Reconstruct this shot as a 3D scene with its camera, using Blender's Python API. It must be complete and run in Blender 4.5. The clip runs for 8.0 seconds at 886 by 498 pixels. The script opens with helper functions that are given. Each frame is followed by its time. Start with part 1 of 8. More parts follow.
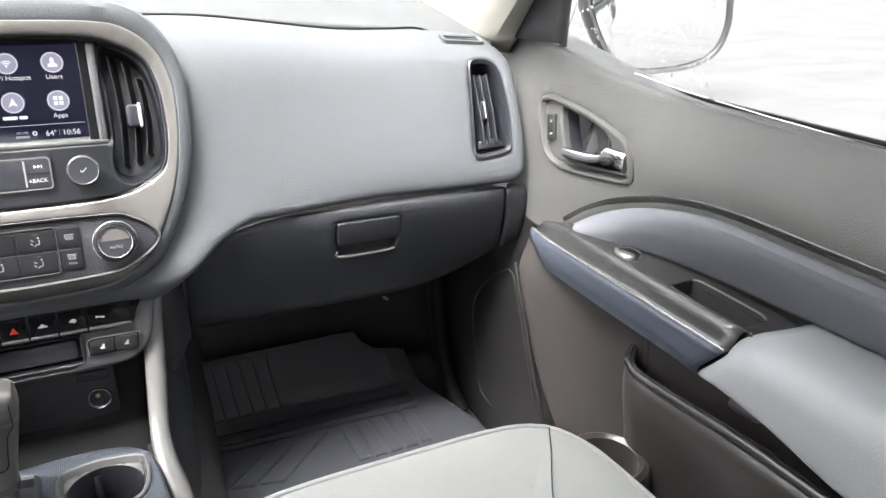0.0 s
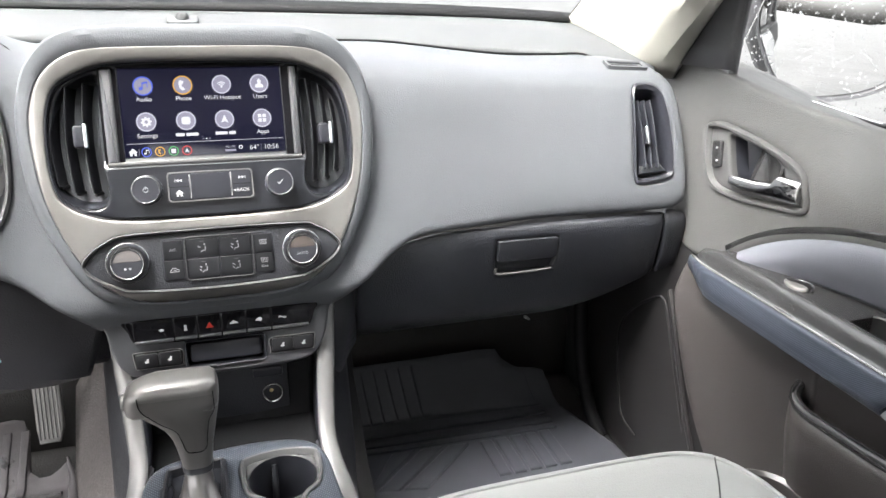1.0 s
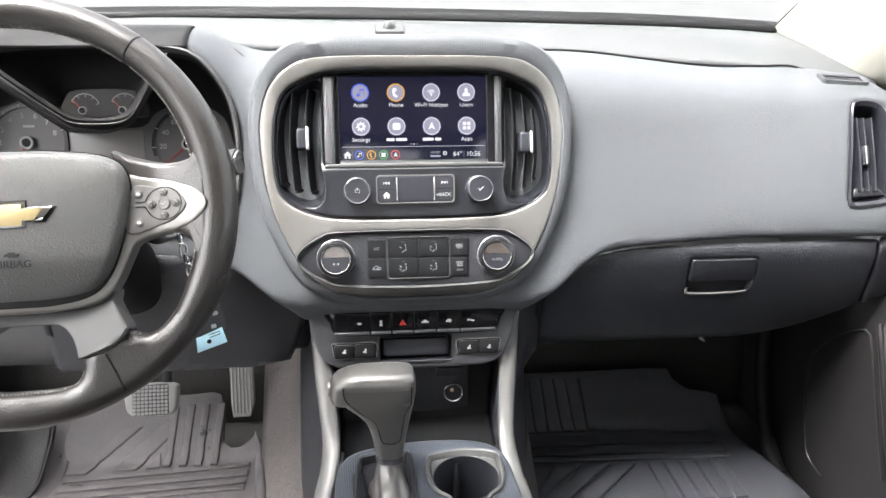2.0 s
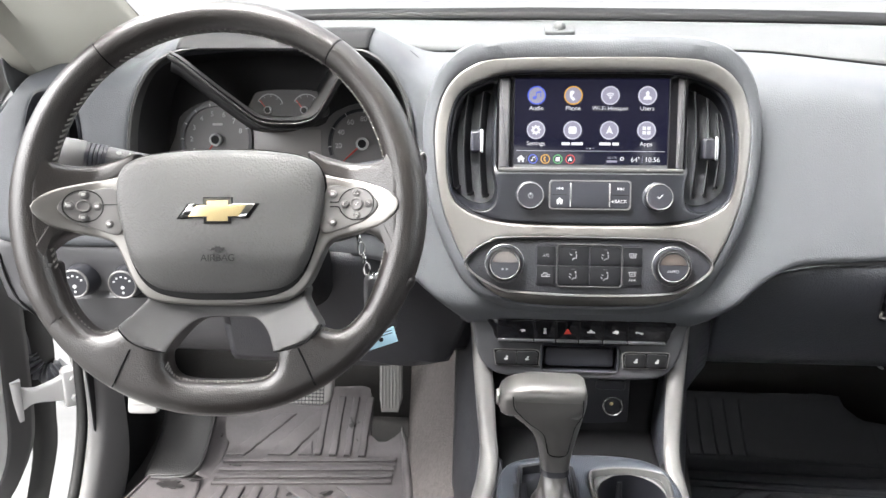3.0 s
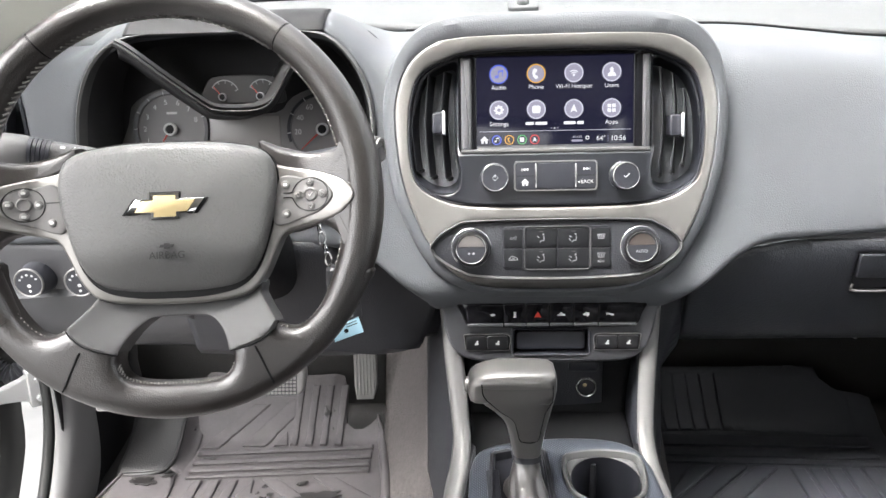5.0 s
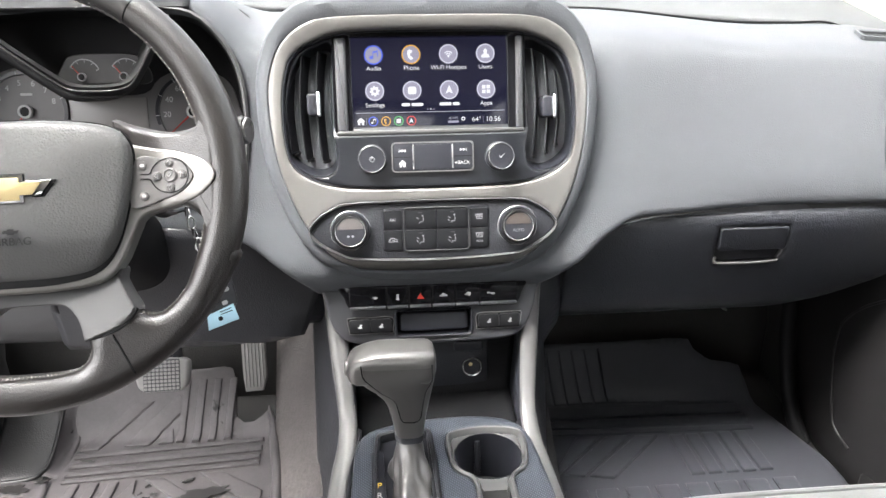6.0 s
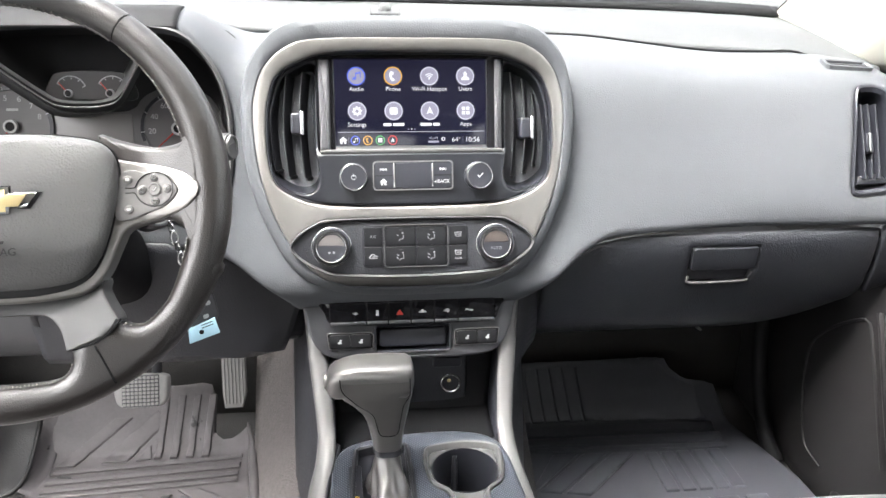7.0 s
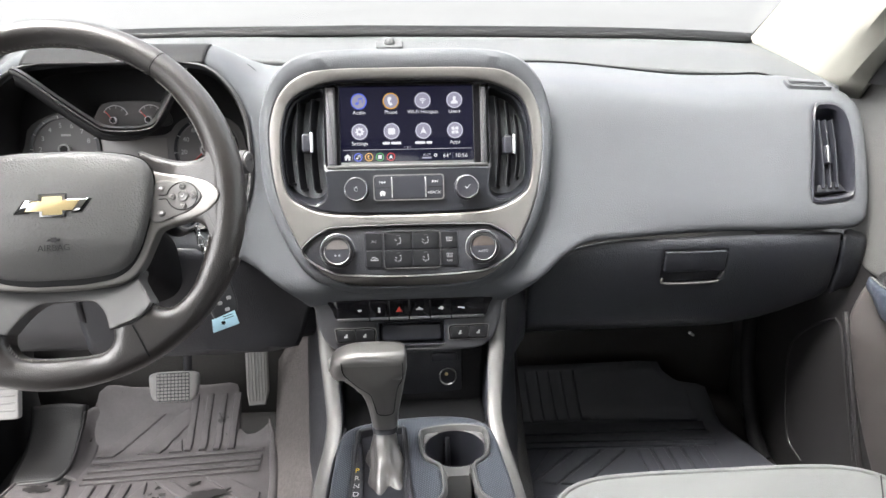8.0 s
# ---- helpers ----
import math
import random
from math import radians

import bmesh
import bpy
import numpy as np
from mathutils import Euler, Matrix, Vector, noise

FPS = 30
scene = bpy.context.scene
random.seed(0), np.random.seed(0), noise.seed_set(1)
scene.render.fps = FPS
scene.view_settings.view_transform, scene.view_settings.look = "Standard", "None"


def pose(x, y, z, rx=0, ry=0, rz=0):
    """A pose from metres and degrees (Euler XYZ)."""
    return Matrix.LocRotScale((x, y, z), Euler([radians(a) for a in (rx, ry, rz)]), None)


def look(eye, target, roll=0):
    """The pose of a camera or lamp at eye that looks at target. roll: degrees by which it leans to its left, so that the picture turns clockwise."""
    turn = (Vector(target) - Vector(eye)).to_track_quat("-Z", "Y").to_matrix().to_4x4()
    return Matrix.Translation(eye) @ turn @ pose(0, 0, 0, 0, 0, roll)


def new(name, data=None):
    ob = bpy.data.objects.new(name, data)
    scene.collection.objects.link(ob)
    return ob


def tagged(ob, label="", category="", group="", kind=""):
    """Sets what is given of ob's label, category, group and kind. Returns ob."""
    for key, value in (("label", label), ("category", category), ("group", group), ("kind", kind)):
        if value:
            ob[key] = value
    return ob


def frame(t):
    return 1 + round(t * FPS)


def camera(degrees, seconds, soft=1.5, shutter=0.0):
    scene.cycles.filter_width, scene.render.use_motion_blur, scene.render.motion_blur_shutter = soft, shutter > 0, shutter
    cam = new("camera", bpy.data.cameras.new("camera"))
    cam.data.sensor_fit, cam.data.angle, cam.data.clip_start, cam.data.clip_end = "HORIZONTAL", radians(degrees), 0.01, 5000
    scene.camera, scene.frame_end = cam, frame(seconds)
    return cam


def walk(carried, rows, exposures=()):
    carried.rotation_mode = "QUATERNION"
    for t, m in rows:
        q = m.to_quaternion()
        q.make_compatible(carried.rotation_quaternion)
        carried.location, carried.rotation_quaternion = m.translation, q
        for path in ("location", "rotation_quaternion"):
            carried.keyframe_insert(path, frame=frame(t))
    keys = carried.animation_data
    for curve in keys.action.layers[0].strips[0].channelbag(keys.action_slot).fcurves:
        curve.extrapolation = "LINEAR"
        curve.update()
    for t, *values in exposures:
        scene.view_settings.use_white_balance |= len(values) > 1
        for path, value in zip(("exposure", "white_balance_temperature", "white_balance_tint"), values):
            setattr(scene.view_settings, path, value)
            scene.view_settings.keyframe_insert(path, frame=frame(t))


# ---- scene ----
cam = camera(63.7, 8.0)
EXPOSURE = 2.97
PATH = [
    (0, (0.087, -0.845, 1.39), (0.931, 0.789, 0.605), 2.1),
    (0.5, (0.052, -0.847, 1.394), (0.766, 0.86, 0.634), 1.6),
    (1, (0.015, -0.844, 1.393), (0.578, 0.928, 0.657), 1.3),
    (1.5, (-0.017, -0.839, 1.4), (0.356, 0.985, 0.67), 1.0),
    (3, (-0.118, -0.813, 1.402), (-0.258, 1.041, 0.666), -0.6),
    (3.5, (-0.13, -0.805, 1.405), (-0.388, 1.03, 0.653), -1.5),
    (4, (-0.129, -0.804, 1.406), (-0.423, 1.019, 0.637), -2.2),
    (4.5, (-0.133, -0.805, 1.404), (-0.366, 1.024, 0.627), -2.5),
    (5, (-0.098, -0.79, 1.403), (-0.19, 1.043, 0.609), -1.9),
    (6.5, (-0.063, -0.794, 1.388), (0.155, 1.016, 0.564), 0.6),
    (7, (-0.062, -0.812, 1.393), (0.152, 1.024, 0.629), 1.0),
    (7.5, (-0.043, -0.891, 1.404), (0.122, 0.967, 0.682), 0.3),
    (8, (-0.019, -0.933, 1.404), (0.104, 0.94, 0.713), -0.4),
]
walk(cam, [(t, look(eye, target, roll)) for t, eye, target, roll in PATH], [(t, EXPOSURE + e) for t, e in ((0.0, 0.20), (1.0, 0.10), (3.0, 0.20), (3.5, 0.16), (4.0, 0.11), (5.0, 0.14), (6.5, 0.16), (7.0, 0.28), (7.5, 0.12), (8.0, -0.02))])

# ---- light ----
world = bpy.data.worlds.new("overcast")
scene.world = world
world.use_nodes = True
wn = world.node_tree.nodes
sky = wn.new("ShaderNodeTexSky")
sky.sky_type, sky.sun_disc = "NISHITA", False
sky.sun_elevation, sky.sun_rotation = radians(62), radians(-116)
sky.air_density, sky.dust_density, sky.ozone_density = 1.0, 8.0, 1.0
wn["Background"].inputs["Strength"].default_value = 0.15
veil = wn.new("ShaderNodeHueSaturation")  # a closed cloud cover takes the blue out
veil.inputs["Saturation"].default_value = 0.17
world.node_tree.links.new(sky.outputs["Color"], veil.inputs["Color"])
world.node_tree.links.new(veil.outputs["Color"], wn["Background"].inputs["Color"])
sun = new("sun", bpy.data.lights.new("sun", "SUN"))
sun.data.energy, sun.data.angle, sun.data.color = 0.58, radians(25), (1.0, 0.97, 0.94)
sun.matrix_world = look((-4.6, -2.2, 9.7), (0, 0, 0))

# ---- helpers of this scene ----
def cr(pts, n, closed=False):
    """A smooth curve through the points, as n points at even steps."""
    p = np.array([tuple(q) for q in pts], float)
    k = len(p)
    ext = np.vstack([p[-1:], p, p[:2]]) if closed else np.vstack([2 * p[:1] - p[1:2], p, 2 * p[-1:] - p[-2:-1]])
    t = np.linspace(0, 1, 16, endpoint=False)[:, None]
    out = []
    for i in range(k if closed else k - 1):
        a, b, c, d = ext[i], ext[i + 1], ext[i + 2], ext[i + 3]
        out.append(0.5 * (2 * b + (c - a) * t + (2 * a - 5 * b + 4 * c - d) * t ** 2 + (3 * b - a - 3 * c + d) * t ** 3))
    out.append(p[:1] if closed else p[-1:])
    out = np.vstack(out)
    s = np.concatenate([[0], np.cumsum(np.linalg.norm(np.diff(out, axis=0), axis=1))])
    q = np.linspace(0, s[-1], n, endpoint=not closed)
    return np.stack([np.interp(q, s, out[:, j]) for j in range(out.shape[1])], 1)


def mesh_of(name, verts, faces, sharp=38):
    me = bpy.data.meshes.new(name)
    me.from_pydata([tuple(float(c) for c in v) for v in verts], [], faces)
    me.validate()
    bm = bmesh.new()
    bm.from_mesh(me)
    bmesh.ops.remove_doubles(bm, verts=bm.verts, dist=1e-6)
    bmesh.ops.recalc_face_normals(bm, faces=bm.faces)
    bm.to_mesh(me)
    bm.free()
    me.shade_smooth()
    me.set_sharp_from_angle(angle=radians(sharp))
    return me


def rows_mesh(rows, closed=False, caps=(False, False)):
    n = len(rows[0])
    verts = [v for r in rows for v in r]
    faces = []
    for i in range(len(rows) - 1):
        for j in range(n if closed else n - 1):
            k = (j + 1) % n
            faces.append((i * n + j, i * n + k, (i + 1) * n + k, (i + 1) * n + j))
    if caps[0]:
        faces.append(tuple(range(n)))
    if caps[1]:
        faces.append(tuple(range((len(rows) - 1) * n, len(rows) * n))[::-1])
    return verts, faces


def merge(*parts):
    verts, faces = [], []
    for v, f in parts:
        o = len(verts)
        verts += list(v)
        faces += [tuple(i + o for i in q) for q in f]
    return verts, faces


def put(m, pts):
    return [m @ Vector((p[0], p[1], p[2] if len(p) > 2 else 0.0)) for p in pts]


def moved(m, vf):
    return put(m, vf[0]), vf[1]


def under(ob, parent):
    ob.parent = parent
    if parent is not None and parent.type == "EMPTY":
        ob.matrix_parent_inverse = Matrix.Translation(-parent.location)


def part(name, vf, mat, parent=None, label="", thick=0.0, sharp=38):
    """One mesh object, under its thing or part."""
    ob = new(name, mesh_of(name, vf[0], vf[1], sharp))
    ob.data.materials.append(mat)
    under(ob, parent)
    if label:
        tagged(ob, label)
    if thick:
        mod = ob.modifiers.new("thickness", "SOLIDIFY")
        mod.thickness, mod.offset = abs(thick), (-1 if thick > 0 else 1)
    return ob


def thing(name, label, category, at=(0, 0, 0), group="", kind=""):
    """An Empty at the thing's base; its parts are given in world places."""
    ob = new(name)
    ob.location = at
    ob.empty_display_size = 0.02
    return tagged(ob, label, category, group, kind)


def loft(curves, nu, nv=1, closed=False, caps=(False, False)):
    """A skin over curves of control points; nv steps between two curves, smooth across when nv is over 1."""
    rows = [cr(c, nu, closed) for c in curves]
    if nv > 1:
        cols = [cr([r[j] for r in rows], (len(rows) - 1) * nv + 1) for j in range(nu)]
        rows = [[c[i] for c in cols] for i in range(len(cols[0]))]
    return rows_mesh(rows, closed, caps)


def rrect(w, h, r, n=5, cx=0.0, cy=0.0):
    pts = []
    for sx, sy, a0 in ((1, 1, 0), (-1, 1, 90), (-1, -1, 180), (1, -1, 270)):
        for i in range(n + 1):
            a = radians(a0 + 90 * i / n)
            pts.append((cx + sx * (w / 2 - r) + r * math.cos(a), cy + sy * (h / 2 - r) + r * math.sin(a)))
    return np.array(pts)


def disc(r, n=32, cx=0.0, cy=0.0, ry=None):
    a = np.linspace(0, 2 * math.pi, n, endpoint=False)
    return np.stack([cx + r * np.cos(a), cy + (ry or r) * np.sin(a)], 1)


def inset(o, d):
    """The outline moved inwards by d."""
    o = np.asarray(o, float)[:, :2]
    area = 0.5 * np.sum(o[:, 0] * np.roll(o[:, 1], -1) - np.roll(o[:, 0], -1) * o[:, 1])
    e = np.roll(o, -1, 0) - np.roll(o, 1, 0)
    e /= np.linalg.norm(e, axis=1)[:, None] + 1e-12
    return o + np.stack([-e[:, 1], e[:, 0]], 1) * d * np.sign(area)


def at(o, h):
    o = np.asarray(o, float)
    return np.column_stack([o[:, 0], o[:, 1], np.full(len(o), h)])


def slab(o, h0, h1, r=0.001, steps=3):
    """A plate of that outline from height h0 to h1 with a rounded upper edge."""
    rows = [at(o, h0)]
    for i in range(steps + 1):
        a = math.pi / 2 * i / steps
        rows.append(at(inset(o, r * (1 - math.cos(a))), h1 - r + r * math.sin(a)))
    return rows_mesh(rows, True, (True, True))


def ring(outer, inner, prof):
    """A closed band between two outlines with as many points: prof rows (share from outer to inner, height)."""
    return rows_mesh([at(np.asarray(outer)[:, :2] * (1 - f) + np.asarray(inner)[:, :2] * f, h) for f, h in prof], True)


def lathe(prof, n=32):
    """Profile of (radius, height) turned round the z axis; ends closed."""
    return rows_mesh([at(disc(max(r, 1e-5), n), h) for r, h in prof], True, (True, True))


def tube(path, radii, n=12, flat=1.0, caps=True, closed=False):
    """A round bar along a path; flat squeezes it across."""
    p = [Vector(q) for q in path]
    radii = [radii] * len(p) if isinstance(radii, (int, float)) else radii
    rows, side = [], None
    for i, q in enumerate(p):
        d = (p[(i + 1) % len(p)] - p[i - 1]) if closed else (p[min(i + 1, len(p) - 1)] - p[max(i - 1, 0)])
        d.normalize()
        side = (side - d * side.dot(d)) if side else (Vector((0, 0, 1)).cross(d) if abs(d.z) < 0.95 else Vector((1, 0, 0)))
        side.normalize()
        up = d.cross(side)
        rows.append([q + (side * math.cos(a) + up * math.sin(a) * flat) * radii[i] for a in np.linspace(0, 2 * math.pi, n, endpoint=False)])
    if closed:
        rows.append(rows[0])
    return rows_mesh(rows, True, (caps and not closed, caps and not closed))


def box(x0, x1, y0, y1, z0, z1, r=0.004):
    m = pose((x0 + x1) / 2, (y0 + y1) / 2, 0)
    r = min(r, (x1 - x0) / 2.2, (y1 - y0) / 2.2, (z1 - z0) / 2.2)
    o = rrect(x1 - x0, y1 - y0, r, 3)
    rows = [at(inset(o, r), z0), at(inset(o, r * 0.3), z0 + r * 0.3), at(o, z0 + r), at(o, z1 - r), at(inset(o, r * 0.3), z1 - r * 0.3), at(inset(o, r), z1)]
    return moved(m, rows_mesh(rows, True, (True, True)))


def inside(poly, p):
    poly = np.asarray(poly, float)
    x, y = p[:, 0][:, None], p[:, 1][:, None]
    a, b = poly[None], np.roll(poly, -1, 0)[None]
    c = ((a[..., 1] > y) != (b[..., 1] > y)) & (x < (b[..., 0] - a[..., 0]) * (y - a[..., 1]) / (b[..., 1] - a[..., 1] + 1e-15) + a[..., 0])
    return c.sum(1) % 2 == 1


def edge_dist(poly, p):
    a = np.asarray(poly, float)
    b = np.roll(a, -1, 0)
    d = b - a
    best = np.full(len(p), 9.0)
    for i in range(len(a)):
        t = np.clip(((p - a[i]) @ d[i]) / (d[i] @ d[i] + 1e-15), 0, 1)
        best = np.minimum(best, np.linalg.norm(p - a[i] - t[:, None] * d[i], axis=1))
    return best


def field(outline, holes, surf, step, r=0.006, depth=0.03):
    """A curved panel over a flat outline with holes. surf(p, sink): places for the flat points p, each sunk by sink below the
    surface. Edges are rounded by r and go down to depth."""
    from mathutils.geometry import delaunay_2d_cdt
    loops = [np.asarray(outline, float)] + [np.asarray(h, float) for h in holes]
    pts, edges = [], []
    for k, lp in enumerate(loops):
        o = len(pts)
        pts += [tuple(q) for q in lp]
        edges += [(o + i, o + (i + 1) % len(lp)) for i in range(len(lp))]
        s = 1 if k == 0 else -1
        for d in (0.12, 0.4, 1.0):
            ringp = inset(lp, s * r * d)
            keep = inside(loops[0], ringp) & (edge_dist(lp, ringp) > r * d * 0.9)
            for h in loops[1:]:
                keep &= ~inside(h, ringp)
            pts += [tuple(q) for q in ringp[keep]]
    lo, hi = loops[0].min(0), loops[0].max(0)
    gx, gy = np.meshgrid(np.arange(lo[0], hi[0], step), np.arange(lo[1], hi[1], step))
    g = np.stack([gx.ravel(), gy.ravel()], 1)
    keep = inside(loops[0], g)
    for h in loops[1:]:
        keep &= ~inside(h, g)
    for lp in loops:
        keep &= edge_dist(lp, g) > r * 1.3
    pts += [tuple(q) for q in g[keep]]
    v, _, f, *_ = delaunay_2d_cdt([Vector(q) for q in pts], edges, [], 0, 1e-7)
    v = np.array([tuple(q) for q in v])
    cent = np.array([v[list(q)].mean(0) for q in f])
    ok = inside(loops[0], cent)
    for h in loops[1:]:
        ok &= ~inside(h, cent)
    f = [tuple(q) for q, k in zip(f, ok) if k]
    dist = np.minimum.reduce([edge_dist(lp, v) for lp in loops])
    q = np.clip(1 - dist / r, 0, 1)
    sink = r - r * np.sqrt(np.clip(1 - q ** 2, 0, 1))
    top = [tuple(c) for c in surf(v, sink)]
    verts, faces = list(top), list(f)
    count = {}
    for t in f:
        for i in range(3):
            e = (t[i], t[(i + 1) % 3])
            count[tuple(sorted(e))] = count.get(tuple(sorted(e)), 0) + 1
    rim = sorted({i for e, c in count.items() if c == 1 for i in e})
    low = {}
    deep = surf(v[rim], np.full(len(rim), depth))
    for i, c in zip(rim, deep):
        low[i] = len(verts)
        verts.append(tuple(c))
    for e, c in count.items():
        if c == 1:
            faces.append((e[0], e[1], low[e[1]], low[e[0]]))
    return verts, faces


def text(body, size, m, mat, parent, name="lettering", deep=0.0002):
    cu = bpy.data.curves.new(name, "FONT")
    cu.body, cu.size, cu.extrude, cu.align_x, cu.align_y = body, size, deep, "CENTER", "CENTER"
    tmp = bpy.data.objects.new("tmp_text", cu)
    me = bpy.data.meshes.new_from_object(tmp)
    bpy.data.objects.remove(tmp)
    me.transform(m)
    me.materials.clear()
    me.materials.append(mat)
    ob = new(name, me)
    under(ob, parent)
    return ob


def frame_at(o, u, v):
    """A pose with its x along u, y along v and z out of the plane."""
    u = Vector(u).normalized()
    w = u.cross(Vector(v)).normalized()
    v = w.cross(u)
    return Matrix(((u.x, v.x, w.x, o[0]), (u.y, v.y, w.y, o[1]), (u.z, v.z, w.z, o[2]), (0, 0, 0, 1)))

# ---- materials ----
def material(name, colour, rough=0.5, metal=0.0, grain=0.0, grain_size=0.0012, mottle=0.06, mottle_size=0.06, wear=0.0, cells=True, coat=0.0, spec=0.35):
    """A plain surface: colour with a slow mottle, fine relief of cells or noise, uneven gloss."""
    m = bpy.data.materials.new(name)
    m.use_nodes = True
    n, l = m.node_tree.nodes, m.node_tree.links
    b = n["Principled BSDF"]
    b.inputs["Metallic"].default_value = metal
    b.inputs["Specular IOR Level"].default_value = spec
    if coat:
        b.inputs["Coat Weight"].default_value, b.inputs["Coat Roughness"].default_value = coat, 0.08
    co = n.new("ShaderNodeTexCoord")
    slow = n.new("ShaderNodeTexNoise")
    slow.inputs["Scale"].default_value, slow.inputs["Detail"].default_value = 1 / mottle_size, 6
    l.new(co.outputs["Object"], slow.inputs["Vector"])
    mix = n.new("ShaderNodeMix")
    mix.data_type = "RGBA"
    mix.inputs[6].default_value = (*[c * (1 - mottle) for c in colour], 1)
    mix.inputs[7].default_value = (*[min(1, c * (1 + mottle)) for c in colour], 1)
    fine = n.new("ShaderNodeTexNoise")  # dust and handling, at a tenth of the size
    fine.inputs["Scale"].default_value, fine.inputs["Detail"].default_value = 9 / mottle_size, 4
    l.new(co.outputs["Object"], fine.inputs["Vector"])
    two = n.new("ShaderNodeMix")
    two.inputs[0].default_value = 0.35
    l.new(slow.outputs["Fac"], two.inputs[2])
    l.new(fine.outputs["Fac"], two.inputs[3])
    l.new(two.outputs[0], mix.inputs[0])
    l.new(mix.outputs[2], b.inputs["Base Color"])
    rr = n.new("ShaderNodeMapRange")
    rr.inputs["To Min"].default_value, rr.inputs["To Max"].default_value = rough * 0.85, min(1, rough * 1.18)
    l.new(two.outputs[0], rr.inputs["Value"])
    l.new(rr.outputs["Result"], b.inputs["Roughness"])
    if grain:
        if cells:
            g = n.new("ShaderNodeTexVoronoi")
            g.feature = "SMOOTH_F1"
            g.inputs["Smoothness"].default_value = 0.5
            g.inputs["Scale"].default_value = 1 / grain_size
            out = g.outputs["Distance"]  # cells stand proud, joints sunk
        else:
            g = n.new("ShaderNodeTexNoise")
            g.inputs["Scale"].default_value, g.inputs["Detail"].default_value = 1 / grain_size, 3
            out = g.outputs["Fac"]
        warp, bend = n.new("ShaderNodeTexNoise"), n.new("ShaderNodeVectorMath")  # uneven cells, as in moulded grain
        warp.inputs["Scale"].default_value = 0.6 / grain_size
        l.new(co.outputs["Object"], warp.inputs["Vector"])
        bend.operation = "MULTIPLY_ADD"
        bend.inputs[1].default_value = (grain_size * 0.9,) * 3
        l.new(warp.outputs["Color"], bend.inputs[0])
        l.new(co.outputs["Object"], bend.inputs[2])
        l.new(bend.outputs["Vector"], g.inputs["Vector"])
        bump = n.new("ShaderNodeBump")
        bump.inputs["Strength"].default_value, bump.inputs["Distance"].default_value = grain, grain_size * 0.5
        bump.invert = cells
        l.new(out, bump.inputs["Height"])
        l.new(bump.outputs["Normal"], b.inputs["Normal"])
    return m


def glow(name, colour, strength, base=(0.01, 0.01, 0.012)):
    m = bpy.data.materials.new(name)
    m.use_nodes = True
    b = m.node_tree.nodes["Principled BSDF"]
    b.inputs["Base Color"].default_value = (*base, 1)
    b.inputs["Roughness"].default_value = 0.1
    b.inputs["Emission Color"].default_value = (*colour, 1)
    b.inputs["Emission Strength"].default_value = strength * 0.5 ** EXPOSURE
    return m


def clear(name, tint=(1, 1, 1), drops=False):
    m = bpy.data.materials.new(name)
    m.use_nodes = True
    b = m.node_tree.nodes["Principled BSDF"]
    b.inputs["Base Color"].default_value = (*tint, 1)
    b.inputs["Roughness"].default_value, b.inputs["Transmission Weight"].default_value, b.inputs["IOR"].default_value = 0.0, 1.0, 1.2
    return m


PAD = material("slate_soft_plastic", (0.0715, 0.0752, 0.0815), 0.6, grain=0.3, grain_size=0.0015, mottle=0.04, spec=0.22)
SHELF = material("grey_top_plastic", (0.064, 0.0665, 0.069), 0.62, grain=0.3, grain_size=0.0016, mottle=0.05, spec=0.25)
CHARCOAL = material("charcoal_plastic", (0.0185, 0.0192, 0.0228), 0.42, grain=0.35, grain_size=0.0018, mottle=0.12, spec=0.5)
FACEM = material("dark_satin_face_plastic", (0.0080, 0.0087, 0.0112), 0.30, grain=0.06, grain_size=0.0010, mottle=0.1, spec=0.6)
GLOVEM = material("black_grained_lid_plastic", (0.0080, 0.0088, 0.0118), 0.40, grain=0.5, grain_size=0.0020, mottle=0.12, spec=0.8)
SWPL = material("dark_grey_switch_plate", (0.042, 0.0425, 0.0465), 0.32, grain=0.2, grain_size=0.0012, mottle=0.08, spec=0.55)
SEALD = material("dark_grey_door_seal", (0.046, 0.0455, 0.046), 0.5, mottle=0.12)
SEALG = material("grey_door_seal_rubber", (0.105, 0.104, 0.104), 0.55, mottle=0.12)
KICKM = material("dark_kick_plastic", (0.0115, 0.0108, 0.0112), 0.34, grain=0.2, grain_size=0.0014, mottle=0.12, spec=0.5)
GREYP = material("mid_grey_panel_plastic", (0.046, 0.046, 0.0495), 0.42, grain=0.3, grain_size=0.0014, mottle=0.08, spec=0.5)
KEYB = material("black_key_plastic", (0.008, 0.008, 0.009), 0.28, mottle=0.1, spec=0.4)
SATIN = material("satin_black_plastic", (0.0165, 0.0172, 0.0215), 0.32, mottle=0.1, spec=0.45)
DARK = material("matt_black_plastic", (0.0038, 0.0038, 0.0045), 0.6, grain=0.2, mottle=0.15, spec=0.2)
GLOSS = material("gloss_black", (0.005, 0.005, 0.006), 0.09, mottle=0.05, coat=0.12, spec=0.2)
SILVER = material("satin_silver_trim", (0.225, 0.216, 0.206), 0.34, 0.75, grain=0.05, grain_size=0.0006, mottle=0.03, cells=False)
GUNMETAL = material("gunmetal_trim", (0.20, 0.195, 0.19), 0.32, 0.7, mottle=0.05)
BRIGHT = material("polished_bright_trim", (0.42, 0.42, 0.42), 0.2, 0.8, mottle=0.03)
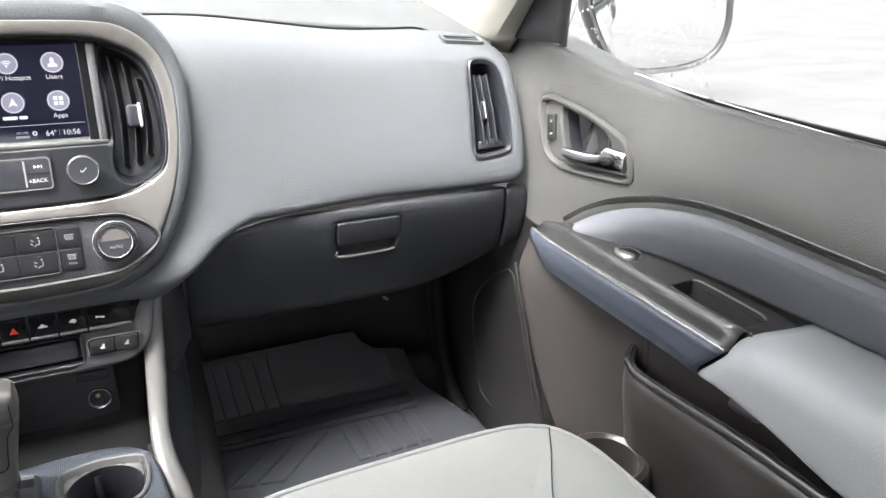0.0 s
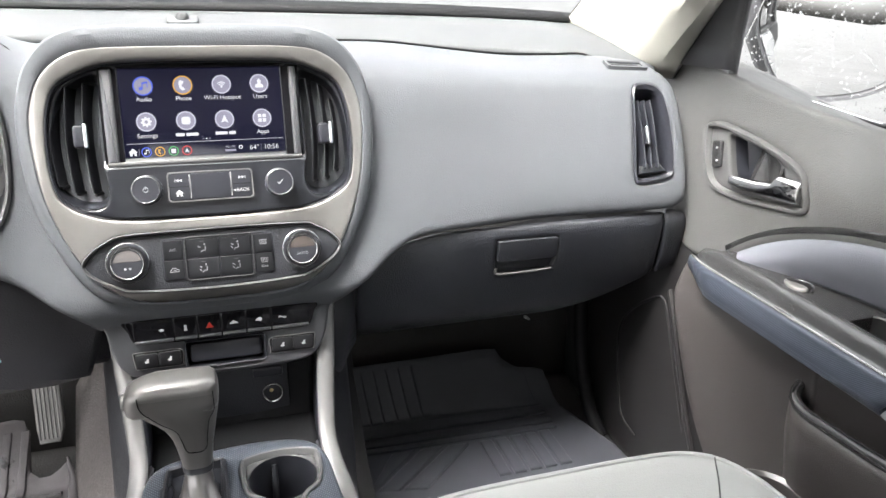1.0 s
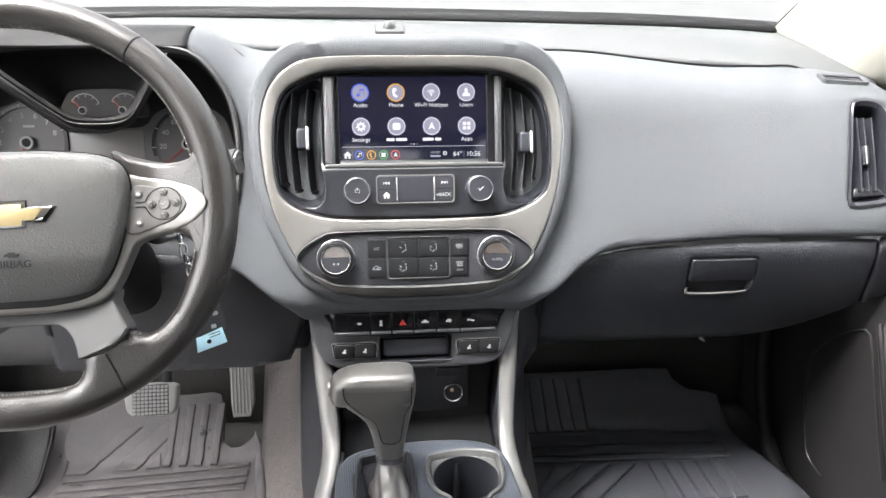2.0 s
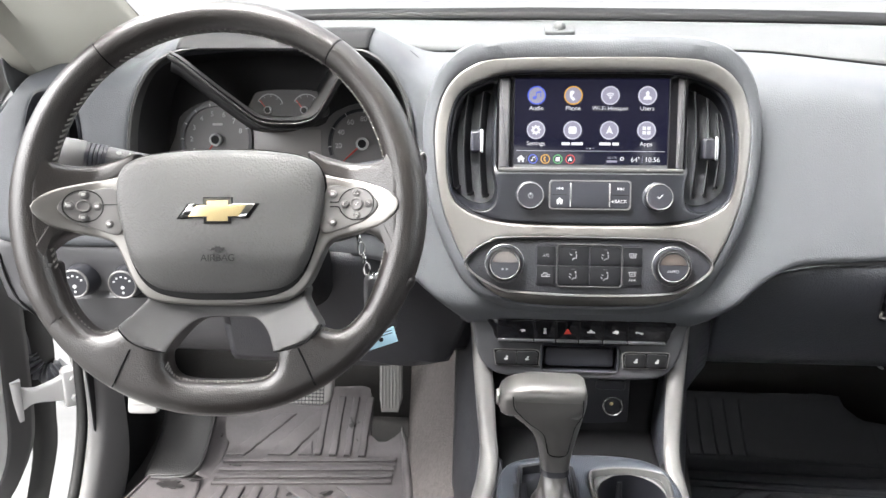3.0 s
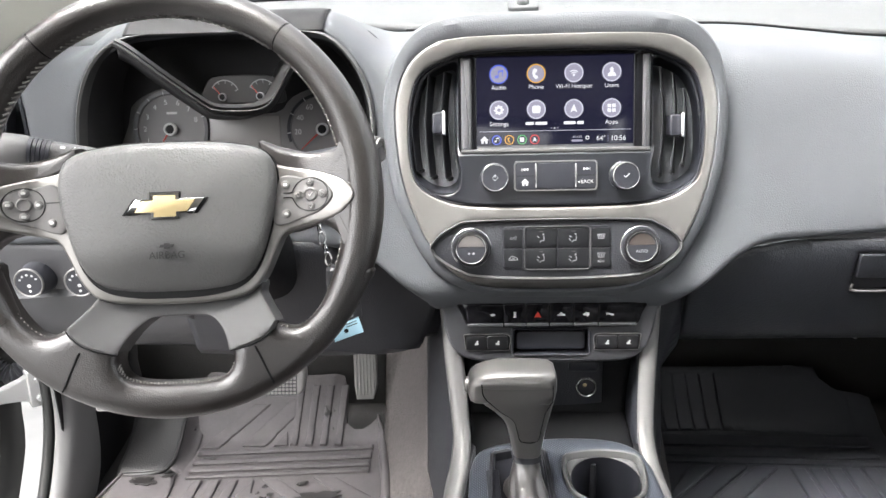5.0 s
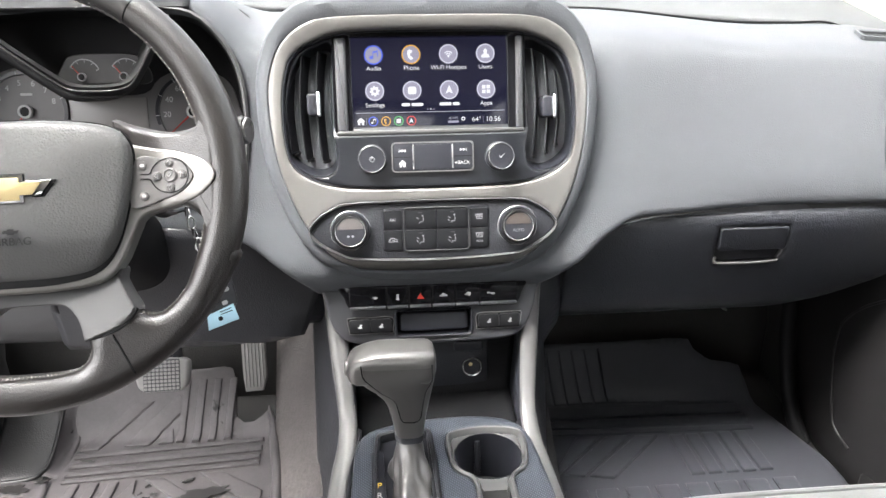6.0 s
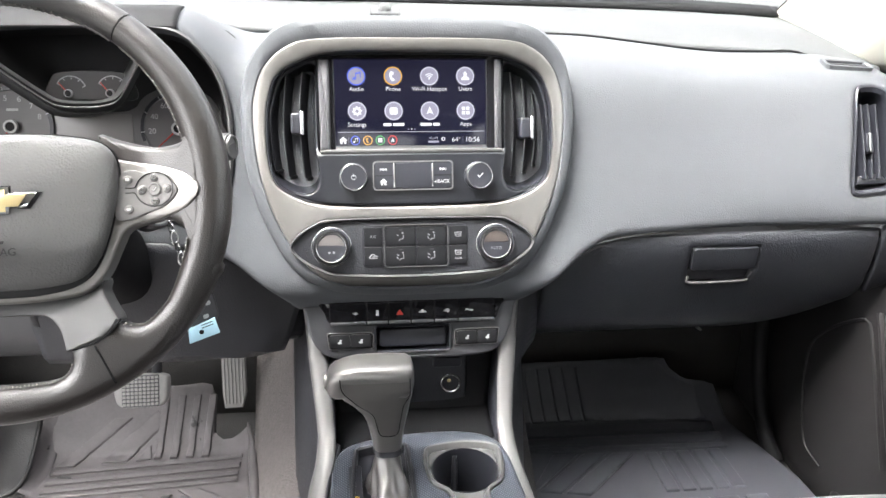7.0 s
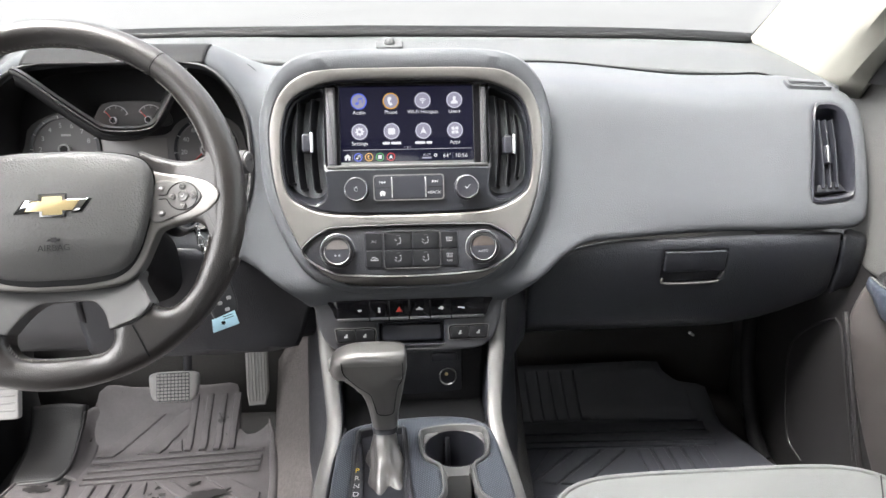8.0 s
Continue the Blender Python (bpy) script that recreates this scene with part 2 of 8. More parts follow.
CHROME = material("chrome", (0.75, 0.75, 0.75), 0.08, 1.0, mottle=0.02)
LEATHER = material("black_wheel_leather", (0.0140, 0.0115, 0.0105), 0.33, grain=0.30, grain_size=0.0013, mottle=0.5, mottle_size=0.035, spec=0.85)
AIRBAG = material("grained_airbag_cover", (0.082, 0.0805, 0.0805), 0.42, grain=0.42, grain_size=0.0019, mottle=0.06, spec=0.45)
SPOKE = material("smooth_spoke_plastic", (0.056, 0.0555, 0.056), 0.48, grain=0.1, grain_size=0.0008, mottle=0.05, spec=0.35)
PODM = material("smooth_grey_switch_plastic", (0.120, 0.116, 0.114), 0.42, mottle=0.04, spec=0.4)
THREAD = material("pale_thread", (0.22, 0.213, 0.205), 0.8, mottle=0.4)
BLACK = material("hood_lining_black", (0.026, 0.0255, 0.027), 0.7, mottle=0.2, spec=0.2)
# worn tunnel carpet, its tone raised for daylight on the driver's side
TUNNEL = material("worn_carpet_daylit", (0.088, 0.080, 0.078), 0.95, grain=1.0, grain_size=0.0034, mottle=0.65, mottle_size=0.007, cells=False, spec=0.1)
RAILM = material("satin_grey_rail", (0.150, 0.147, 0.145), 0.33, 0.25, grain=0.1, grain_size=0.0008, mottle=0.05)
CUPS = material("satin_grey_insert", (0.098, 0.097, 0.097), 0.36, 0.2, grain=0.1, grain_size=0.0008, mottle=0.06)
INLAYM = material("dark_satin_lever_inlay", (0.105, 0.101, 0.098), 0.30, 0.45, mottle=0.06)
SHIFTM = material("satin_lever_metal", (0.150, 0.145, 0.141), 0.30, 0.65, mottle=0.06)
KEYC = material("dark_climate_key_plastic", (0.0050, 0.0052, 0.0064), 0.38, mottle=0.1, spec=0.35)
MARK = material("grey_key_print", (0.22, 0.22, 0.23), 0.5)
MATRUB = material("rubber_mat", (0.035, 0.0362, 0.0435), 0.48, grain=0.25, grain_size=0.0012, mottle=0.25, mottle_size=0.09, spec=0.5)
# dust on the rubber, and a paler tone painted for open-door daylight
MATD = material("dusty_daylit_rubber_mat", (0.073, 0.0665, 0.0685), 0.48, grain=0.3, grain_size=0.0014, mottle=0.5, mottle_size=0.05)
RESTM = material("dusty_dark_foot_rest_rubber", (0.0125, 0.0120, 0.0122), 0.45, grain=0.35, grain_size=0.0022, mottle=0.5, mottle_size=0.03, spec=0.45)
# the same carpet with the footwells' shade put into its colour
CARPET = material("grey_carpet_shaded", (0.028, 0.0268, 0.0262), 0.95, grain=1.0, grain_size=0.0025, mottle=0.35, mottle_size=0.008, cells=False)
SEATL = material("pale_grey_leather", (0.235, 0.235, 0.233), 0.42, grain=0.3, grain_size=0.0016, mottle=0.03)
SEATD = material("dark_seat_fabric", (0.03, 0.03, 0.03), 0.7, mottle=0.1)
DOORP = material("grey_door_plastic", (0.068, 0.067, 0.0655), 0.45, grain=0.4, grain_size=0.0017, mottle=0.06, spec=0.6)
DOORF = material("smooth_grey_handle_plastic", (0.066, 0.065, 0.065), 0.45, grain=0.15, grain_size=0.0014, mottle=0.05)
# door trim plastic darkened: the shade below the armrest is in this colour
LOWER = material("lower_door_plastic_shaded", (0.033, 0.0295, 0.0288), 0.30, grain=0.25, grain_size=0.0016, mottle=0.1, spec=0.7)
DOORD = material("dark_door_plastic", (0.024, 0.0235, 0.0240), 0.24, grain=0.15, grain_size=0.0014, mottle=0.12, spec=0.7)
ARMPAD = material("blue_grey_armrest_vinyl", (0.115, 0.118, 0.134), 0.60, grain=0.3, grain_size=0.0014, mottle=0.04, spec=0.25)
# the armrest vinyl again, paled: window light is put into its colour
ARMTOP = material("armrest_vinyl_window_lit", (0.265, 0.27, 0.285), 0.45, grain=0.3, grain_size=0.0014, mottle=0.04)
VISORM = material("matt_black_visor", (0.010, 0.0098, 0.0100), 0.42, mottle=0.1, spec=0.4)
GAUGEP = material("grey_gauge_panel", (0.034, 0.033, 0.034), 0.4, mottle=0.08)
IVORY = material("ivory_pillar_plastic", (0.29, 0.283, 0.252), 0.62, grain=0.25, grain_size=0.0014, mottle=0.03, spec=0.25)
WHITE = material("white_car_paint", (0.48, 0.48, 0.475), 0.25, mottle=0.03, coat=0.3)
RUBBER = material("black_rubber_seal", (0.022, 0.022, 0.022), 0.6, mottle=0.15)
PEDAL = material("worn_pedal_rubber", (0.25, 0.243, 0.237), 0.5, mottle=0.2, mottle_size=0.01)
PALEP = material("pale_worn_pedal_pad", (0.28, 0.274, 0.268), 0.5, mottle=0.12, mottle_size=0.02)
WETM = material("wet_dirt", (0.020, 0.0185, 0.0185), 0.30, mottle=0.3, mottle_size=0.01, spec=0.4)
STEELP = material("brushed_pedal_metal", (0.27, 0.262, 0.255), 0.42, 0.7, mottle=0.15, mottle_size=0.02)
PRINT = material("pale_print", (0.42, 0.42, 0.42), 0.5)
REDP = material("red_print", (0.33, 0.03, 0.02), 0.4)
YELP = material("yellow_print", (0.75, 0.5, 0.06), 0.5)
GOLD = material("gold_emblem", (0.56, 0.45, 0.24), 0.36, 0.5, mottle=0.08)
TAGB = material("pale_blue_tag", (0.35, 0.55, 0.65), 0.5)
DIAL = material("grey_dial_face", (0.135, 0.129, 0.130), 0.45, mottle=0.05)
DIALW = material("pale_dial_print", (0.48, 0.475, 0.47), 0.5)
LCD = material("grey_driver_display", (0.21, 0.20, 0.195), 0.25, mottle=0.03)
WALLP = material("grey_cab_wall_trim", (0.06, 0.059, 0.058), 0.6, grain=0.3, grain_size=0.002, mottle=0.06)
# paler copy of the grey door plastic; daylight at the open side is painted in
ODOOR = material("smooth_grey_trim_daylit", (0.140, 0.1385, 0.1375), 0.5, grain=0.2, grain_size=0.0016, mottle=0.06)
BOOTR = material("blue_grey_rubber", (0.062, 0.063, 0.072), 0.42, mottle=0.12, spec=0.5)
HEAD = material("headliner_fabric", (0.55, 0.53, 0.48), 0.9, grain=0.5, grain_size=0.002, mottle=0.04, cells=False)
GLASS = clear("window_glass", (0.86, 0.87, 0.86))
SCREEN = glow("screen_navy", (0.016, 0.016, 0.050), 0.5, (0.002, 0.002, 0.003))
ICON = glow("screen_icon_grey", (0.33, 0.32, 0.42), 1.0)
ICONR = glow("screen_icon_rim", (0.62, 0.62, 0.72), 1.0)
WHITEP = glow("screen_white", (0.9, 0.9, 0.95), 1.0)
BLUEP = glow("screen_blue", (0.08, 0.14, 0.75), 1.0)
AMBER = glow("screen_amber", (0.75, 0.40, 0.06), 1.0)
GREENP = glow("screen_green", (0.10, 0.45, 0.15), 1.0)
REDG = glow("screen_red", (0.65, 0.05, 0.05), 1.0)


def carbon(name, scale, tone_low, tone_high, relief):
    """A woven trim: two crossed waves set the tone and relief."""
    m = material(name, (0.040, 0.046, 0.058), 0.3, metal=0.25, mottle=0.05)
    n, l = m.node_tree.nodes, m.node_tree.links
    co = n.new("ShaderNodeTexCoord")
    w1, w2 = n.new("ShaderNodeTexWave"), n.new("ShaderNodeTexWave")
    for w, d in ((w1, "DIAGONAL"), (w2, "X")):
        w.bands_direction = d
        w.inputs["Scale"].default_value = scale
        l.new(co.outputs["Object"], w.inputs["Vector"])
    mul = n.new("ShaderNodeMath")
    mul.operation = "MULTIPLY"
    l.new(w1.outputs["Fac"], mul.inputs[0])
    l.new(w2.outputs["Fac"], mul.inputs[1])
    tone = n.new("ShaderNodeMix")
    tone.data_type = "RGBA"
    tone.inputs[6].default_value, tone.inputs[7].default_value = (*tone_low, 1), (*tone_high, 1)
    l.new(mul.outputs[0], tone.inputs[0])
    l.new(tone.outputs[2], n["Principled BSDF"].inputs["Base Color"])
    bump = n.new("ShaderNodeBump")
    bump.inputs["Strength"].default_value, bump.inputs["Distance"].default_value = relief, 0.0005
    l.new(mul.outputs[0], bump.inputs["Height"])
    l.new(bump.outputs["Normal"], n["Principled BSDF"].inputs["Normal"])
    return m


WOVEN = carbon("blue_grey_woven_trim", 150, (0.030, 0.035, 0.045), (0.135, 0.146, 0.170), 0.6)
STRIP = carbon("blue_grey_fine_woven_strip", 230, (0.040, 0.046, 0.060), (0.076, 0.085, 0.107), 0.25)


def wet_lot():
    """Pale wet concrete: broad stains, dragged streaks and shiny damp patches."""
    m = material("wet_pale_concrete", (0.17, 0.17, 0.17), 0.6, mottle=0.1, mottle_size=1.5)
    n, l = m.node_tree.nodes, m.node_tree.links
    co, mp, st, mx = n.new("ShaderNodeTexCoord"), n.new("ShaderNodeMapping"), n.new("ShaderNodeTexNoise"), n.new("ShaderNodeMix")
    mp.inputs["Scale"].default_value = (0.5, 1.3, 1)
    mp.inputs["Rotation"].default_value = (0, 0, 0.25)
    st.inputs["Scale"].default_value, st.inputs["Detail"].default_value, st.inputs["Roughness"].default_value = 1.1, 8, 0.65
    l.new(co.outputs["Object"], mp.inputs["Vector"])
    l.new(mp.outputs["Vector"], st.inputs["Vector"])
    ramp = n.new("ShaderNodeValToRGB")
    ramp.color_ramp.elements[0].position, ramp.color_ramp.elements[1].position = 0.36, 0.60
    ramp.color_ramp.elements[0].color, ramp.color_ramp.elements[1].color = (0.048, 0.048, 0.048, 1), (0.078, 0.078, 0.0775, 1)
    l.new(st.outputs["Fac"], ramp.inputs["Fac"])
    l.new(ramp.outputs["Color"], n["Principled BSDF"].inputs["Base Color"])
    return m


GROUND = wet_lot()


def wet_patches(m, dark):
    """Puddled patches: darker and shiny where a slow noise is high."""
    n, l = m.node_tree.nodes, m.node_tree.links
    b = n["Principled BSDF"]
    co, no, rp = n.new("ShaderNodeTexCoord"), n.new("ShaderNodeTexNoise"), n.new("ShaderNodeValToRGB")
    no.inputs["Scale"].default_value, no.inputs["Detail"].default_value, no.inputs["Roughness"].default_value = 13, 7, 0.6
    l.new(co.outputs["Object"], no.inputs["Vector"])
    rp.color_ramp.elements[0].position, rp.color_ramp.elements[1].position = 0.635, 0.66
    l.new(no.outputs["Fac"], rp.inputs["Fac"])
    for key, val in (("Base Color", dark), ("Roughness", (0.12, 0.12, 0.12, 1))):
        src = b.inputs[key].links[0].from_socket
        mx = n.new("ShaderNodeMix")
        mx.data_type = "RGBA"
        l.new(rp.outputs["Color"], mx.inputs[0])
        l.new(src, mx.inputs[6])
        mx.inputs[7].default_value = val
        l.new(mx.outputs[2], b.inputs[key])
    return m


wet_patches(MATD, (0.016, 0.015, 0.015, 1))

# ---- the ground and the cab's shell ----
def structure(name, vf, mat, label, category, thick=0.0):
    return tagged(part(name, vf, mat, None, "", thick), label, category, "", "structure")


structure("ground", ([(-300, -300, 0), (300, -300, 0), (300, 300, 0), (-300, 300, 0)], [(0, 1, 2, 3)]), GROUND, "pale wet concrete lot under an overcast sky", "ground")
XM = -0.03
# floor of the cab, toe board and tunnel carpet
structure("floor", loft([[(-0.75, y, z), (-0.4, y, z), (XM, y, z), (0.35, y, z), (0.70, y, z)] for y, z in ((-1.9, 0.565), (0.20, 0.565), (0.29, 0.60), (0.37, 0.70), (0.44, 0.86), (0.46, 1.05))], 21, 3), CARPET, "grey carpet over the cab floor and toe board, darkened for footwell shade", "floor", 0.02)
# roof, rear wall and side walls with their openings
structure("ceiling", loft([[(-0.66, y, z - 0.05), (-0.45, y, z), (XM, y, z + 0.015), (0.40, y, z), (0.60, y, z - 0.05)] for y, z in ((-0.33, 1.74), (-0.7, 1.80), (-1.4, 1.81), (-1.95, 1.78))], 13, 3), HEAD, "pale fabric headliner of the cab roof", "ceiling", -0.03)
structure("wall_rear", merge(box(-0.78, 0.72, -1.98, -1.93, 0.5, 1.30), box(-0.78, -0.50, -1.98, -1.93, 1.30, 1.80), box(0.44, 0.72, -1.98, -1.93, 1.30, 1.80), box(-0.50, 0.44, -1.98, -1.93, 1.62, 1.80)), WALLP, "grey trimmed rear wall of the cab round its window", "wall")
structure("wall_side", merge(box(0.72, 0.78, -1.95, -0.98, 0.5, 1.22), box(0.66, 0.76, -1.22, -0.96, 1.22, 1.76), box(0.66, 0.76, -1.98, -1.70, 1.22, 1.76), box(0.60, 0.70, -1.98, -0.30, 1.70, 1.80)), WALLP, "cab side behind the front door with a pillar", "wall")
structure("wall_driver_side", merge(box(-0.84, -0.78, -1.95, -0.98, 0.5, 1.22), box(-0.82, -0.72, -1.22, -0.96, 0.5, 1.76), box(-0.82, -0.72, -1.98, -1.70, 1.22, 1.76), box(-0.76, -0.66, -1.98, -0.30, 1.70, 1.80)), WALLP, "cab side behind the open front door", "wall")


structure("wall_body_side", merge(box(-0.872, -0.845, -1.98, -0.97, 0.44, 1.22, 0.012), box(-0.86, -0.825, -1.24, -0.97, 1.22, 1.74, 0.012), box(-0.86, -0.825, -1.98, -1.68, 1.22, 1.74, 0.012), box(-0.85, -0.765, -1.98, -0.32, 1.72, 1.82, 0.02)), WHITE, "white painted body side behind the open door", "wall")
# windscreen pane with its black lower border
def pane(name, quad, label, mat=GLASS):
    v, f = loft(quad, 9, 2)
    d = ((v[1] - v[0]) if isinstance(v[0], Vector) else Vector(v[1]) - Vector(v[0])).cross(Vector(v[9]) - Vector(v[0])).normalized() * 0.004
    n, k = len(v), len(v) // 9
    back = [tuple(Vector(p) + d) for p in v]
    rim = list(range(9)) + [r * 9 + 8 for r in range(1, k)] + list(range(n - 2, n - 10, -1)) + [r * 9 for r in range(k - 2, 0, -1)]
    walls = [(rim[i], rim[(i + 1) % len(rim)], rim[(i + 1) % len(rim)] + n, rim[i] + n) for i in range(len(rim))]
    ob = structure(name, (list(v) + back, list(f) + [tuple(i + n for i in q) for q in f] + walls), mat, label, "window")
    ob.visible_shadow = False
    return ob


pane("window_1", [[(-0.69, 0.36, 1.318), (XM, 0.40, 1.33), (0.63, 0.36, 1.318)], [(-0.66, 0.02, 1.54), (XM, 0.05, 1.56), (0.60, 0.02, 1.54)], [(-0.62, -0.34, 1.73), (XM, -0.32, 1.75), (0.56, -0.34, 1.73)]], "clear raked windscreen with a black lower border")
structure("windscreen_border", loft([[(-0.69, 0.34, 1.318), (-0.4, 0.354, 1.327), (XM, 0.352, 1.326), (0.4, 0.335, 1.319), (0.60, 0.330, 1.310), (0.626, 0.350, 1.308)], [(-0.68, 0.36, 1.335), (-0.4, 0.374, 1.342), (XM, 0.372, 1.341), (0.4, 0.355, 1.334), (0.60, 0.350, 1.325), (0.626, 0.365, 1.323)]], 40), DARK, "black border strip along the windscreen's foot", "window trim", 0.004)


def pillar(s, name):
    """An ivory screen pillar trim; s mirrors it to the driver's side."""
    def m(x, y, z):
        return (x, y, z) if s > 0 else (2 * XM - x, y, z)
    front = [m(0.624, 0.375, 1.298), m(0.629, 0.285, 1.366), m(0.631, 0.18, 1.444), m(0.62, 0.00, 1.57), m(0.57, -0.30, 1.73)]
    mid = [m(0.660, 0.27, 1.250), m(0.648, 0.17, 1.352), m(0.635, 0.06, 1.44), m(0.61, -0.09, 1.56), m(0.565, -0.34, 1.71)]
    rear = [m(0.688, 0.150, 1.245), m(0.646, 0.050, 1.335), m(0.610, -0.045, 1.405), m(0.575, -0.19, 1.52), m(0.55, -0.40, 1.69)]
    back = [m(0.710, 0.160, 1.240), m(0.69, 0.070, 1.335), m(0.67, -0.02, 1.41), m(0.64, -0.17, 1.53), m(0.60, -0.40, 1.69)]
    return structure(name, loft([front, mid, rear, back], 20, 4), IVORY, "ivory plastic trim on the windscreen pillar", "pillar", 0.01)


structure("windscreen_side_border", merge(*[tube(cr([(q, 0.352, 1.315), (q + s * 0.004, 0.268, 1.378), (q + s * 0.005, 0.128, 1.481), (q - s * 0.03, -0.10, 1.62)], 24), 0.005, 8) for q, s in ((0.622, 1), (2 * XM - 0.622, -1))]), DARK, "black strips along the windscreen's sides", "window trim")
pillar(1, "pillar_trim")
pillar(-1, "pillar_trim_driver")

# ---- dashboard ----
dash = thing("dashboard", "slate-grey moulded dashboard with a raised centre stack", "dashboard", (XM, 0.2, 1.06))
# profiles of the dash from its lower lip to the top seam, (y, z), at stations across the cab
P_MID = [(0.020, 0.962), (0.004, 0.985), (-0.002, 1.01), (0.010, 1.04), (0.026, 1.08), (0.054, 1.16), (0.079, 1.235), (0.105, 1.268), (0.155, 1.283), (0.235, 1.290)]
P_END = [(0.056, 0.962), (0.050, 0.985), (0.044, 1.01), (0.037, 1.045), (0.038, 1.088), (0.068, 1.16), (0.100, 1.225), (0.120, 1.245), (0.150, 1.257), (0.200, 1.270)]
P_HOOD = [(0.020, 0.962), (0.012, 0.985), (0.008, 1.01), (0.008, 1.04), (0.012, 1.08), (0.028, 1.17), (0.045, 1.265), (0.070, 1.312), (0.130, 1.330), (0.250, 1.304)]
P_LEFT = [(0.010, 0.962), (0.010, 0.985), (0.010, 1.01), (0.008, 1.04), (0.014, 1.085), (0.034, 1.17), (0.058, 1.245), (0.084, 1.270), (0.125, 1.281), (0.185, 1.288)]
P_RIGHT = [(0.050, 0.962), (0.044, 0.985), (0.038, 1.01), (0.030, 1.045), (0.028, 1.088), (0.054, 1.16), (0.086, 1.223), (0.108, 1.243), (0.142, 1.255), (0.195, 1.268)]
STATIONS = [(-0.79, P_LEFT), (-0.62, P_LEFT), (-0.50, P_HOOD), (-0.28, P_HOOD), (-0.20, P_MID), (0.20, P_MID), (0.48, P_END), (0.70, P_RIGHT)]
TAU = 0.42
_t = np.linspace(0, 1, 81)


def by_points(pts, k=16):
    """A smooth curve with k steps between each two of its points, so that profiles keep their bends in line."""
    p = np.array(pts, float)
    e = np.vstack([2 * p[:1] - p[1:2], p, 2 * p[-1:] - p[-2:-1]])
    t = np.linspace(0, 1, k, endpoint=False)[:, None]
    out = [0.5 * (2 * b + (c - a) * t + (2 * a - 5 * b + 4 * c - d) * t ** 2 + (3 * b - a - 3 * c + d) * t ** 3) for a, b, c, d in zip(e[:-3], e[1:-2], e[2:-1], e[3:])]
    return np.vstack(out + [p[-1:]])


_raw = np.array([by_points(p) for _, p in STATIONS])
_step = np.linalg.norm(np.diff(_raw, axis=1), axis=2).mean(0)
_arc = np.concatenate([[0], np.cumsum(_step)]) / _step.sum()
_dense = np.array([np.stack([np.interp(_t, _arc, r[:, 0]), np.interp(_t, _arc, r[:, 1])], 1) for r in _raw])
_sx = np.array([s for s, _ in STATIONS])


def dash_profile(x):
    x = float(np.clip(x, _sx[0], _sx[-1]))
    i = int(min(np.searchsorted(_sx, x, side="right") - 1, len(_sx) - 2))
    f = (x - _sx[i]) / (_sx[i + 1] - _sx[i])
    f = f * f * (3 - 2 * f)
    return _dense[i] * (1 - f) + _dense[i + 1] * f


def dash_tau(x, z):
    pr = dash_profile(x)
    k = int(np.argmax(pr[:, 1]))
    return TAU * float(np.interp(z, pr[:k + 1, 1], _t[:k + 1]))


def dash_surf(p, sink):
    out = []
    for (x, s), k in zip(p, sink):
        pr = dash_profile(x)
        q = np.clip(s / TAU, 0, 1)
        y, z = np.interp(q, _t, pr[:, 0]), np.interp(q, _t, pr[:, 1])
        a, b = np.clip(q - 0.02, 0, 1), np.clip(q + 0.02, 0, 1)
        dy, dz = np.interp(b, _t, pr[:, 0]) - np.interp(a, _t, pr[:, 0]), np.interp(b, _t, pr[:, 1]) - np.interp(a, _t, pr[:, 1])
        ln = math.hypot(dy, dz)
        out.append((x, y + k * dz / ln, z - k * dy / ln))
    return out


def dash_line(pts):
    return [(x, dash_tau(x, z)) for x, z in pts]


low = dash_line([(-0.780, 1.10), (-0.768, 1.078), (-0.70, 1.069), (-0.45, 1.066), (-0.31, 1.062), (-0.262, 1.056), (-0.237, 1.046), (-0.213, 1.031), (-0.18, 1.001), (-0.155, 0.976), (-0.135, 0.966), (0.115, 0.966), (0.137, 0.972), (0.174, 1.001), (0.207, 1.031), (0.231, 1.046), (0.256, 1.056), (0.305, 1.0585), (0.474, 1.0585), (0.63, 1.0590), (0.662, 1.064), (0.674, 1.083)])
side = dash_line([(0.677, 1.15), (0.676, 1.20), (0.672, 1.235)])
top = [(0.655, TAU * 0.90), (0.62, TAU * 0.96), (0.58, TAU), (0.4, TAU), (0.2, TAU), (0, TAU), (-0.2, TAU), (-0.4, TAU), (-0.62, TAU), (-0.715, TAU * 0.90)]
lside = dash_line([(-0.737, 1.258), (-0.764, 1.215), (-0.780, 1.15)])
pad_outline = cr(low + side + top + lside, 320, True)
HOOD = cr(dash_line([(-0.570, 1.13), (-0.578, 1.19), (-0.568, 1.25), (-0.545, 1.292), (-0.505, 1.312), (-0.43, 1.318), (-0.35, 1.318), (-0.285, 1.312), (-0.25, 1.29), (-0.228, 1.25), (-0.220, 1.20), (-0.226, 1.13), (-0.26, 1.10), (-0.40, 1.095), (-0.53, 1.10)]), 90, True)
RV = cr(dash_line([(0.605, 1.229), (0.597, 1.170), (0.592, 1.115), (0.597, 1.104), (0.62, 1.105), (0.646, 1.110), (0.652, 1.122), (0.654, 1.17), (0.650, 1.215), (0.640, 1.232), (0.622, 1.236)]), 60, True)
LV = cr(dash_line([(-0.704, 1.254), (-0.717, 1.200), (-0.724, 1.140), (-0.717, 1.128), (-0.692, 1.128), (-0.657, 1.132), (-0.648, 1.142), (-0.643, 1.195), (-0.650, 1.242), (-0.662, 1.256), (-0.683, 1.260)]), 60, True)
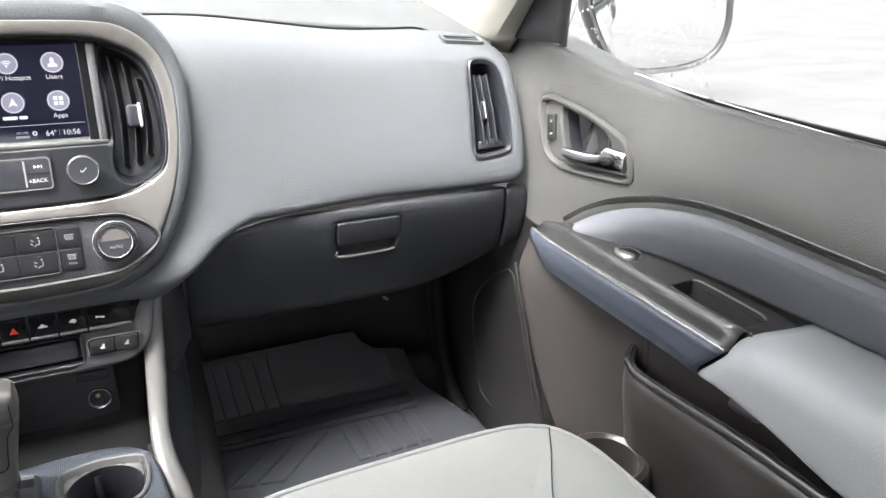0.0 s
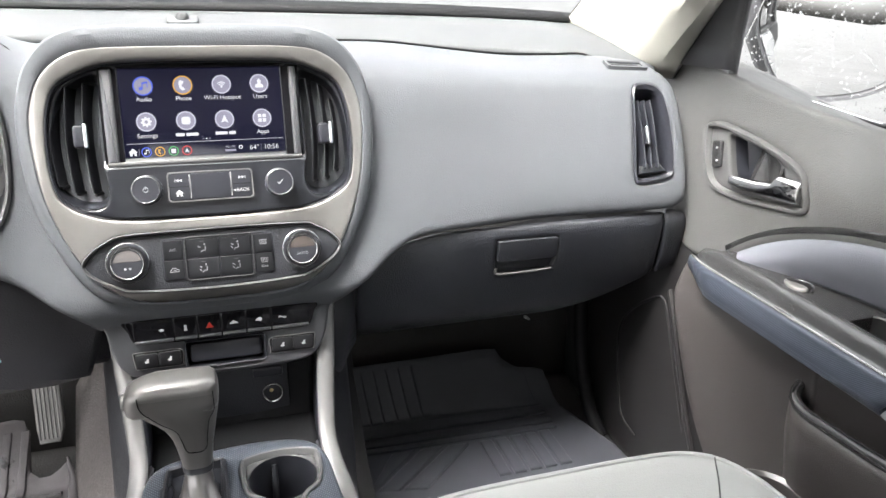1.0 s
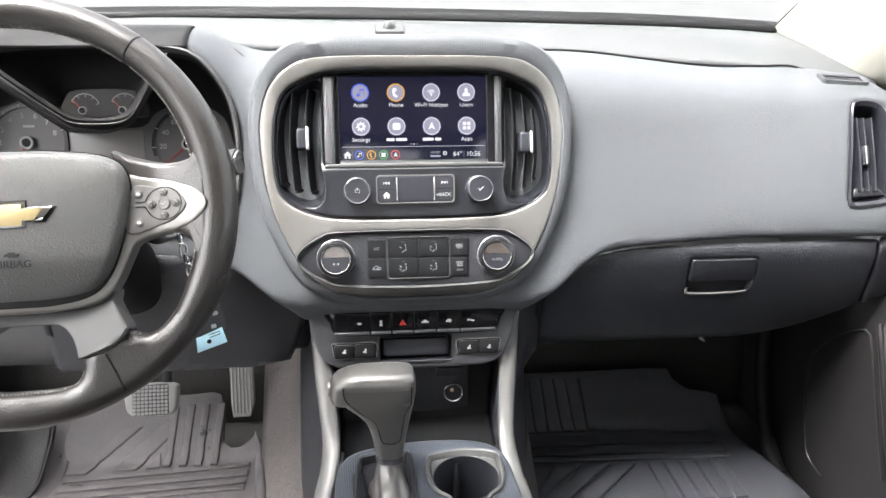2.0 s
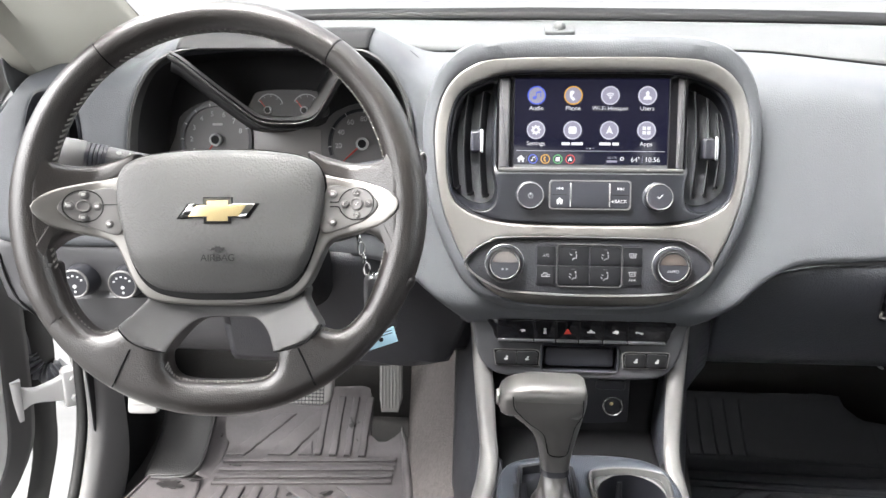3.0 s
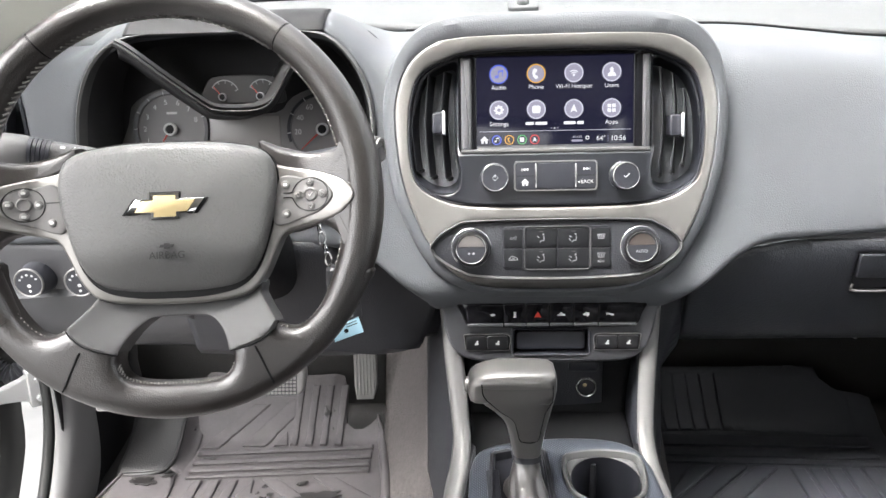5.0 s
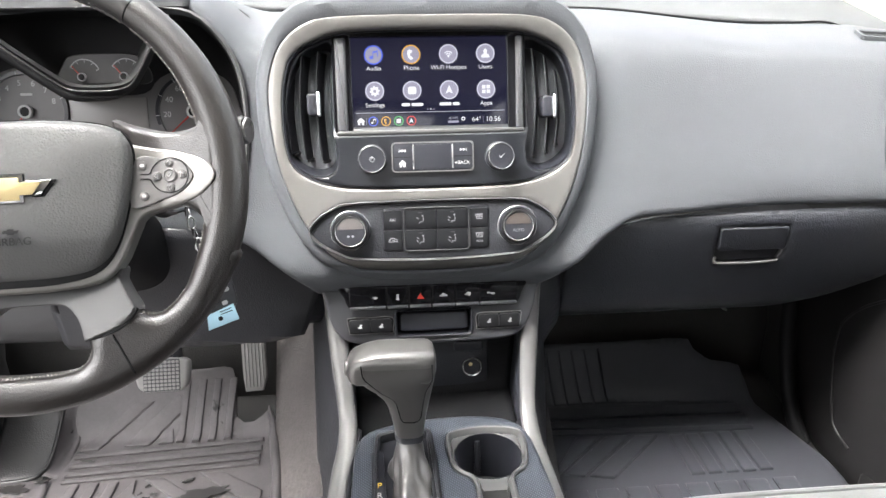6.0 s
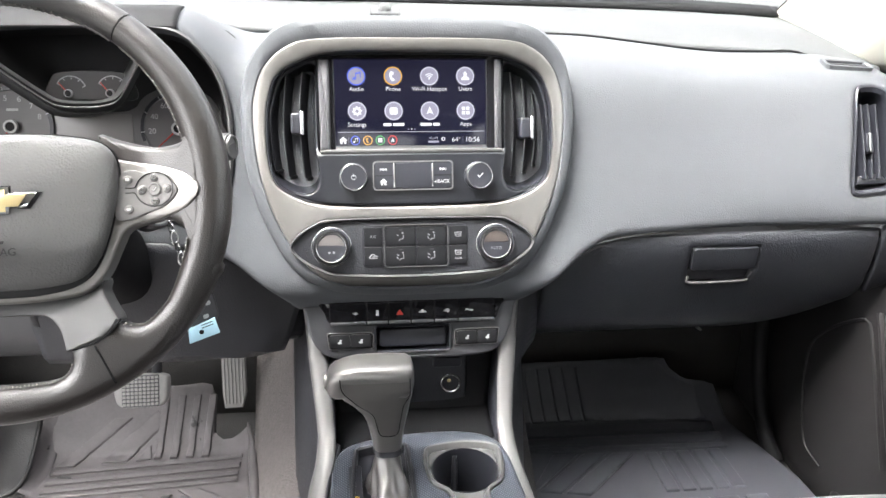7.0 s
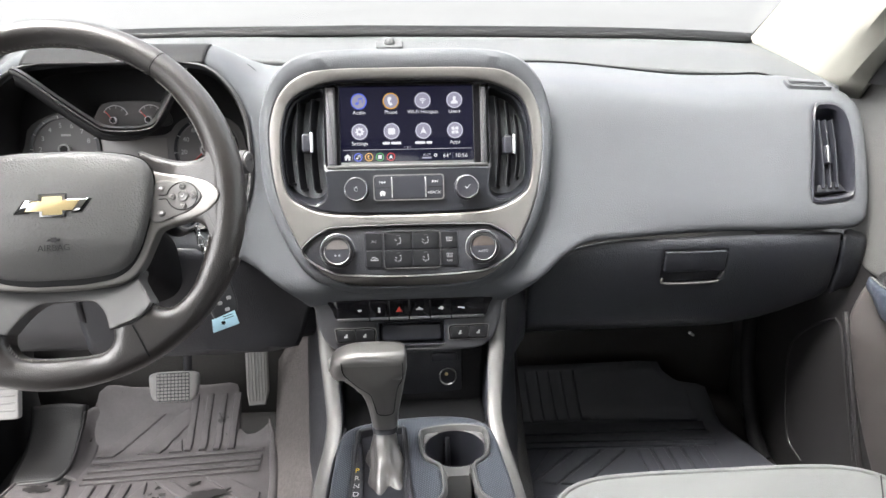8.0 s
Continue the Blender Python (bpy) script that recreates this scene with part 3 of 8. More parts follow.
part("dash_pad", field(pad_outline, [HOOD, RV, LV], dash_surf, 0.011, 0.008, 0.014), PAD, dash, "slate-grey soft-touch dash pad")
def shelf_front(x):
    """The rear edge of the pad, where the shelf begins."""
    y, z = dash_profile(x)[-1]
    return (x, float(y) + 0.0035, float(z) - 0.0005)


part("top_shelf", loft([
    [(-0.70, 0.20, 1.283), (-0.60, 0.215, 1.283), (-0.5, 0.24, 1.296), (-0.38, 0.256, 1.301), (-0.25, 0.252, 1.294)] + [shelf_front(x) for x in (-0.1, 0.169, 0.347, 0.516)] + [(0.585, 0.182, 1.2585), (0.662, 0.135, 1.249)],
    [(-0.70, 0.215, 1.289), (-0.62, 0.240, 1.292), (-0.5, 0.265, 1.304), (-0.38, 0.275, 1.308), (-0.25, 0.270, 1.302), (-0.1, 0.255, 1.297), (0.169, 0.248, 1.294), (0.347, 0.240, 1.287), (0.516, 0.225, 1.277), (0.61, 0.190, 1.265), (0.672, 0.155, 1.258)],
    [(-0.705, 0.26, 1.302), (-0.64, 0.315, 1.310), (-0.5, 0.325, 1.316), (-0.38, 0.33, 1.319), (-0.25, 0.325, 1.317), (-0.1, 0.320, 1.313), (0.169, 0.305, 1.309), (0.347, 0.30, 1.306), (0.516, 0.285, 1.301), (0.62, 0.27, 1.290), (0.682, 0.21, 1.270)],
    [(-0.715, 0.34, 1.308), (-0.64, 0.36, 1.318), (-0.5, 0.365, 1.327), (-0.38, 0.37, 1.329), (-0.25, 0.365, 1.327), (-0.1, 0.36, 1.323), (0.169, 0.345, 1.319), (0.347, 0.34, 1.316), (0.516, 0.33, 1.312), (0.62, 0.36, 1.309), (0.69, 0.33, 1.285)]], 80, 4), SHELF, dash, "grey grained top shelf under the windscreen", 0.01)
part("shelf_gap", tube(cr([dash_surf([(x, TAU)], [-0.0004])[0] for x in (-0.19, -0.1, 0.05, 0.169, 0.26, 0.347, 0.43, 0.516, 0.57)] + [(0.61, 0.163, 1.2535), (0.655, 0.130, 1.2485)], 80), 0.0017, 8), DARK, dash, "dark joint between pad and shelf")
# dark brow over the gauge hood
xs_b = np.linspace(-0.512, -0.272, 40)
part("hood_brow", rows_mesh([np.array(dash_surf([(x, dash_tau(x, 1.309) * (1 - f) + TAU * 0.82 * f) for x in xs_b], [-0.0016 if 0.04 < f < 0.96 else 0.001] * 40)) for f in (0, 0.05, 0.2, 0.4, 0.6, 0.8, 0.95, 1.0)]), DARK, dash, "dark grey brow over the gauges", 0.002)
part("shelf_corner", loft([[(-0.748, 0.080, 1.299), (-0.742, 0.13, 1.297), (-0.728, 0.19, 1.302), (-0.70, 0.26, 1.311), (-0.66, 0.33, 1.319)], [(-0.745, 0.078, 1.290), (-0.735, 0.120, 1.286), (-0.716, 0.175, 1.291), (-0.685, 0.235, 1.300), (-0.64, 0.29, 1.310)], [(-0.747, 0.082, 1.266), (-0.737, 0.108, 1.270), (-0.720, 0.160, 1.278), (-0.69, 0.205, 1.287), (-0.64, 0.245, 1.297)], [(-0.75, 0.10, 1.24), (-0.74, 0.13, 1.25), (-0.72, 0.18, 1.26), (-0.69, 0.22, 1.27), (-0.64, 0.26, 1.285)]], 24, 4), SHELF, dash, "grey upturned shelf corner", 0.004)
# light sensor on the shelf
sensor = thing("light_sensor", "small grey dome sensor on the dash top shelf", "sensor", (-0.025, 0.305, 1.312))
part("base", moved(pose(-0.025, 0.305, 1.312, 17), slab(rrect(0.044, 0.028, 0.004), -0.004, 0.0035, 0.002)), SHELF, sensor)
part("dome", moved(pose(-0.025, 0.307, 1.314, 10), lathe([(0.0095, -0.002), (0.0095, 0.003), (0.008, 0.0075), (0.0045, 0.0105), (0.001, 0.0115)], 24)), SHELF, sensor)
# corner demister outlets
for s in (1, -1):
    d = thing("demister_vent", "dark slim demister outlet in the dash corner", "vent", (0.6, 0.14, 1.26), "demister vents")
    c = Vector((0.617 if s > 0 else 2 * XM - 0.617, 0.147, 1.259))
    m = frame_at(c, (1, -0.12 * s, -0.05 * s), (0.25 * s, 1, 0.22))
    o = rrect(0.066, 0.030, 0.006)
    part("frame", moved(m, ring(o, inset(o, 0.006), [(0, -0.004), (0, 0.002), (0.5, 0.0025), (1, 0.001), (1, -0.004)])), PAD, d)
    part("backing", moved(m, slab(inset(o, 0.005), -0.006, -0.002, 0.0005)), DARK, d)
    part("slat", moved(m, box(-0.026, 0.026, -0.003, -0.0005, -0.002, 0.0005, 0.0003)), CHARCOAL, d)

# ---- centre stack ----
TILT_S = math.atan(0.31)
POD = frame_at((-0.003, 0.008, 1.063), (1, 0, 0), (0, math.sin(TILT_S), math.cos(TILT_S)))


def sym(half):
    """A full outline from the right half, given from the top centre to the bottom centre."""
    return half + [(-x, y) for x, y in half[::-1] if x > 1e-6]


O_SILVER = cr(sym([(0, 0.2440), (0.11, 0.2425), (0.149, 0.2330), (0.1755, 0.2100), (0.188, 0.177), (0.190, 0.14), (0.184, 0.085), (0.169, 0.035), (0.143, -0.014), (0.114, -0.042), (0.078, -0.0560), (0, -0.0595)]), 160, True)
O_BLACK = cr(sym([(0, 0.2285), (0.095, 0.2265), (0.135, 0.216), (0.160, 0.200), (0.1705, 0.172), (0.1735, 0.14), (0.1725, 0.105), (0.166, 0.077), (0.150, 0.062), (0.122, 0.0500), (0.08, 0.0452), (0, 0.0440)]), 160, True)
O_PILL = cr(sym([(0, 0.030), (0.10, 0.0285), (0.120, 0.023), (0.138, 0.012), (0.149, -0.003), (0.138, -0.018), (0.115, -0.0315), (0.09, -0.0385), (0, -0.0420)]), 120, True)
stack = thing("center_stack", "centre stack with satin silver surround", "center stack", (-0.003, 0.01, 0.97))
brow = cr(sym([(0, 0.270), (0.11, 0.268), (0.158, 0.255), (0.188, 0.225), (0.202, 0.185), (0.204, 0.14), (0.198, 0.082), (0.182, 0.03), (0.154, -0.024), (0.121, -0.053), (0.080, -0.0680), (0, -0.0715)]), 160, True)
def hooded(vf):
    """The upper edge of the stack stands further out, the lower one turns under."""
    return [(x, y, z - 0.6 * max(0.0, -0.044 - y) * (1 if z > -0.03 else 0) + 0.018 * float(np.clip((y - 0.190) / 0.065, 0, 1)) ** 1.3 * float(np.clip((z + 0.06) / 0.05, 0, 1))) for x, y, z in vf[0]], vf[1]


part("brow", moved(POD, hooded(rows_mesh([at(inset(brow, -0.012), -0.12), at(inset(brow, -0.006), -0.05), at(inset(brow, -0.001), -0.014), at(brow, -0.004), at(inset(brow, 0.004), 0.003), at(inset(brow, 0.011), 0.006), at(O_SILVER, 0.0065), at(inset(O_SILVER, 0.003), 0.004)], True))), PAD, stack, "slate-grey hood round the silver surround")
# the silver band has the screen opening above and the climate opening below
v1 = field(inset(O_SILVER, 0.0014), [O_BLACK, O_PILL], lambda p, k: [(x, y, 0.0135 - 0.35 * max(0, abs(x) - 0.05) ** 2 - 0.55 * max(0.0, -0.032 - y) - q) for (x, y), q in zip(p, k)], 0.009, 0.0030, 0.02)
part("surround", moved(POD, hooded(v1)), SILVER, stack, "satin warm-silver surround")

part("back_panel", moved(POD, slab(inset(O_BLACK, -0.003), -0.05, -0.046, 0.001)), DARK, stack)
part("inner_wall", moved(POD, rows_mesh([at(inset(O_BLACK, -0.0005), -0.048), at(inset(O_BLACK, 0.0), 0.006), at(inset(O_BLACK, 0.0008), 0.0095), at(inset(O_BLACK, 0.0018), 0.0090), at(inset(O_BLACK, 0.0026), 0.005), at(inset(O_BLACK, 0.0028), -0.02)], True)), SATIN, stack, "dark inner rim")
part("climate_plate", moved(POD, slab(inset(O_PILL, 0.0008), -0.012, 0.0085, 0.003)), CHARCOAL, stack, "charcoal climate control plate")
part("chrome_line", moved(POD, ring(inset(O_PILL, -0.0015), inset(O_PILL, 0.002), [(0, 0.004), (0, 0.0125), (0.4, 0.0135), (1, 0.0105), (1, 0.004)])), SPOKE, stack)


def on(m, u, v, w=0.0):
    return m @ Matrix.Translation((u, v, w))


def knob(name, m, r, h, parent, rim=SILVER, face=SATIN, label=""):
    k = part(name, moved(m, lathe([(r * 1.12, 0), (r * 1.12, 0.003), (r * 1.02, 0.004), (r, 0.005), (r * 0.97, h - 0.002), (r * 0.93, h)], 40)), SATIN, parent, label)
    part("rim", moved(m, rows_mesh([at(disc(r * 0.99, 40), h - 0.004), at(disc(r * 0.975, 40), h), at(disc(r * 0.95, 40), h + 0.0006), at(disc(r * 0.90, 40), h - 0.0004)], True)), rim, k, "bright knob rim")
    part("face", moved(m, lathe([(r * 0.91, h - 0.002), (r * 0.91, h - 0.0006), (r * 0.80, h - 0.0006), (r * 0.78, h - 0.0014), (r * 0.74, h - 0.0014)], 40)), face, k)
    return k


# ---- infotainment ----
info = thing("infotainment_unit", "touch screen with dark glossy bezel and two round knobs", "infotainment", (-0.003, 0.03, 1.14))
VENT_HALF = [(0.1135, 0.2140), (0.1331, 0.2125), (0.1545, 0.1955), (0.1655, 0.1650), (0.1695, 0.1250), (0.1685, 0.0925), (0.1630, 0.0765), (0.1451, 0.0635), (0.1270, 0.0605), (0.1150, 0.0670), (0.1115, 0.0830), (0.1140, 0.1030), (0.1160, 0.1150), (0.1155, 0.1700)]
VENT_O = {s: cr([(s * x, y) for x, y in VENT_HALF], 90, True) for s in (1, -1)}


def face_h(x, y):
    """Height of the dark face: a proud control strip below, falling back behind the screen and towards the ends."""
    f = float(np.clip((0.1155 - y) / 0.008, 0, 1))
    return 0.0035 + 0.0080 * f * f * (3 - 2 * f) - 0.0040 * float(np.clip((abs(x) - 0.105) / 0.05, 0, 1)) * f


part("face", moved(POD, field(inset(O_BLACK, 0.0024), [VENT_O[1], VENT_O[-1]], lambda p, k: [(x, y, face_h(x, y) - q) for (x, y), q in zip(p, k)], 0.006, 0.0016, 0.012)), FACEM, info, "charcoal face with the control strip under the screen")
bez_o = rrect(0.2270, 0.1240, 0.008, 5, 0, 0.1690)
bez_i = rrect(0.1840, 0.1085, 0.0015, 5, 0, 0.1665)
part("bezel", moved(POD, ring(bez_o, bez_i, [(0, -0.045), (0, 0.0055), (0.06, 0.0075), (0.94, 0.0068), (1, 0.0060), (1, 0.0005)])), GLOSS, info, "glossy black screen bezel")
for u, w in ((-0.1040, 0.0130), (0.1060, 0.0090)):
    part("side_strip", moved(POD, slab(rrect(w, 0.108, 0.0025, 3, u, 0.1665), 0.003, 0.0100, 0.003)), GREYP, info, "grey side strip")
part("bottom_strip", moved(POD, slab(rrect(0.222, 0.0052, 0.0018, 3, 0, 0.1112), 0.004, 0.0108, 0.0018)), SPOKE, info, "grey lower strip")
part("latch_mark", moved(POD, slab(rrect(0.0028, 0.0085, 0.0006, 3, -0.098, 0.213), 0.005, 0.0082, 0.0004)), DARK, info)
screen = part("screen", moved(POD, slab(rrect(0.1838, 0.1083, 0.001, 3, 0, 0.1665), -0.002, 0.0036, 0.0002)), SCREEN, info, "lit navy touch screen with app icons")
SW0 = 0.0038


def ico(u, v, r, fill, rim=ICONR):
    part("icon", moved(on(POD, u, v, SW0), lathe([(r * 0.9, 0), (r * 0.9, 0.0001)], 28)), fill, screen)
    part("icon_rim", moved(on(POD, u, v, SW0), ring(disc(r, 28), disc(r * 0.86, 28), [(0, 0), (0, 0.0002), (1, 0.0002), (1, 0)])), rim, screen)


def flat(name, pts, u, v, mat, parent, m=None, s=1.0, w=SW0 + 0.00025):
    part(name, moved(on(POD if m is None else m, u, v, w), slab(np.array(pts) * s, 0, 0.00012, 0.00003, 1)), mat, parent)


NOTE = [(-0.5, -0.5), (-0.1, -0.5), (0.0, -0.3), (0.0, 0.25), (0.5, 0.35), (0.5, -0.3), (0.6, -0.1), (0.6, 0.6), (-0.1, 0.45), (-0.1, -0.1), (-0.5, -0.15)]
PHONE = [(-0.2, 0.6), (0.15, 0.45), (0.05, 0.15), (-0.1, 0.1), (-0.1, -0.15), (0.1, -0.25), (0.25, -0.5), (-0.05, -0.65), (-0.35, -0.35), (-0.45, 0.1), (-0.4, 0.45)]
BUST = [(-0.55, -0.55), (0.55, -0.55), (0.5, -0.2), (0.2, 0.0), (0.25, 0.35), (0.1, 0.6), (-0.1, 0.6), (-0.25, 0.35), (-0.2, 0.0), (-0.5, -0.2)]
HOUSE = [(-0.45, -0.5), (-0.12, -0.5), (-0.12, -0.15), (0.12, -0.15), (0.12, -0.5), (0.45, -0.5), (0.45, 0.0), (0.65, 0.0), (0, 0.6), (-0.65, 0.0), (-0.45, 0.0)]
DART = [(0, 0.6), (0.5, -0.5), (0, -0.25), (-0.5, -0.5)]
SQ = [(-0.5, -0.5), (0.5, -0.5), (0.5, 0.5), (-0.5, 0.5)]
ROUND = [tuple(q) for q in disc(0.5, 16)]
COLS = (-0.0655, -0.0215, 0.0225, 0.0665)
for i, (u, fill, rim) in enumerate(zip(COLS, (ICON, ICON, ICON, ICON), (BLUEP, AMBER, ICONR, ICONR))):
    ico(u, 0.2010, 0.0112, fill, rim)
    ico(u, 0.1595, 0.0112, ICON)
flat("note", NOTE, COLS[0], 0.201, BLUEP, screen, s=0.009)
flat("phone_mark", PHONE, COLS[1], 0.201, WHITEP, screen, s=0.010)
for k, r in enumerate((0.0068, 0.0046, 0.0024)):
    arc = [(r * math.cos(a), r * math.sin(a)) for a in np.linspace(radians(45), radians(135), 9)]
    arc += [((r - 0.0012) * math.cos(a), (r - 0.0012) * math.sin(a)) for a in np.linspace(radians(135), radians(45), 9)]
    flat("wave", arc, COLS[2], 0.1975, WHITEP, screen)
flat("dot", ROUND, COLS[2], 0.1978, WHITEP, screen, s=0.002)
flat("bust", BUST, COLS[3], 0.201, WHITEP, screen, s=0.009)
gear = [((0.0062 if i % 4 < 2 else 0.0047) * math.cos(i * math.pi / 16), (0.0062 if i % 4 < 2 else 0.0047) * math.sin(i * math.pi / 16)) for i in range(32)]
flat("gear", gear, COLS[0], 0.1595, WHITEP, screen)
flat("gear_eye", ROUND, COLS[0], 0.1595, ICON, screen, s=0.004, w=SW0 + 0.0005)
flat("tile", [tuple(q) for q in rrect(1, 0.9, 0.25)], COLS[1], 0.1595, WHITEP, screen, s=0.010)
flat("dart", DART, COLS[2], 0.1595, WHITEP, screen, s=0.009)
for a in (-1, 1):
    for b in (-1, 1):
        flat("tile", SQ, COLS[3] + a * 0.0027, 0.1595 + b * 0.0027, WHITEP, screen, s=0.0042)
for u, v, t in ((COLS[0], 0.1855, "Audio"), (COLS[1], 0.1855, "Phone"), (COLS[2], 0.1855, "Wi-Fi Hotspot"), (COLS[3], 0.1855, "Users"), (COLS[0], 0.1432, "Settings"), (COLS[3], 0.1432, "Apps")):
    text(t, 0.0072, on(POD, u, v, SW0 + 0.0003), WHITEP, screen, "caption", 0.00005)
for u, n in ((COLS[1], (0.010, 0.014)), (COLS[2], (0.014, 0.008))):
    flat("caption_bar", [tuple(q) for q in rrect(n[0], 0.0036, 0.0008, 2)], u - n[1] / 2 - 0.0008, 0.1432, WHITEP, screen)
    flat("caption_bar", [tuple(q) for q in rrect(n[1], 0.0036, 0.0008, 2)], u + n[0] / 2 + 0.0008, 0.1432, WHITEP, screen)
flat("divider", [tuple(q) for q in rrect(0.178, 0.0006, 0.0001, 1)], 0, 0.1345, ICONR, screen)
for k in (-1, 0, 1):
    flat("page_dot", ROUND, k * 0.0038, 0.1375, WHITEP if k == 0 else ICON, screen, s=0.0018)
flat("house", HOUSE, -0.0830, 0.1245, WHITEP, screen, s=0.008)
flat("bar_tick", [tuple(q) for q in rrect(0.0004, 0.008, 0.0001, 1)], -0.0765, 0.1245, ICON, screen)
for u, c, sh in ((-0.0685, BLUEP, NOTE), (-0.0535, AMBER, PHONE), (-0.0385, GREENP, SQ), (-0.0235, REDG, DART)):
    part("badge", moved(on(POD, u, 0.1245, SW0), ring(disc(0.0058, 24), disc(0.0045, 24), [(0, 0), (0, 0.0002), (1, 0.0002), (1, 0)])), c, screen)
    flat("badge_mark", sh, u, 0.1245, WHITEP if c is not AMBER else AMBER, screen, s=0.0052)
flat("signal_bar", [tuple(q) for q in rrect(0.013, 0.0026, 0.0004, 1)], 0.0265, 0.1222, ICON, screen)
text("4G LTE", 0.0036, on(POD, 0.0265, 0.1265, SW0 + 0.0003), ICONR, screen, "caption", 0.00005)
part("pin", moved(on(POD, 0.0385, 0.1255, SW0), ring(disc(0.0024, 16), disc(0.0013, 16), [(0, 0), (0, 0.0002), (1, 0.0002), (1, 0)])), WHITEP, screen)
text("64\u00b0", 0.0082, on(POD, 0.0545, 0.1243, SW0 + 0.0003), WHITEP, screen, "caption", 0.00005)
flat("bar_tick", [tuple(q) for q in rrect(0.0004, 0.008, 0.0001, 1)], 0.0625, 0.1245, ICON, screen)
text("10:56", 0.0082, on(POD, 0.0745, 0.1243, SW0 + 0.0003), WHITEP, screen, "caption", 0.00005)
for s in (1, -1):
    m = on(POD, 0.0800 if s > 0 else -0.0715, 0.0800, 0.0105)
    k = knob("knob", m, 0.0156, 0.0175, info, rim=BRIGHT, face=KEYC, label="round black knob with chrome rim")
    if s < 0:
        part("power_mark", moved(on(m, 0, 0, 0.0173), ring(disc(0.003, 20), disc(0.0024, 20), [(0, 0), (0, 0.0002), (1, 0.0002), (1, 0)])), PRINT, k)
        part("power_tick", moved(on(m, 0, 0.0022, 0.0173), slab(rrect(0.0008, 0.0034, 0.0002, 1), 0, 0.0003, 0.0001, 1)), PRINT, k)
    else:
        part("tick_mark", moved(on(m, 0, 0, 0.0173), slab(np.array([(-0.0035, 0.0002), (-0.0012, -0.0024), (0.0036, 0.0026), (0.003, 0.0031), (-0.0012, -0.0012), (-0.003, 0.0008)]), 0, 0.0003, 0.0001, 1)), PRINT, k)
cap = part("key_block", moved(POD, slab(rrect(0.0950, 0.0330, 0.004, 4, 0, 0.0815), 0.010, 0.0155, 0.0012)), SATIN, info, "black key block")
part("key_frame", moved(POD, ring(rrect(0.0975, 0.0355, 0.0046, 4, 0, 0.0815), rrect(0.0945, 0.0325, 0.004, 4, 0, 0.0815), [(0, 0.011), (0, 0.0158), (1, 0.0158), (1, 0.014)])), GUNMETAL, cap)
part("touch_pad", moved(POD, slab(rrect(0.0440, 0.0290, 0.001, 3, 0.0, 0.0815), 0.015, 0.0158, 0.0003)), SATIN, cap)
for s in (1, -1):
    part("bright_bar", moved(POD, slab(rrect(0.0022, 0.0285, 0.0008, 2, s * 0.0232, 0.0815), 0.015, 0.0170, 0.0006)), CHROME, cap)
    part("key_gap", moved(POD, slab(rrect(0.022, 0.0006, 0.0002, 1, s * 0.0358, 0.0815), 0.015, 0.0157, 0.0001)), DARK, cap)
    for k in (0, 1):
        part("skip_mark", moved(on(POD, s * 0.0355 + s * (k - 0.5) * 0.0036, 0.0890, 0.0156), slab(np.array([(-0.0016 * s, -0.0018), (0.0018 * s, 0), (-0.0016 * s, 0.0018)]), 0, 0.0002, 0.00005, 1)), PRINT, cap)
    part("skip_tick", moved(on(POD, s * 0.0355 + s * 0.0042, 0.0890, 0.0156), slab(rrect(0.0006, 0.0036, 0.0001, 1), 0, 0.0002, 0.00005, 1)), PRINT, cap)
flat("house", HOUSE, -0.0360, 0.0738, PRINT, cap, s=0.0072, w=0.0156)
text("BACK", 0.0058, on(POD, 0.0365, 0.0738, 0.0158), PRINT, cap)
part("back_mark", moved(on(POD, 0.0268, 0.0738, 0.0156), slab(np.array([(0.001, -0.0016), (0.001, 0.0016), (-0.0014, 0)]), 0, 0.0002, 0.00005, 1)), PRINT, cap)


# ---- air outlets beside the screen ----
def blade(m, u, v0, v1, w0, w1, lean, bow):
    rows = []
    for t in np.linspace(0, 1, 9):
        v = v0 + (v1 - v0) * t
        b = bow * math.sin(math.pi * t)
        rows.append([(u + b - 0.0012, v, w0), (u + b + lean - 0.0012, v, w1 - 0.001), (u + b + lean, v, w1), (u + b + lean + 0.0012, v, w1 - 0.001), (u + b + 0.0012, v, w0)])
    return moved(m, rows_mesh([np.array(r) for r in rows], True, (True, True)))


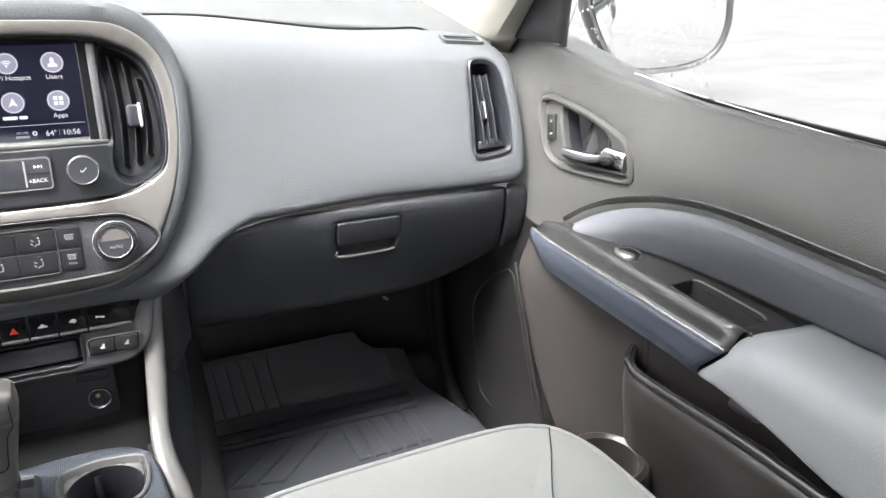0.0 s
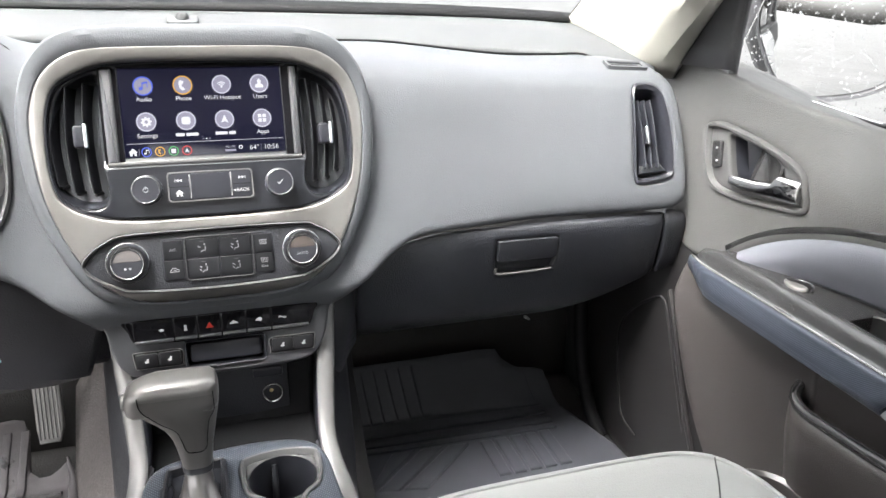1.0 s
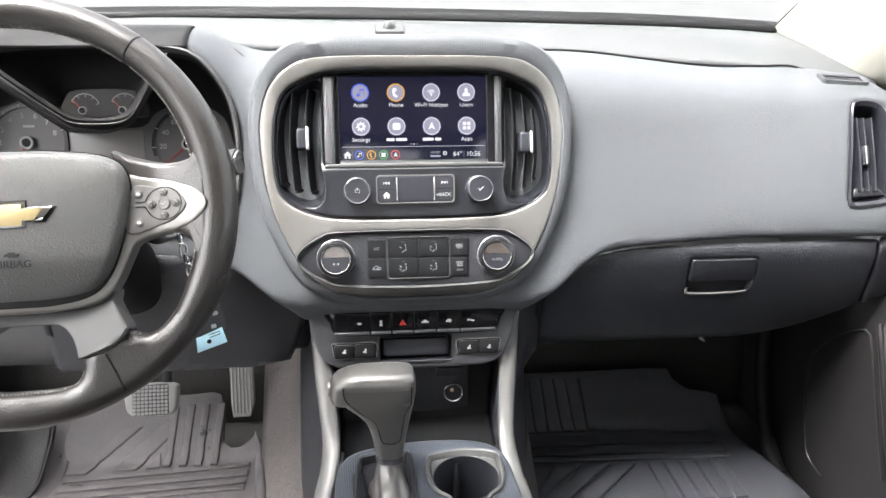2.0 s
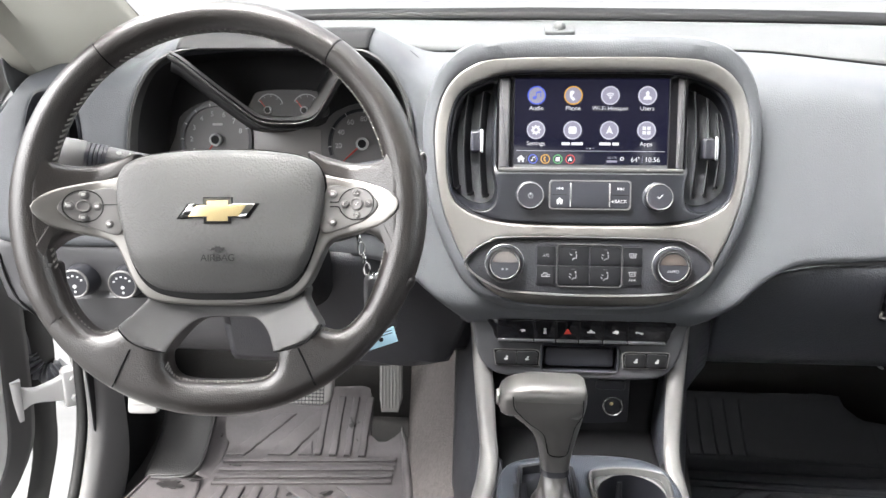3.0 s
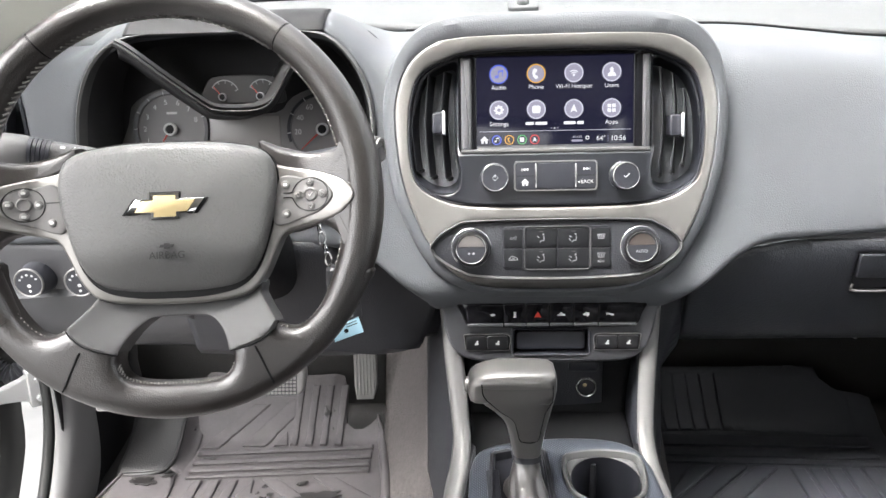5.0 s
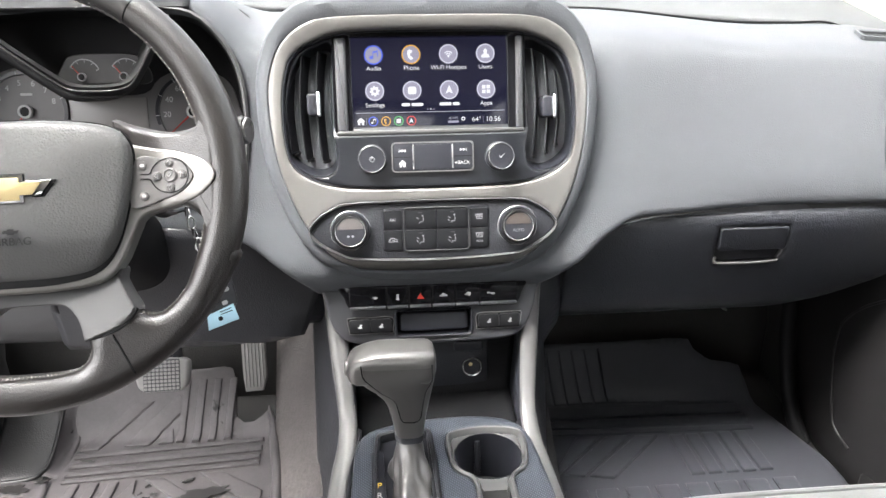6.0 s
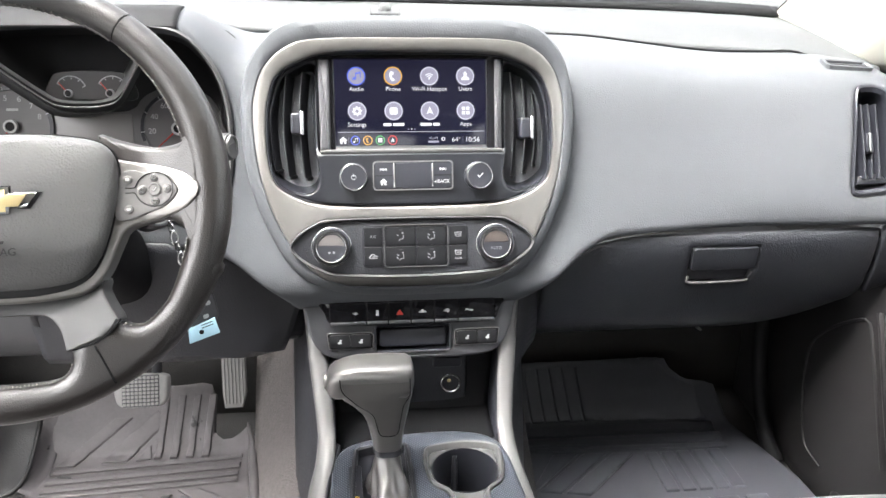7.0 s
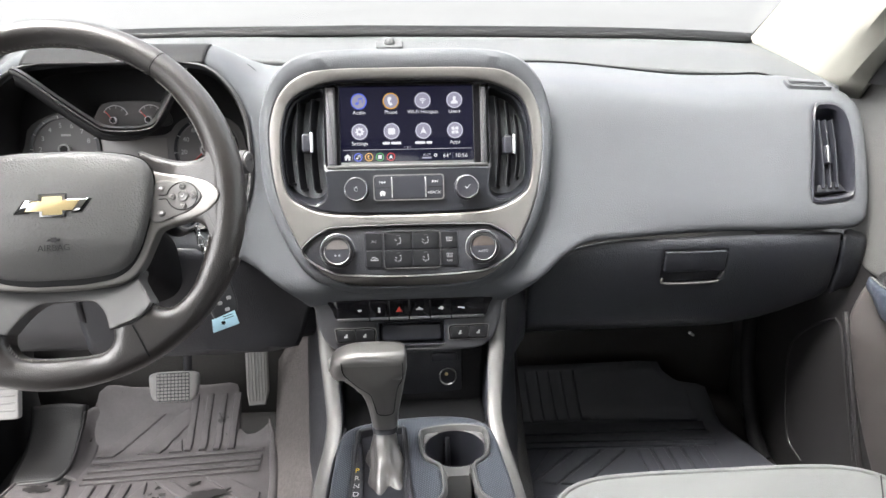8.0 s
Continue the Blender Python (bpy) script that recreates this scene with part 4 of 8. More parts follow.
for s in (1, -1):
    vent = thing("air_vent", "dark upright air outlet with slats and a bright tab", "air vent", (s * 0.14, 0.03, 1.15), "dash air vents")
    # the blades of both outlets are turned towards the driver
    for u, v0, v1 in ((0.1340, 0.080, 0.2060), (0.1485, 0.083, 0.1980), (0.1610, 0.092, 0.1800)) if s > 0 else ((-0.1180, 0.080, 0.2060), (-0.1370, 0.082, 0.2020), (-0.1535, 0.090, 0.1860)):
        part("slat", blade(POD, u, v0, v1, -0.033, 0.0030, -0.0115, s * 0.004), KEYC, vent)
        part("slat_foot", moved(POD, tube([Vector((u - 0.004, v0 + 0.001, -0.020)), Vector((u - 0.010, v0 - 0.002, -0.001))], [0.0030, 0.0018], 8)), KEYC, vent)
    tu, tv = (0.1475, 0.1378) if s > 0 else (-0.1310, 0.1455)
    tab = part("tab", moved(POD, slab(rrect(0.0140, 0.0260, 0.004, 3, tu - 0.0070, tv), -0.010, 0.0080, 0.003)), SATIN, vent)
    part("bright_edge", moved(POD, slab(rrect(0.0046, 0.0290, 0.0020, 4, tu, tv), 0.002, 0.0125, 0.0020)), CHROME, tab, "chrome edge")
    vo, vc = VENT_O[s], np.array((s * 0.142, 0.165))
    rims = [np.array([(x, y, face_h(x, y) + dh) for x, y in vc + (vo - vc) * f]) for f, dh in ((1.004, -0.0022), (0.985, -0.0020), (0.965, -0.0045))]
    rims += [at(vc + (vo - vc) * f, h) for f, h in ((0.925, -0.010), (0.87, -0.022), (0.82, -0.046))]
    part("outlet_scoop", moved(POD, rows_mesh(rims, True)), FACEM, vent, "curved charcoal outlet mouth")

# ---- climate controls ----
clim = thing("climate_controls", "climate keys and two round dials on a charcoal plate", "climate controls", (-0.003, 0.0, 1.03))
for s in (1, -1):
    m = on(POD, s * 0.1005, -0.0035, 0.0085)
    d = part("dial", moved(m, lathe([(0.0238, 0), (0.0238, 0.002), (0.0228, 0.003), (0.0222, 0.0085), (0.0212, 0.010)], 48)), SATIN, clim, "round climate dial")
    part("dial_ring", moved(m, ring(disc(0.0240, 48), disc(0.0230, 48), [(0, 0.001), (0, 0.0030), (0.5, 0.0034), (1, 0.003), (1, 0.001)])), BRIGHT, d, "thin bright outer ring")
    part("dial_edge", moved(m, ring(disc(0.0214, 48), disc(0.0172, 48), [(0, 0.008), (0.1, 0.0104), (0.7, 0.0112), (1, 0.0095)])), KEYB, d)
    part("inner_ring", moved(m, ring(disc(0.0180, 48), disc(0.0172, 48), [(0, 0.009), (0, 0.0116), (1, 0.0112), (1, 0.009)])), BRIGHT, d, "thin bright inner ring")
    part("dial_face", moved(m, lathe([(0.0174, 0.006), (0.0174, 0.0096), (0.017, 0.0098)], 40)), KEYC, d)
    half = [(0.0155 * math.cos(a), 0.0155 * math.sin(a)) for a in np.linspace(radians(8), radians(172), 20)]
    part("dial_window", moved(m, slab(np.array(half), 0.0097, 0.0102, 0.0002, 1)), material("smoked_window", (0.05, 0.042, 0.038), 0.08, coat=0.4) if s > 0 else bpy.data.materials["smoked_window"], d, "smoked display window")
    if s > 0:
        text("AUTO", 0.0050, on(m, 0, -0.0055, 0.0101), MARK, d)
    else:
        for k in (-1, 1):
            part("fan_mark", moved(on(m, k * 0.0026, -0.006, 0.0099), slab(disc(0.0015, 12), 0, 0.0003, 0.0001, 1)), MARK, d)
keys = part("key_plate", moved(POD, slab(rrect(0.1300, 0.0520, 0.006, 4, 0.0015, -0.0045), 0.006, 0.0092, 0.0008)), SATIN, clim)


def strokes(name, lines, mat, parent, m, r):
    """A line mark: thin flat bars along short paths."""
    part(name, moved(m, merge(*[tube([Vector((x, y, 0.0001)) for x, y in q], r, 5, 0.5) for q in lines])), mat, parent)


def climate_key(u0, u1, v0, v1, name="key"):
    return part(name, moved(POD, slab(rrect(u1 - u0 - 0.0012, v1 - v0 - 0.0012, 0.0016, 3, (u0 + u1) / 2, (v0 + v1) / 2), 0.008, 0.0106, 0.0006)), KEYC, clim)


part("key_frame", moved(POD, ring(rrect(0.0794, 0.0524, 0.005, 4, 0.0022, -0.0045), rrect(0.0776, 0.0506, 0.004, 4, 0.0022, -0.0045), [(0, 0.008), (0, 0.0114), (0.5, 0.0117), (1, 0.0112), (1, 0.009)])), SPOKE, clim)
for (u0, u1), kind in (((-0.0620, -0.0385), "side"), ((-0.0360, 0.0022), "mid"), ((0.0022, 0.0405), "mid"), ((0.0425, 0.0660), "side")):
    for (v0, v1), up in (((-0.0045, 0.0195), 1), ((-0.0290, -0.0045), 0)):
        k = climate_key(u0, u1, v0, v1)
        c = on(POD, (u0 + u1) / 2, (v0 + v1) / 2, 0.0107)
        if kind == "mid":
            flow = [((-0.0048, 0.0022), (-0.0022, 0.0006)), ((0.0030, 0.0022), (0.0034, 0.0004), (0.0030, -0.0030), (-0.0002, -0.0032), (-0.0018, -0.0052))]
            if u0 > 0 or not up:
                flow.append(((-0.0052, -0.0010), (-0.0030, -0.0036)))
            strokes("airflow_mark", flow, MARK, k, c, 0.00055)
            part("mark_dot", moved(on(c, 0.0026, 0.0042, 0), slab(disc(0.0011, 10), 0, 0.0003, 0.0001, 1)), MARK, k)
            part("state_light", moved(on(c, 0, 0.0078, 0), slab(rrect(0.0050, 0.0008, 0.0003, 1), 0, 0.0002, 0.0001, 1)), SPOKE, k)
        elif u0 < 0 and up:
            text("A/C", 0.0048, on(c, 0, 0, 0.0002), MARK, k)
        elif u0 < 0:
            strokes("car_outline", [((-0.0050, -0.0018), (0.0050, -0.0018), (0.0050, 0.0004), (0.0024, 0.0008), (0.0006, 0.0026), (-0.0024, 0.0026), (-0.0036, 0.0006), (-0.0050, 0.0), (-0.0050, -0.0018)), ((-0.0010, 0.0002), (0.0016, -0.0006))], MARK, k, c, 0.00045)
        else:
            e = 0.001 if up else 0.0028
            wave = [((x, -0.0012 + e), (x + 0.0006, 0.0002 + e), (x, 0.0018 + e)) for x in (-0.0020, 0.0, 0.0020)]
            strokes("screen_outline", [((-0.0044, 0.0026 + e), (0.0044, 0.0026 + e), (0.0032, -0.0024 + e), (-0.0032, -0.0024 + e), (-0.0044, 0.0026 + e))] + wave, MARK, k, c, 0.00045)
            if not up:
                text("REAR", 0.0036, on(c, 0, -0.0046, 0.0002), MARK, k)

# ---- switch panel below the stack ----
SWM = frame_at((-0.003, 0.004, 0.968), (1, 0, 0), (0, 0.25, 1))
swp = thing("switch_panel", "grey panel with black toggle keys and a small pocket", "switch panel", (-0.003, 0.0, 0.91))
sw_out = cr([(-0.140, 0.03), (-0.139, 0.0), (-0.135, -0.025), (-0.125, -0.047), (-0.106, -0.060), (-0.07, -0.064), (0, -0.065), (0.07, -0.064), (0.100, -0.060), (0.117, -0.047), (0.127, -0.025), (0.132, 0.0), (0.134, 0.03), (0, 0.03)], 120, True)
pocket_o = rrect(0.0960, 0.0330, 0.004, 4, -0.0015, -0.0370)
part("plate", moved(SWM, field(sw_out, [pocket_o], lambda p, k: [(x, y, -0.004 - q) for (x, y), q in zip(p, k)], 0.010, 0.004, 0.03)), SWPL, swp, "dark grey panel")
part("pocket", moved(SWM, rows_mesh([at(pocket_o, -0.006), at(inset(pocket_o, 0.001), -0.020), at(inset(pocket_o, 0.002), -0.024)], True, (False, True))), SATIN, swp, "small open pocket")
part("pocket_lip", moved(SWM, ring(inset(pocket_o, -0.0022), inset(pocket_o, 0.0005), [(0, -0.006), (0, -0.0028), (0.5, -0.0015), (1, -0.003), (1, -0.008)])), SATIN, swp)
part("pocket_bar", moved(SWM, slab(rrect(0.0880, 0.0250, 0.006, 5, -0.0015, -0.0368), -0.022, -0.0085, 0.003)), SATIN, swp)
row_o = cr([(-0.1120, 0.0180), (0.0, 0.0185), (0.1090, 0.0180), (0.1110, 0.0), (0.1060, -0.0130), (0.0950, -0.0165), (0.0, -0.0170), (-0.0950, -0.0165), (-0.1080, -0.0130), (-0.1135, 0.0)], 80, True)
part("key_row_base", moved(SWM, slab(row_o, -0.012, 0.0010, 0.0015)), GLOSS, swp, "gloss black key row")
edges = (-0.0900, -0.0610, -0.0330, -0.0040, 0.0260, 0.0570, 0.0860)
marks = ([(-0.6, 0.1), (0.2, 0.3), (0.6, 0.1), (0.5, -0.15), (-0.1, -0.3), (-0.3, 0.0)], [(-0.3, 0.6), (0.3, 0.6), (0.2, 0.1), (0.35, -0.6), (-0.35, -0.6), (-0.2, 0.1)], [(0, 0.55), (0.6, -0.45), (-0.6, -0.45)], [(-0.8, -0.25), (0.8, -0.25), (0.7, 0.1), (0.3, 0.15), (0.1, 0.45), (-0.3, 0.45), (-0.4, 0.1), (-0.8, 0.05)], [(-0.7, -0.1), (0.0, 0.5), (0.6, 0.4), (0.7, 0.0), (0.3, -0.5), (0.1, -0.2), (-0.3, -0.2)], [(-0.8, 0.3), (-0.4, 0.3), (0.0, 0.15), (0.7, 0.1), (0.8, -0.2), (0.3, -0.3), (0.0, -0.1), (-0.5, 0.0), (-0.8, -0.2)])
for i in range(6):
    c = (edges[i] + edges[i + 1]) / 2
    e0, e1 = (-0.1080 if i == 0 else edges[i]), (0.1050 if i == 5 else edges[i + 1])
    w, kc = e1 - e0 - 0.0007, (e0 + e1) / 2
    km = on(SWM, kc, 0.0, 0) @ pose(0, 0, 0, 7)
    k = part("toggle_key", moved(km, slab(rrect(w, 0.0270, 0.0022, 3, 0, 0.0015), -0.004, 0.0030, 0.0010)), GLOSS, swp)
    flat("key_mark", marks[i], c - kc, 0.0005, REDP if i == 2 else PRINT, k, km, 0.0078 if i == 2 else 0.0062, 0.0032)
    part("key_lip", moved(on(SWM, kc, -0.0130, 0), slab(rrect(w - 0.001, 0.0042, 0.0012, 2), 0.0, 0.0042, 0.0015)), SWPL, k)
for s, u in ((-1, -0.0825), (1, 0.0820)):
    bar_o = cr([(u + s * x, -0.0370 + y) for x, y in ((-0.0275, 0.0095), (0.0, 0.0105), (0.0270, 0.0105), (0.0285, 0.006), (0.0265, -0.0085), (0.0240, -0.0102), (0.0, -0.0102), (-0.0270, -0.0102), (-0.0285, -0.006))], 60, True)
    b = part("seat_heat_base", moved(SWM, slab(bar_o, -0.006, -0.0016, 0.0006)), DARK, swp)
    part("seat_heat_edge", moved(SWM, tube([(x, y, -0.0022) for x, y in bar_o], 0.0007, 6, closed=True)), GUNMETAL, b)
    for k in (-1, 1):
        q = part("seat_heat_key", moved(SWM, slab(rrect(0.0262, 0.0178, 0.0034, 4, u + k * 0.0134, -0.0370), -0.003, 0.0004, 0.001)), KEYB, swp)
        flat("seat_mark", [(-0.2, -0.5), (0.5, -0.4), (0.3, 0.0), (0.5, 0.4), (0.1, 0.5), (-0.1, 0.0), (-0.5, -0.2)], u + k * 0.0134, -0.0370, PRINT, q, SWM, 0.0058, 0.0006)

# ---- tray behind the shifter with the lighter socket ----
tray = thing("storage_tray", "dark open tray under the switch panel", "tray", (0, 0, 0.79))
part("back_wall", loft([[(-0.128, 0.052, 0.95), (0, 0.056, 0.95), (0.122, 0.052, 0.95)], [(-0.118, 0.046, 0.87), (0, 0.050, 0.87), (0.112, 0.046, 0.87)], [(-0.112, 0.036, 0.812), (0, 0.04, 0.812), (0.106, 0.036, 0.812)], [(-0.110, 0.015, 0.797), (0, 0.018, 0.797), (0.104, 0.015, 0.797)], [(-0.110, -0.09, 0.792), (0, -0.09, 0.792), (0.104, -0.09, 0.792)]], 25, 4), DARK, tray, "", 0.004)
for s in (1, -1):
    x = 0.118 if s > 0 else -0.124
    part("side_wall", loft([[(x, 0.055, 0.955), (x - s * 0.004, 0.05, 0.87), (x - s * 0.010, 0.04, 0.80), (x - s * 0.010, 0.03, 0.785)], [(x, 0.03, 0.955), (x - s * 0.004, 0.0, 0.88), (x - s * 0.012, -0.05, 0.82), (x - s * 0.012, -0.09, 0.785)]], 16), SATIN, tray, "", 0.004)
TRM = frame_at((0.0, 0.0455, 0.860), (1, 0, 0), (0, 0.13, 1))
part("inner_panel", moved(TRM, slab(rrect(0.165, 0.100, 0.006, 4, -0.010, -0.005), -0.004, 0.0025, 0.0015)), CHARCOAL, tray, "dark panel")
sock = thing("lighter_socket", "round power socket with chrome ring, brass inside", "socket", (0.05, 0.045, 0.834), )
m = on(TRM, 0.0510, -0.0262, 0.0025)
part("ring", moved(m, rows_mesh([at(disc(0.0145, 36), -0.001), at(disc(0.0145, 36), 0.002), at(disc(0.0135, 36), 0.0032), at(disc(0.0118, 36), 0.0026), at(disc(0.0112, 36), 0.0)], True)), BRIGHT, sock, "bright metal ring")
part("well", moved(m, rows_mesh([at(disc(0.0115, 30), 0.0012), at(disc(0.0108, 30), 0.0006), at(disc(0.0105, 30), -0.0025)], True, (False, True))), DARK, sock)
part("contact", moved(on(m, -0.002, 0.003, -0.002), lathe([(0.0042, 0), (0.0042, 0.001), (0.0025, 0.0022)], 16)), GOLD, sock, "brass contact")
part("hinge_cover", moved(on(TRM, 0.046, 0.006, 0.0025), slab(rrect(0.040, 0.014, 0.004, 3), -0.001, 0.004, 0.002)), SATIN, sock)

# ---- centre console ----
con = thing("center_console", "centre console with woven blue-grey top and grey side rails", "console", (0, -0.3, 0.57))
plate_o = cr([(0.0, -0.0655), (0.055, -0.068), (0.088, -0.082), (0.102, -0.108), (0.108, -0.16), (0.113, -0.25), (0.116, -0.45), (0.0, -0.46), (-0.114, -0.45), (-0.112, -0.25), (-0.110, -0.16), (-0.107, -0.115), (-0.094, -0.088), (-0.06, -0.074)], 160, True)
CUP = (0.0475, -0.1400)
cup_o = cr([(0.047, -0.0925), (0.080, -0.0975), (0.0925, -0.1080), (0.0925, -0.1400), (0.0860, -0.1640), (0.0700, -0.1790), (0.0680, -0.2000), (0.0720, -0.2350), (0.0900, -0.2600), (0.0900, -0.3000), (0.047, -0.3150), (0.004, -0.3000), (0.004, -0.2600), (0.0240, -0.2350), (0.0270, -0.2000), (0.0240, -0.1790), (0.0080, -0.1640), (0.0020, -0.1400), (0.0020, -0.1080), (0.013, -0.0975)], 120, True)
bez_s = cr([(-0.050, -0.0890), (-0.024, -0.0910), (-0.0170, -0.1020), (-0.0140, -0.20), (-0.0120, -0.29), (-0.050, -0.30), (-0.088, -0.29), (-0.0860, -0.20), (-0.0830, -0.1060), (-0.0760, -0.0950)], 90, True)


def plate_h(x, y):
    return 0.8330 - 0.12 * max(0.0, -0.20 - y) ** 1.5


part("top_plate", field(plate_o, [cup_o, bez_s], lambda p, k: [(x, y, plate_h(x, y) - q) for (x, y), q in zip(p, k)], 0.010, 0.006, 0.035), WOVEN, con, "woven blue-grey console top")
part("cup_frame", rows_mesh([at(inset(cup_o, -0.001), 0.828), at(inset(cup_o, -0.0015), 0.8345), at(inset(cup_o, 0.0004), 0.8362), at(inset(cup_o, 0.0022), 0.8355), at(inset(cup_o, 0.0032), 0.8335), at(inset(cup_o, 0.005), 0.828)], True), CUPS, con, "grey metallic cup holder frame")
c1 = disc(0.0395, 48, CUP[0], CUP[1] + 0.002)
part("cup_floor", field(inset(cup_o, 0.005), [c1], lambda p, k: [(x, y, 0.8290 - (0.055 if y < -0.196 else 0.0) * min(1, (-0.196 - y) / 0.01) - q) for (x, y), q in zip(p, k)], 0.006, 0.002, 0.01), CUPS, con, "satin grey cup holder insert")
part("cup_well", rows_mesh([at(inset(c1, -0.001), 0.826), at(inset(c1, 0.0005), 0.829), at(inset(c1, 0.002), 0.80), at(inset(c1, 0.004), 0.765), at(inset(c1, 0.010), 0.760)], True, (False, True)), SATIN, con, "round dark cup well")
part("cup_rib", tube([(CUP[0] - 0.008, CUP[1] + 0.039, 0.820), (CUP[0] - 0.008, CUP[1] + 0.035, 0.80), (CUP[0] - 0.008, CUP[1] + 0.033, 0.775)], [0.003, 0.004, 0.004], 10), CHARCOAL, con)
part("shift_frame", rows_mesh([at(inset(bez_s, -0.001), 0.828), at(inset(bez_s, -0.0012), 0.8345), at(inset(bez_s, 0.0015), 0.8365), at(inset(bez_s, 0.004), 0.8345), at(inset(bez_s, 0.005), 0.822)], True), CHARCOAL, con, "dark bezel round the shifter slot")
part("slot_floor", slab(inset(bez_s, 0.003), 0.815, 0.824, 0.001), SATIN, con)
part("slot_side", moved(pose(-0.019, -0.19, 0.829), slab(rrect(0.006, 0.19, 0.002), -0.006, 0.003, 0.001)), CHARCOAL, con)
ind = part("gear_strip", moved(pose(-0.0795, -0.205, 0.8305, 0, 0, 2), slab(rrect(0.0150, 0.160, 0.003, 3), -0.006, 0.0025, 0.001)), SATIN, con, "gear position strip, letter P lit")
for k, (ch, y) in enumerate((("P", -0.182), ("R", -0.197), ("N", -0.212), ("D", -0.227))):
    text(ch, 0.0110, pose(-0.0795, y, 0.8334), YELP if k == 0 else DIALW, ind, "gear_letter")
# console flanks and side rails
for s in (1, -1):
    sx = (lambda x: x) if s > 0 else (lambda x: -x - 0.006)
    foot = 0.200 if s > 0 else 0.246
    part("flank", loft([[(sx(0.122), 0.06, 0.97), (sx(0.120), 0.01, 0.88), (sx(0.118), -0.04, 0.81), (sx(0.126), -0.14, 0.765), (sx(0.132), -0.60, 0.74)], [(sx(0.140), 0.075, 0.94), (sx(0.138), 0.03, 0.84), (sx(0.138), -0.02, 0.77), (sx(0.142), -0.14, 0.725), (sx(0.145), -0.60, 0.71)], [(sx(0.164), 0.12, 0.90), (sx(0.166), 0.07, 0.76), (sx(0.168), 0.03, 0.67), (sx(0.168), -0.14, 0.62), (sx(0.168), -0.60, 0.61)]], 30, 5), CHARCOAL, con, "dark grey console flank", 0.004)
    # two tones of one carpet: daylit by the driver, shaded by the passenger
    part("carpet_side", loft([[(sx(0.165), 0.36, 0.92), (sx(0.160), 0.20, 0.86), (sx(0.156), 0.07, 0.76), (sx(0.154), -0.02, 0.70), (sx(0.153), -0.60, 0.66)], [(sx(0.190), 0.36, 0.82), (sx(0.186), 0.20, 0.74), (sx(0.184), 0.07, 0.67), (sx(0.183), -0.02, 0.64), (sx(0.182), -0.60, 0.62)], [(sx(foot + 0.016), 0.36, 0.70), (sx(foot + 0.010), 0.20, 0.592), (sx(foot + 0.004), 0.07, 0.573), (sx(foot), -0.02, 0.570), (sx(foot), -0.60, 0.57)]], 26, 5), TUNNEL if s < 0 else CARPET, con, "worn grey carpet on the tunnel side, toned paler for daylight" if s < 0 else "carpet on the tunnel side, darkened for footwell shade", 0.004)
    inner = [(sx(0.124), 0.046, 1.000), (sx(0.1185), 0.034, 0.962), (sx(0.109), 0.0, 0.898), (sx(0.104), -0.034, 0.843), (sx(0.101), -0.060, 0.821), (sx(0.104), -0.095, 0.800), (sx(0.112), -0.125, 0.785), (sx(0.117), -0.22, 0.775), (sx(0.120), -0.50, 0.765)]
    outer = [(sx(0.146), 0.046, 1.000), (sx(0.1395), 0.034, 0.962), (sx(0.133), 0.004, 0.894), (sx(0.126), -0.030, 0.839), (sx(0.123), -0.055, 0.817), (sx(0.127), -0.090, 0.795), (sx(0.134), -0.120, 0.779), (sx(0.140), -0.22, 0.766), (sx(0.143), -0.50, 0.755)]
    mid = [((a[0] + b[0]) / 2, (a[1] + b[1]) / 2 - 0.005, (a[2] + b[2]) / 2 + 0.003) for a, b in zip(inner, outer)]
    out2 = [(b[0] + s * 0.002, b[1] + 0.03, b[2] - 0.012) for b in outer]
    part("rail", loft([inner, mid, outer, out2], 40, 4), RAILM, con, "satin grey side rail", 0.004)
    part("console_side", loft([[(a[0], a[1], a[2] - 0.002) for a in inner[4:]], [(a[0] - s * 0.004, a[1], 0.815) for a in inner[4:]]], 20), CHARCOAL, con, "", 0.003)

# ---- gear shifter ----
shift = thing("gear_shifter", "satin grey T-shaped gear lever with wrinkled boot", "gear lever", (-0.045, -0.16, 0.825))
# the knob: sections from the left tip across, then the neck down to the boot
knob_rows = []
for x, hz, hy, cz in ((-0.1085, 0.007, 0.012, 0.9600), (-0.106, 0.013, 0.017, 0.9600), (-0.100, 0.0165, 0.0205, 0.9610), (-0.090, 0.0185, 0.0220, 0.9630), (-0.075, 0.0200, 0.0230, 0.9645), (-0.055, 0.0215, 0.0235, 0.9630), (-0.035, 0.0220, 0.0235, 0.9620), (-0.022, 0.0205, 0.0220, 0.9630), (-0.0160, 0.0160, 0.0175, 0.9640), (-0.0135, 0.008, 0.009, 0.9640)):
    a = np.linspace(0, 2 * math.pi, 28, endpoint=False)
    c, q = np.cos(a), np.sin(a)
    knob_rows.append(np.stack([np.full(28, x), -0.138 + hy * np.sign(c) * np.abs(c) ** 0.55, cz + hz * np.sign(q) * np.abs(q) ** 0.55], 1))
part("knob", rows_mesh(knob_rows, True, (True, True)), SHIFTM, shift, "satin grey knob")
neck = []
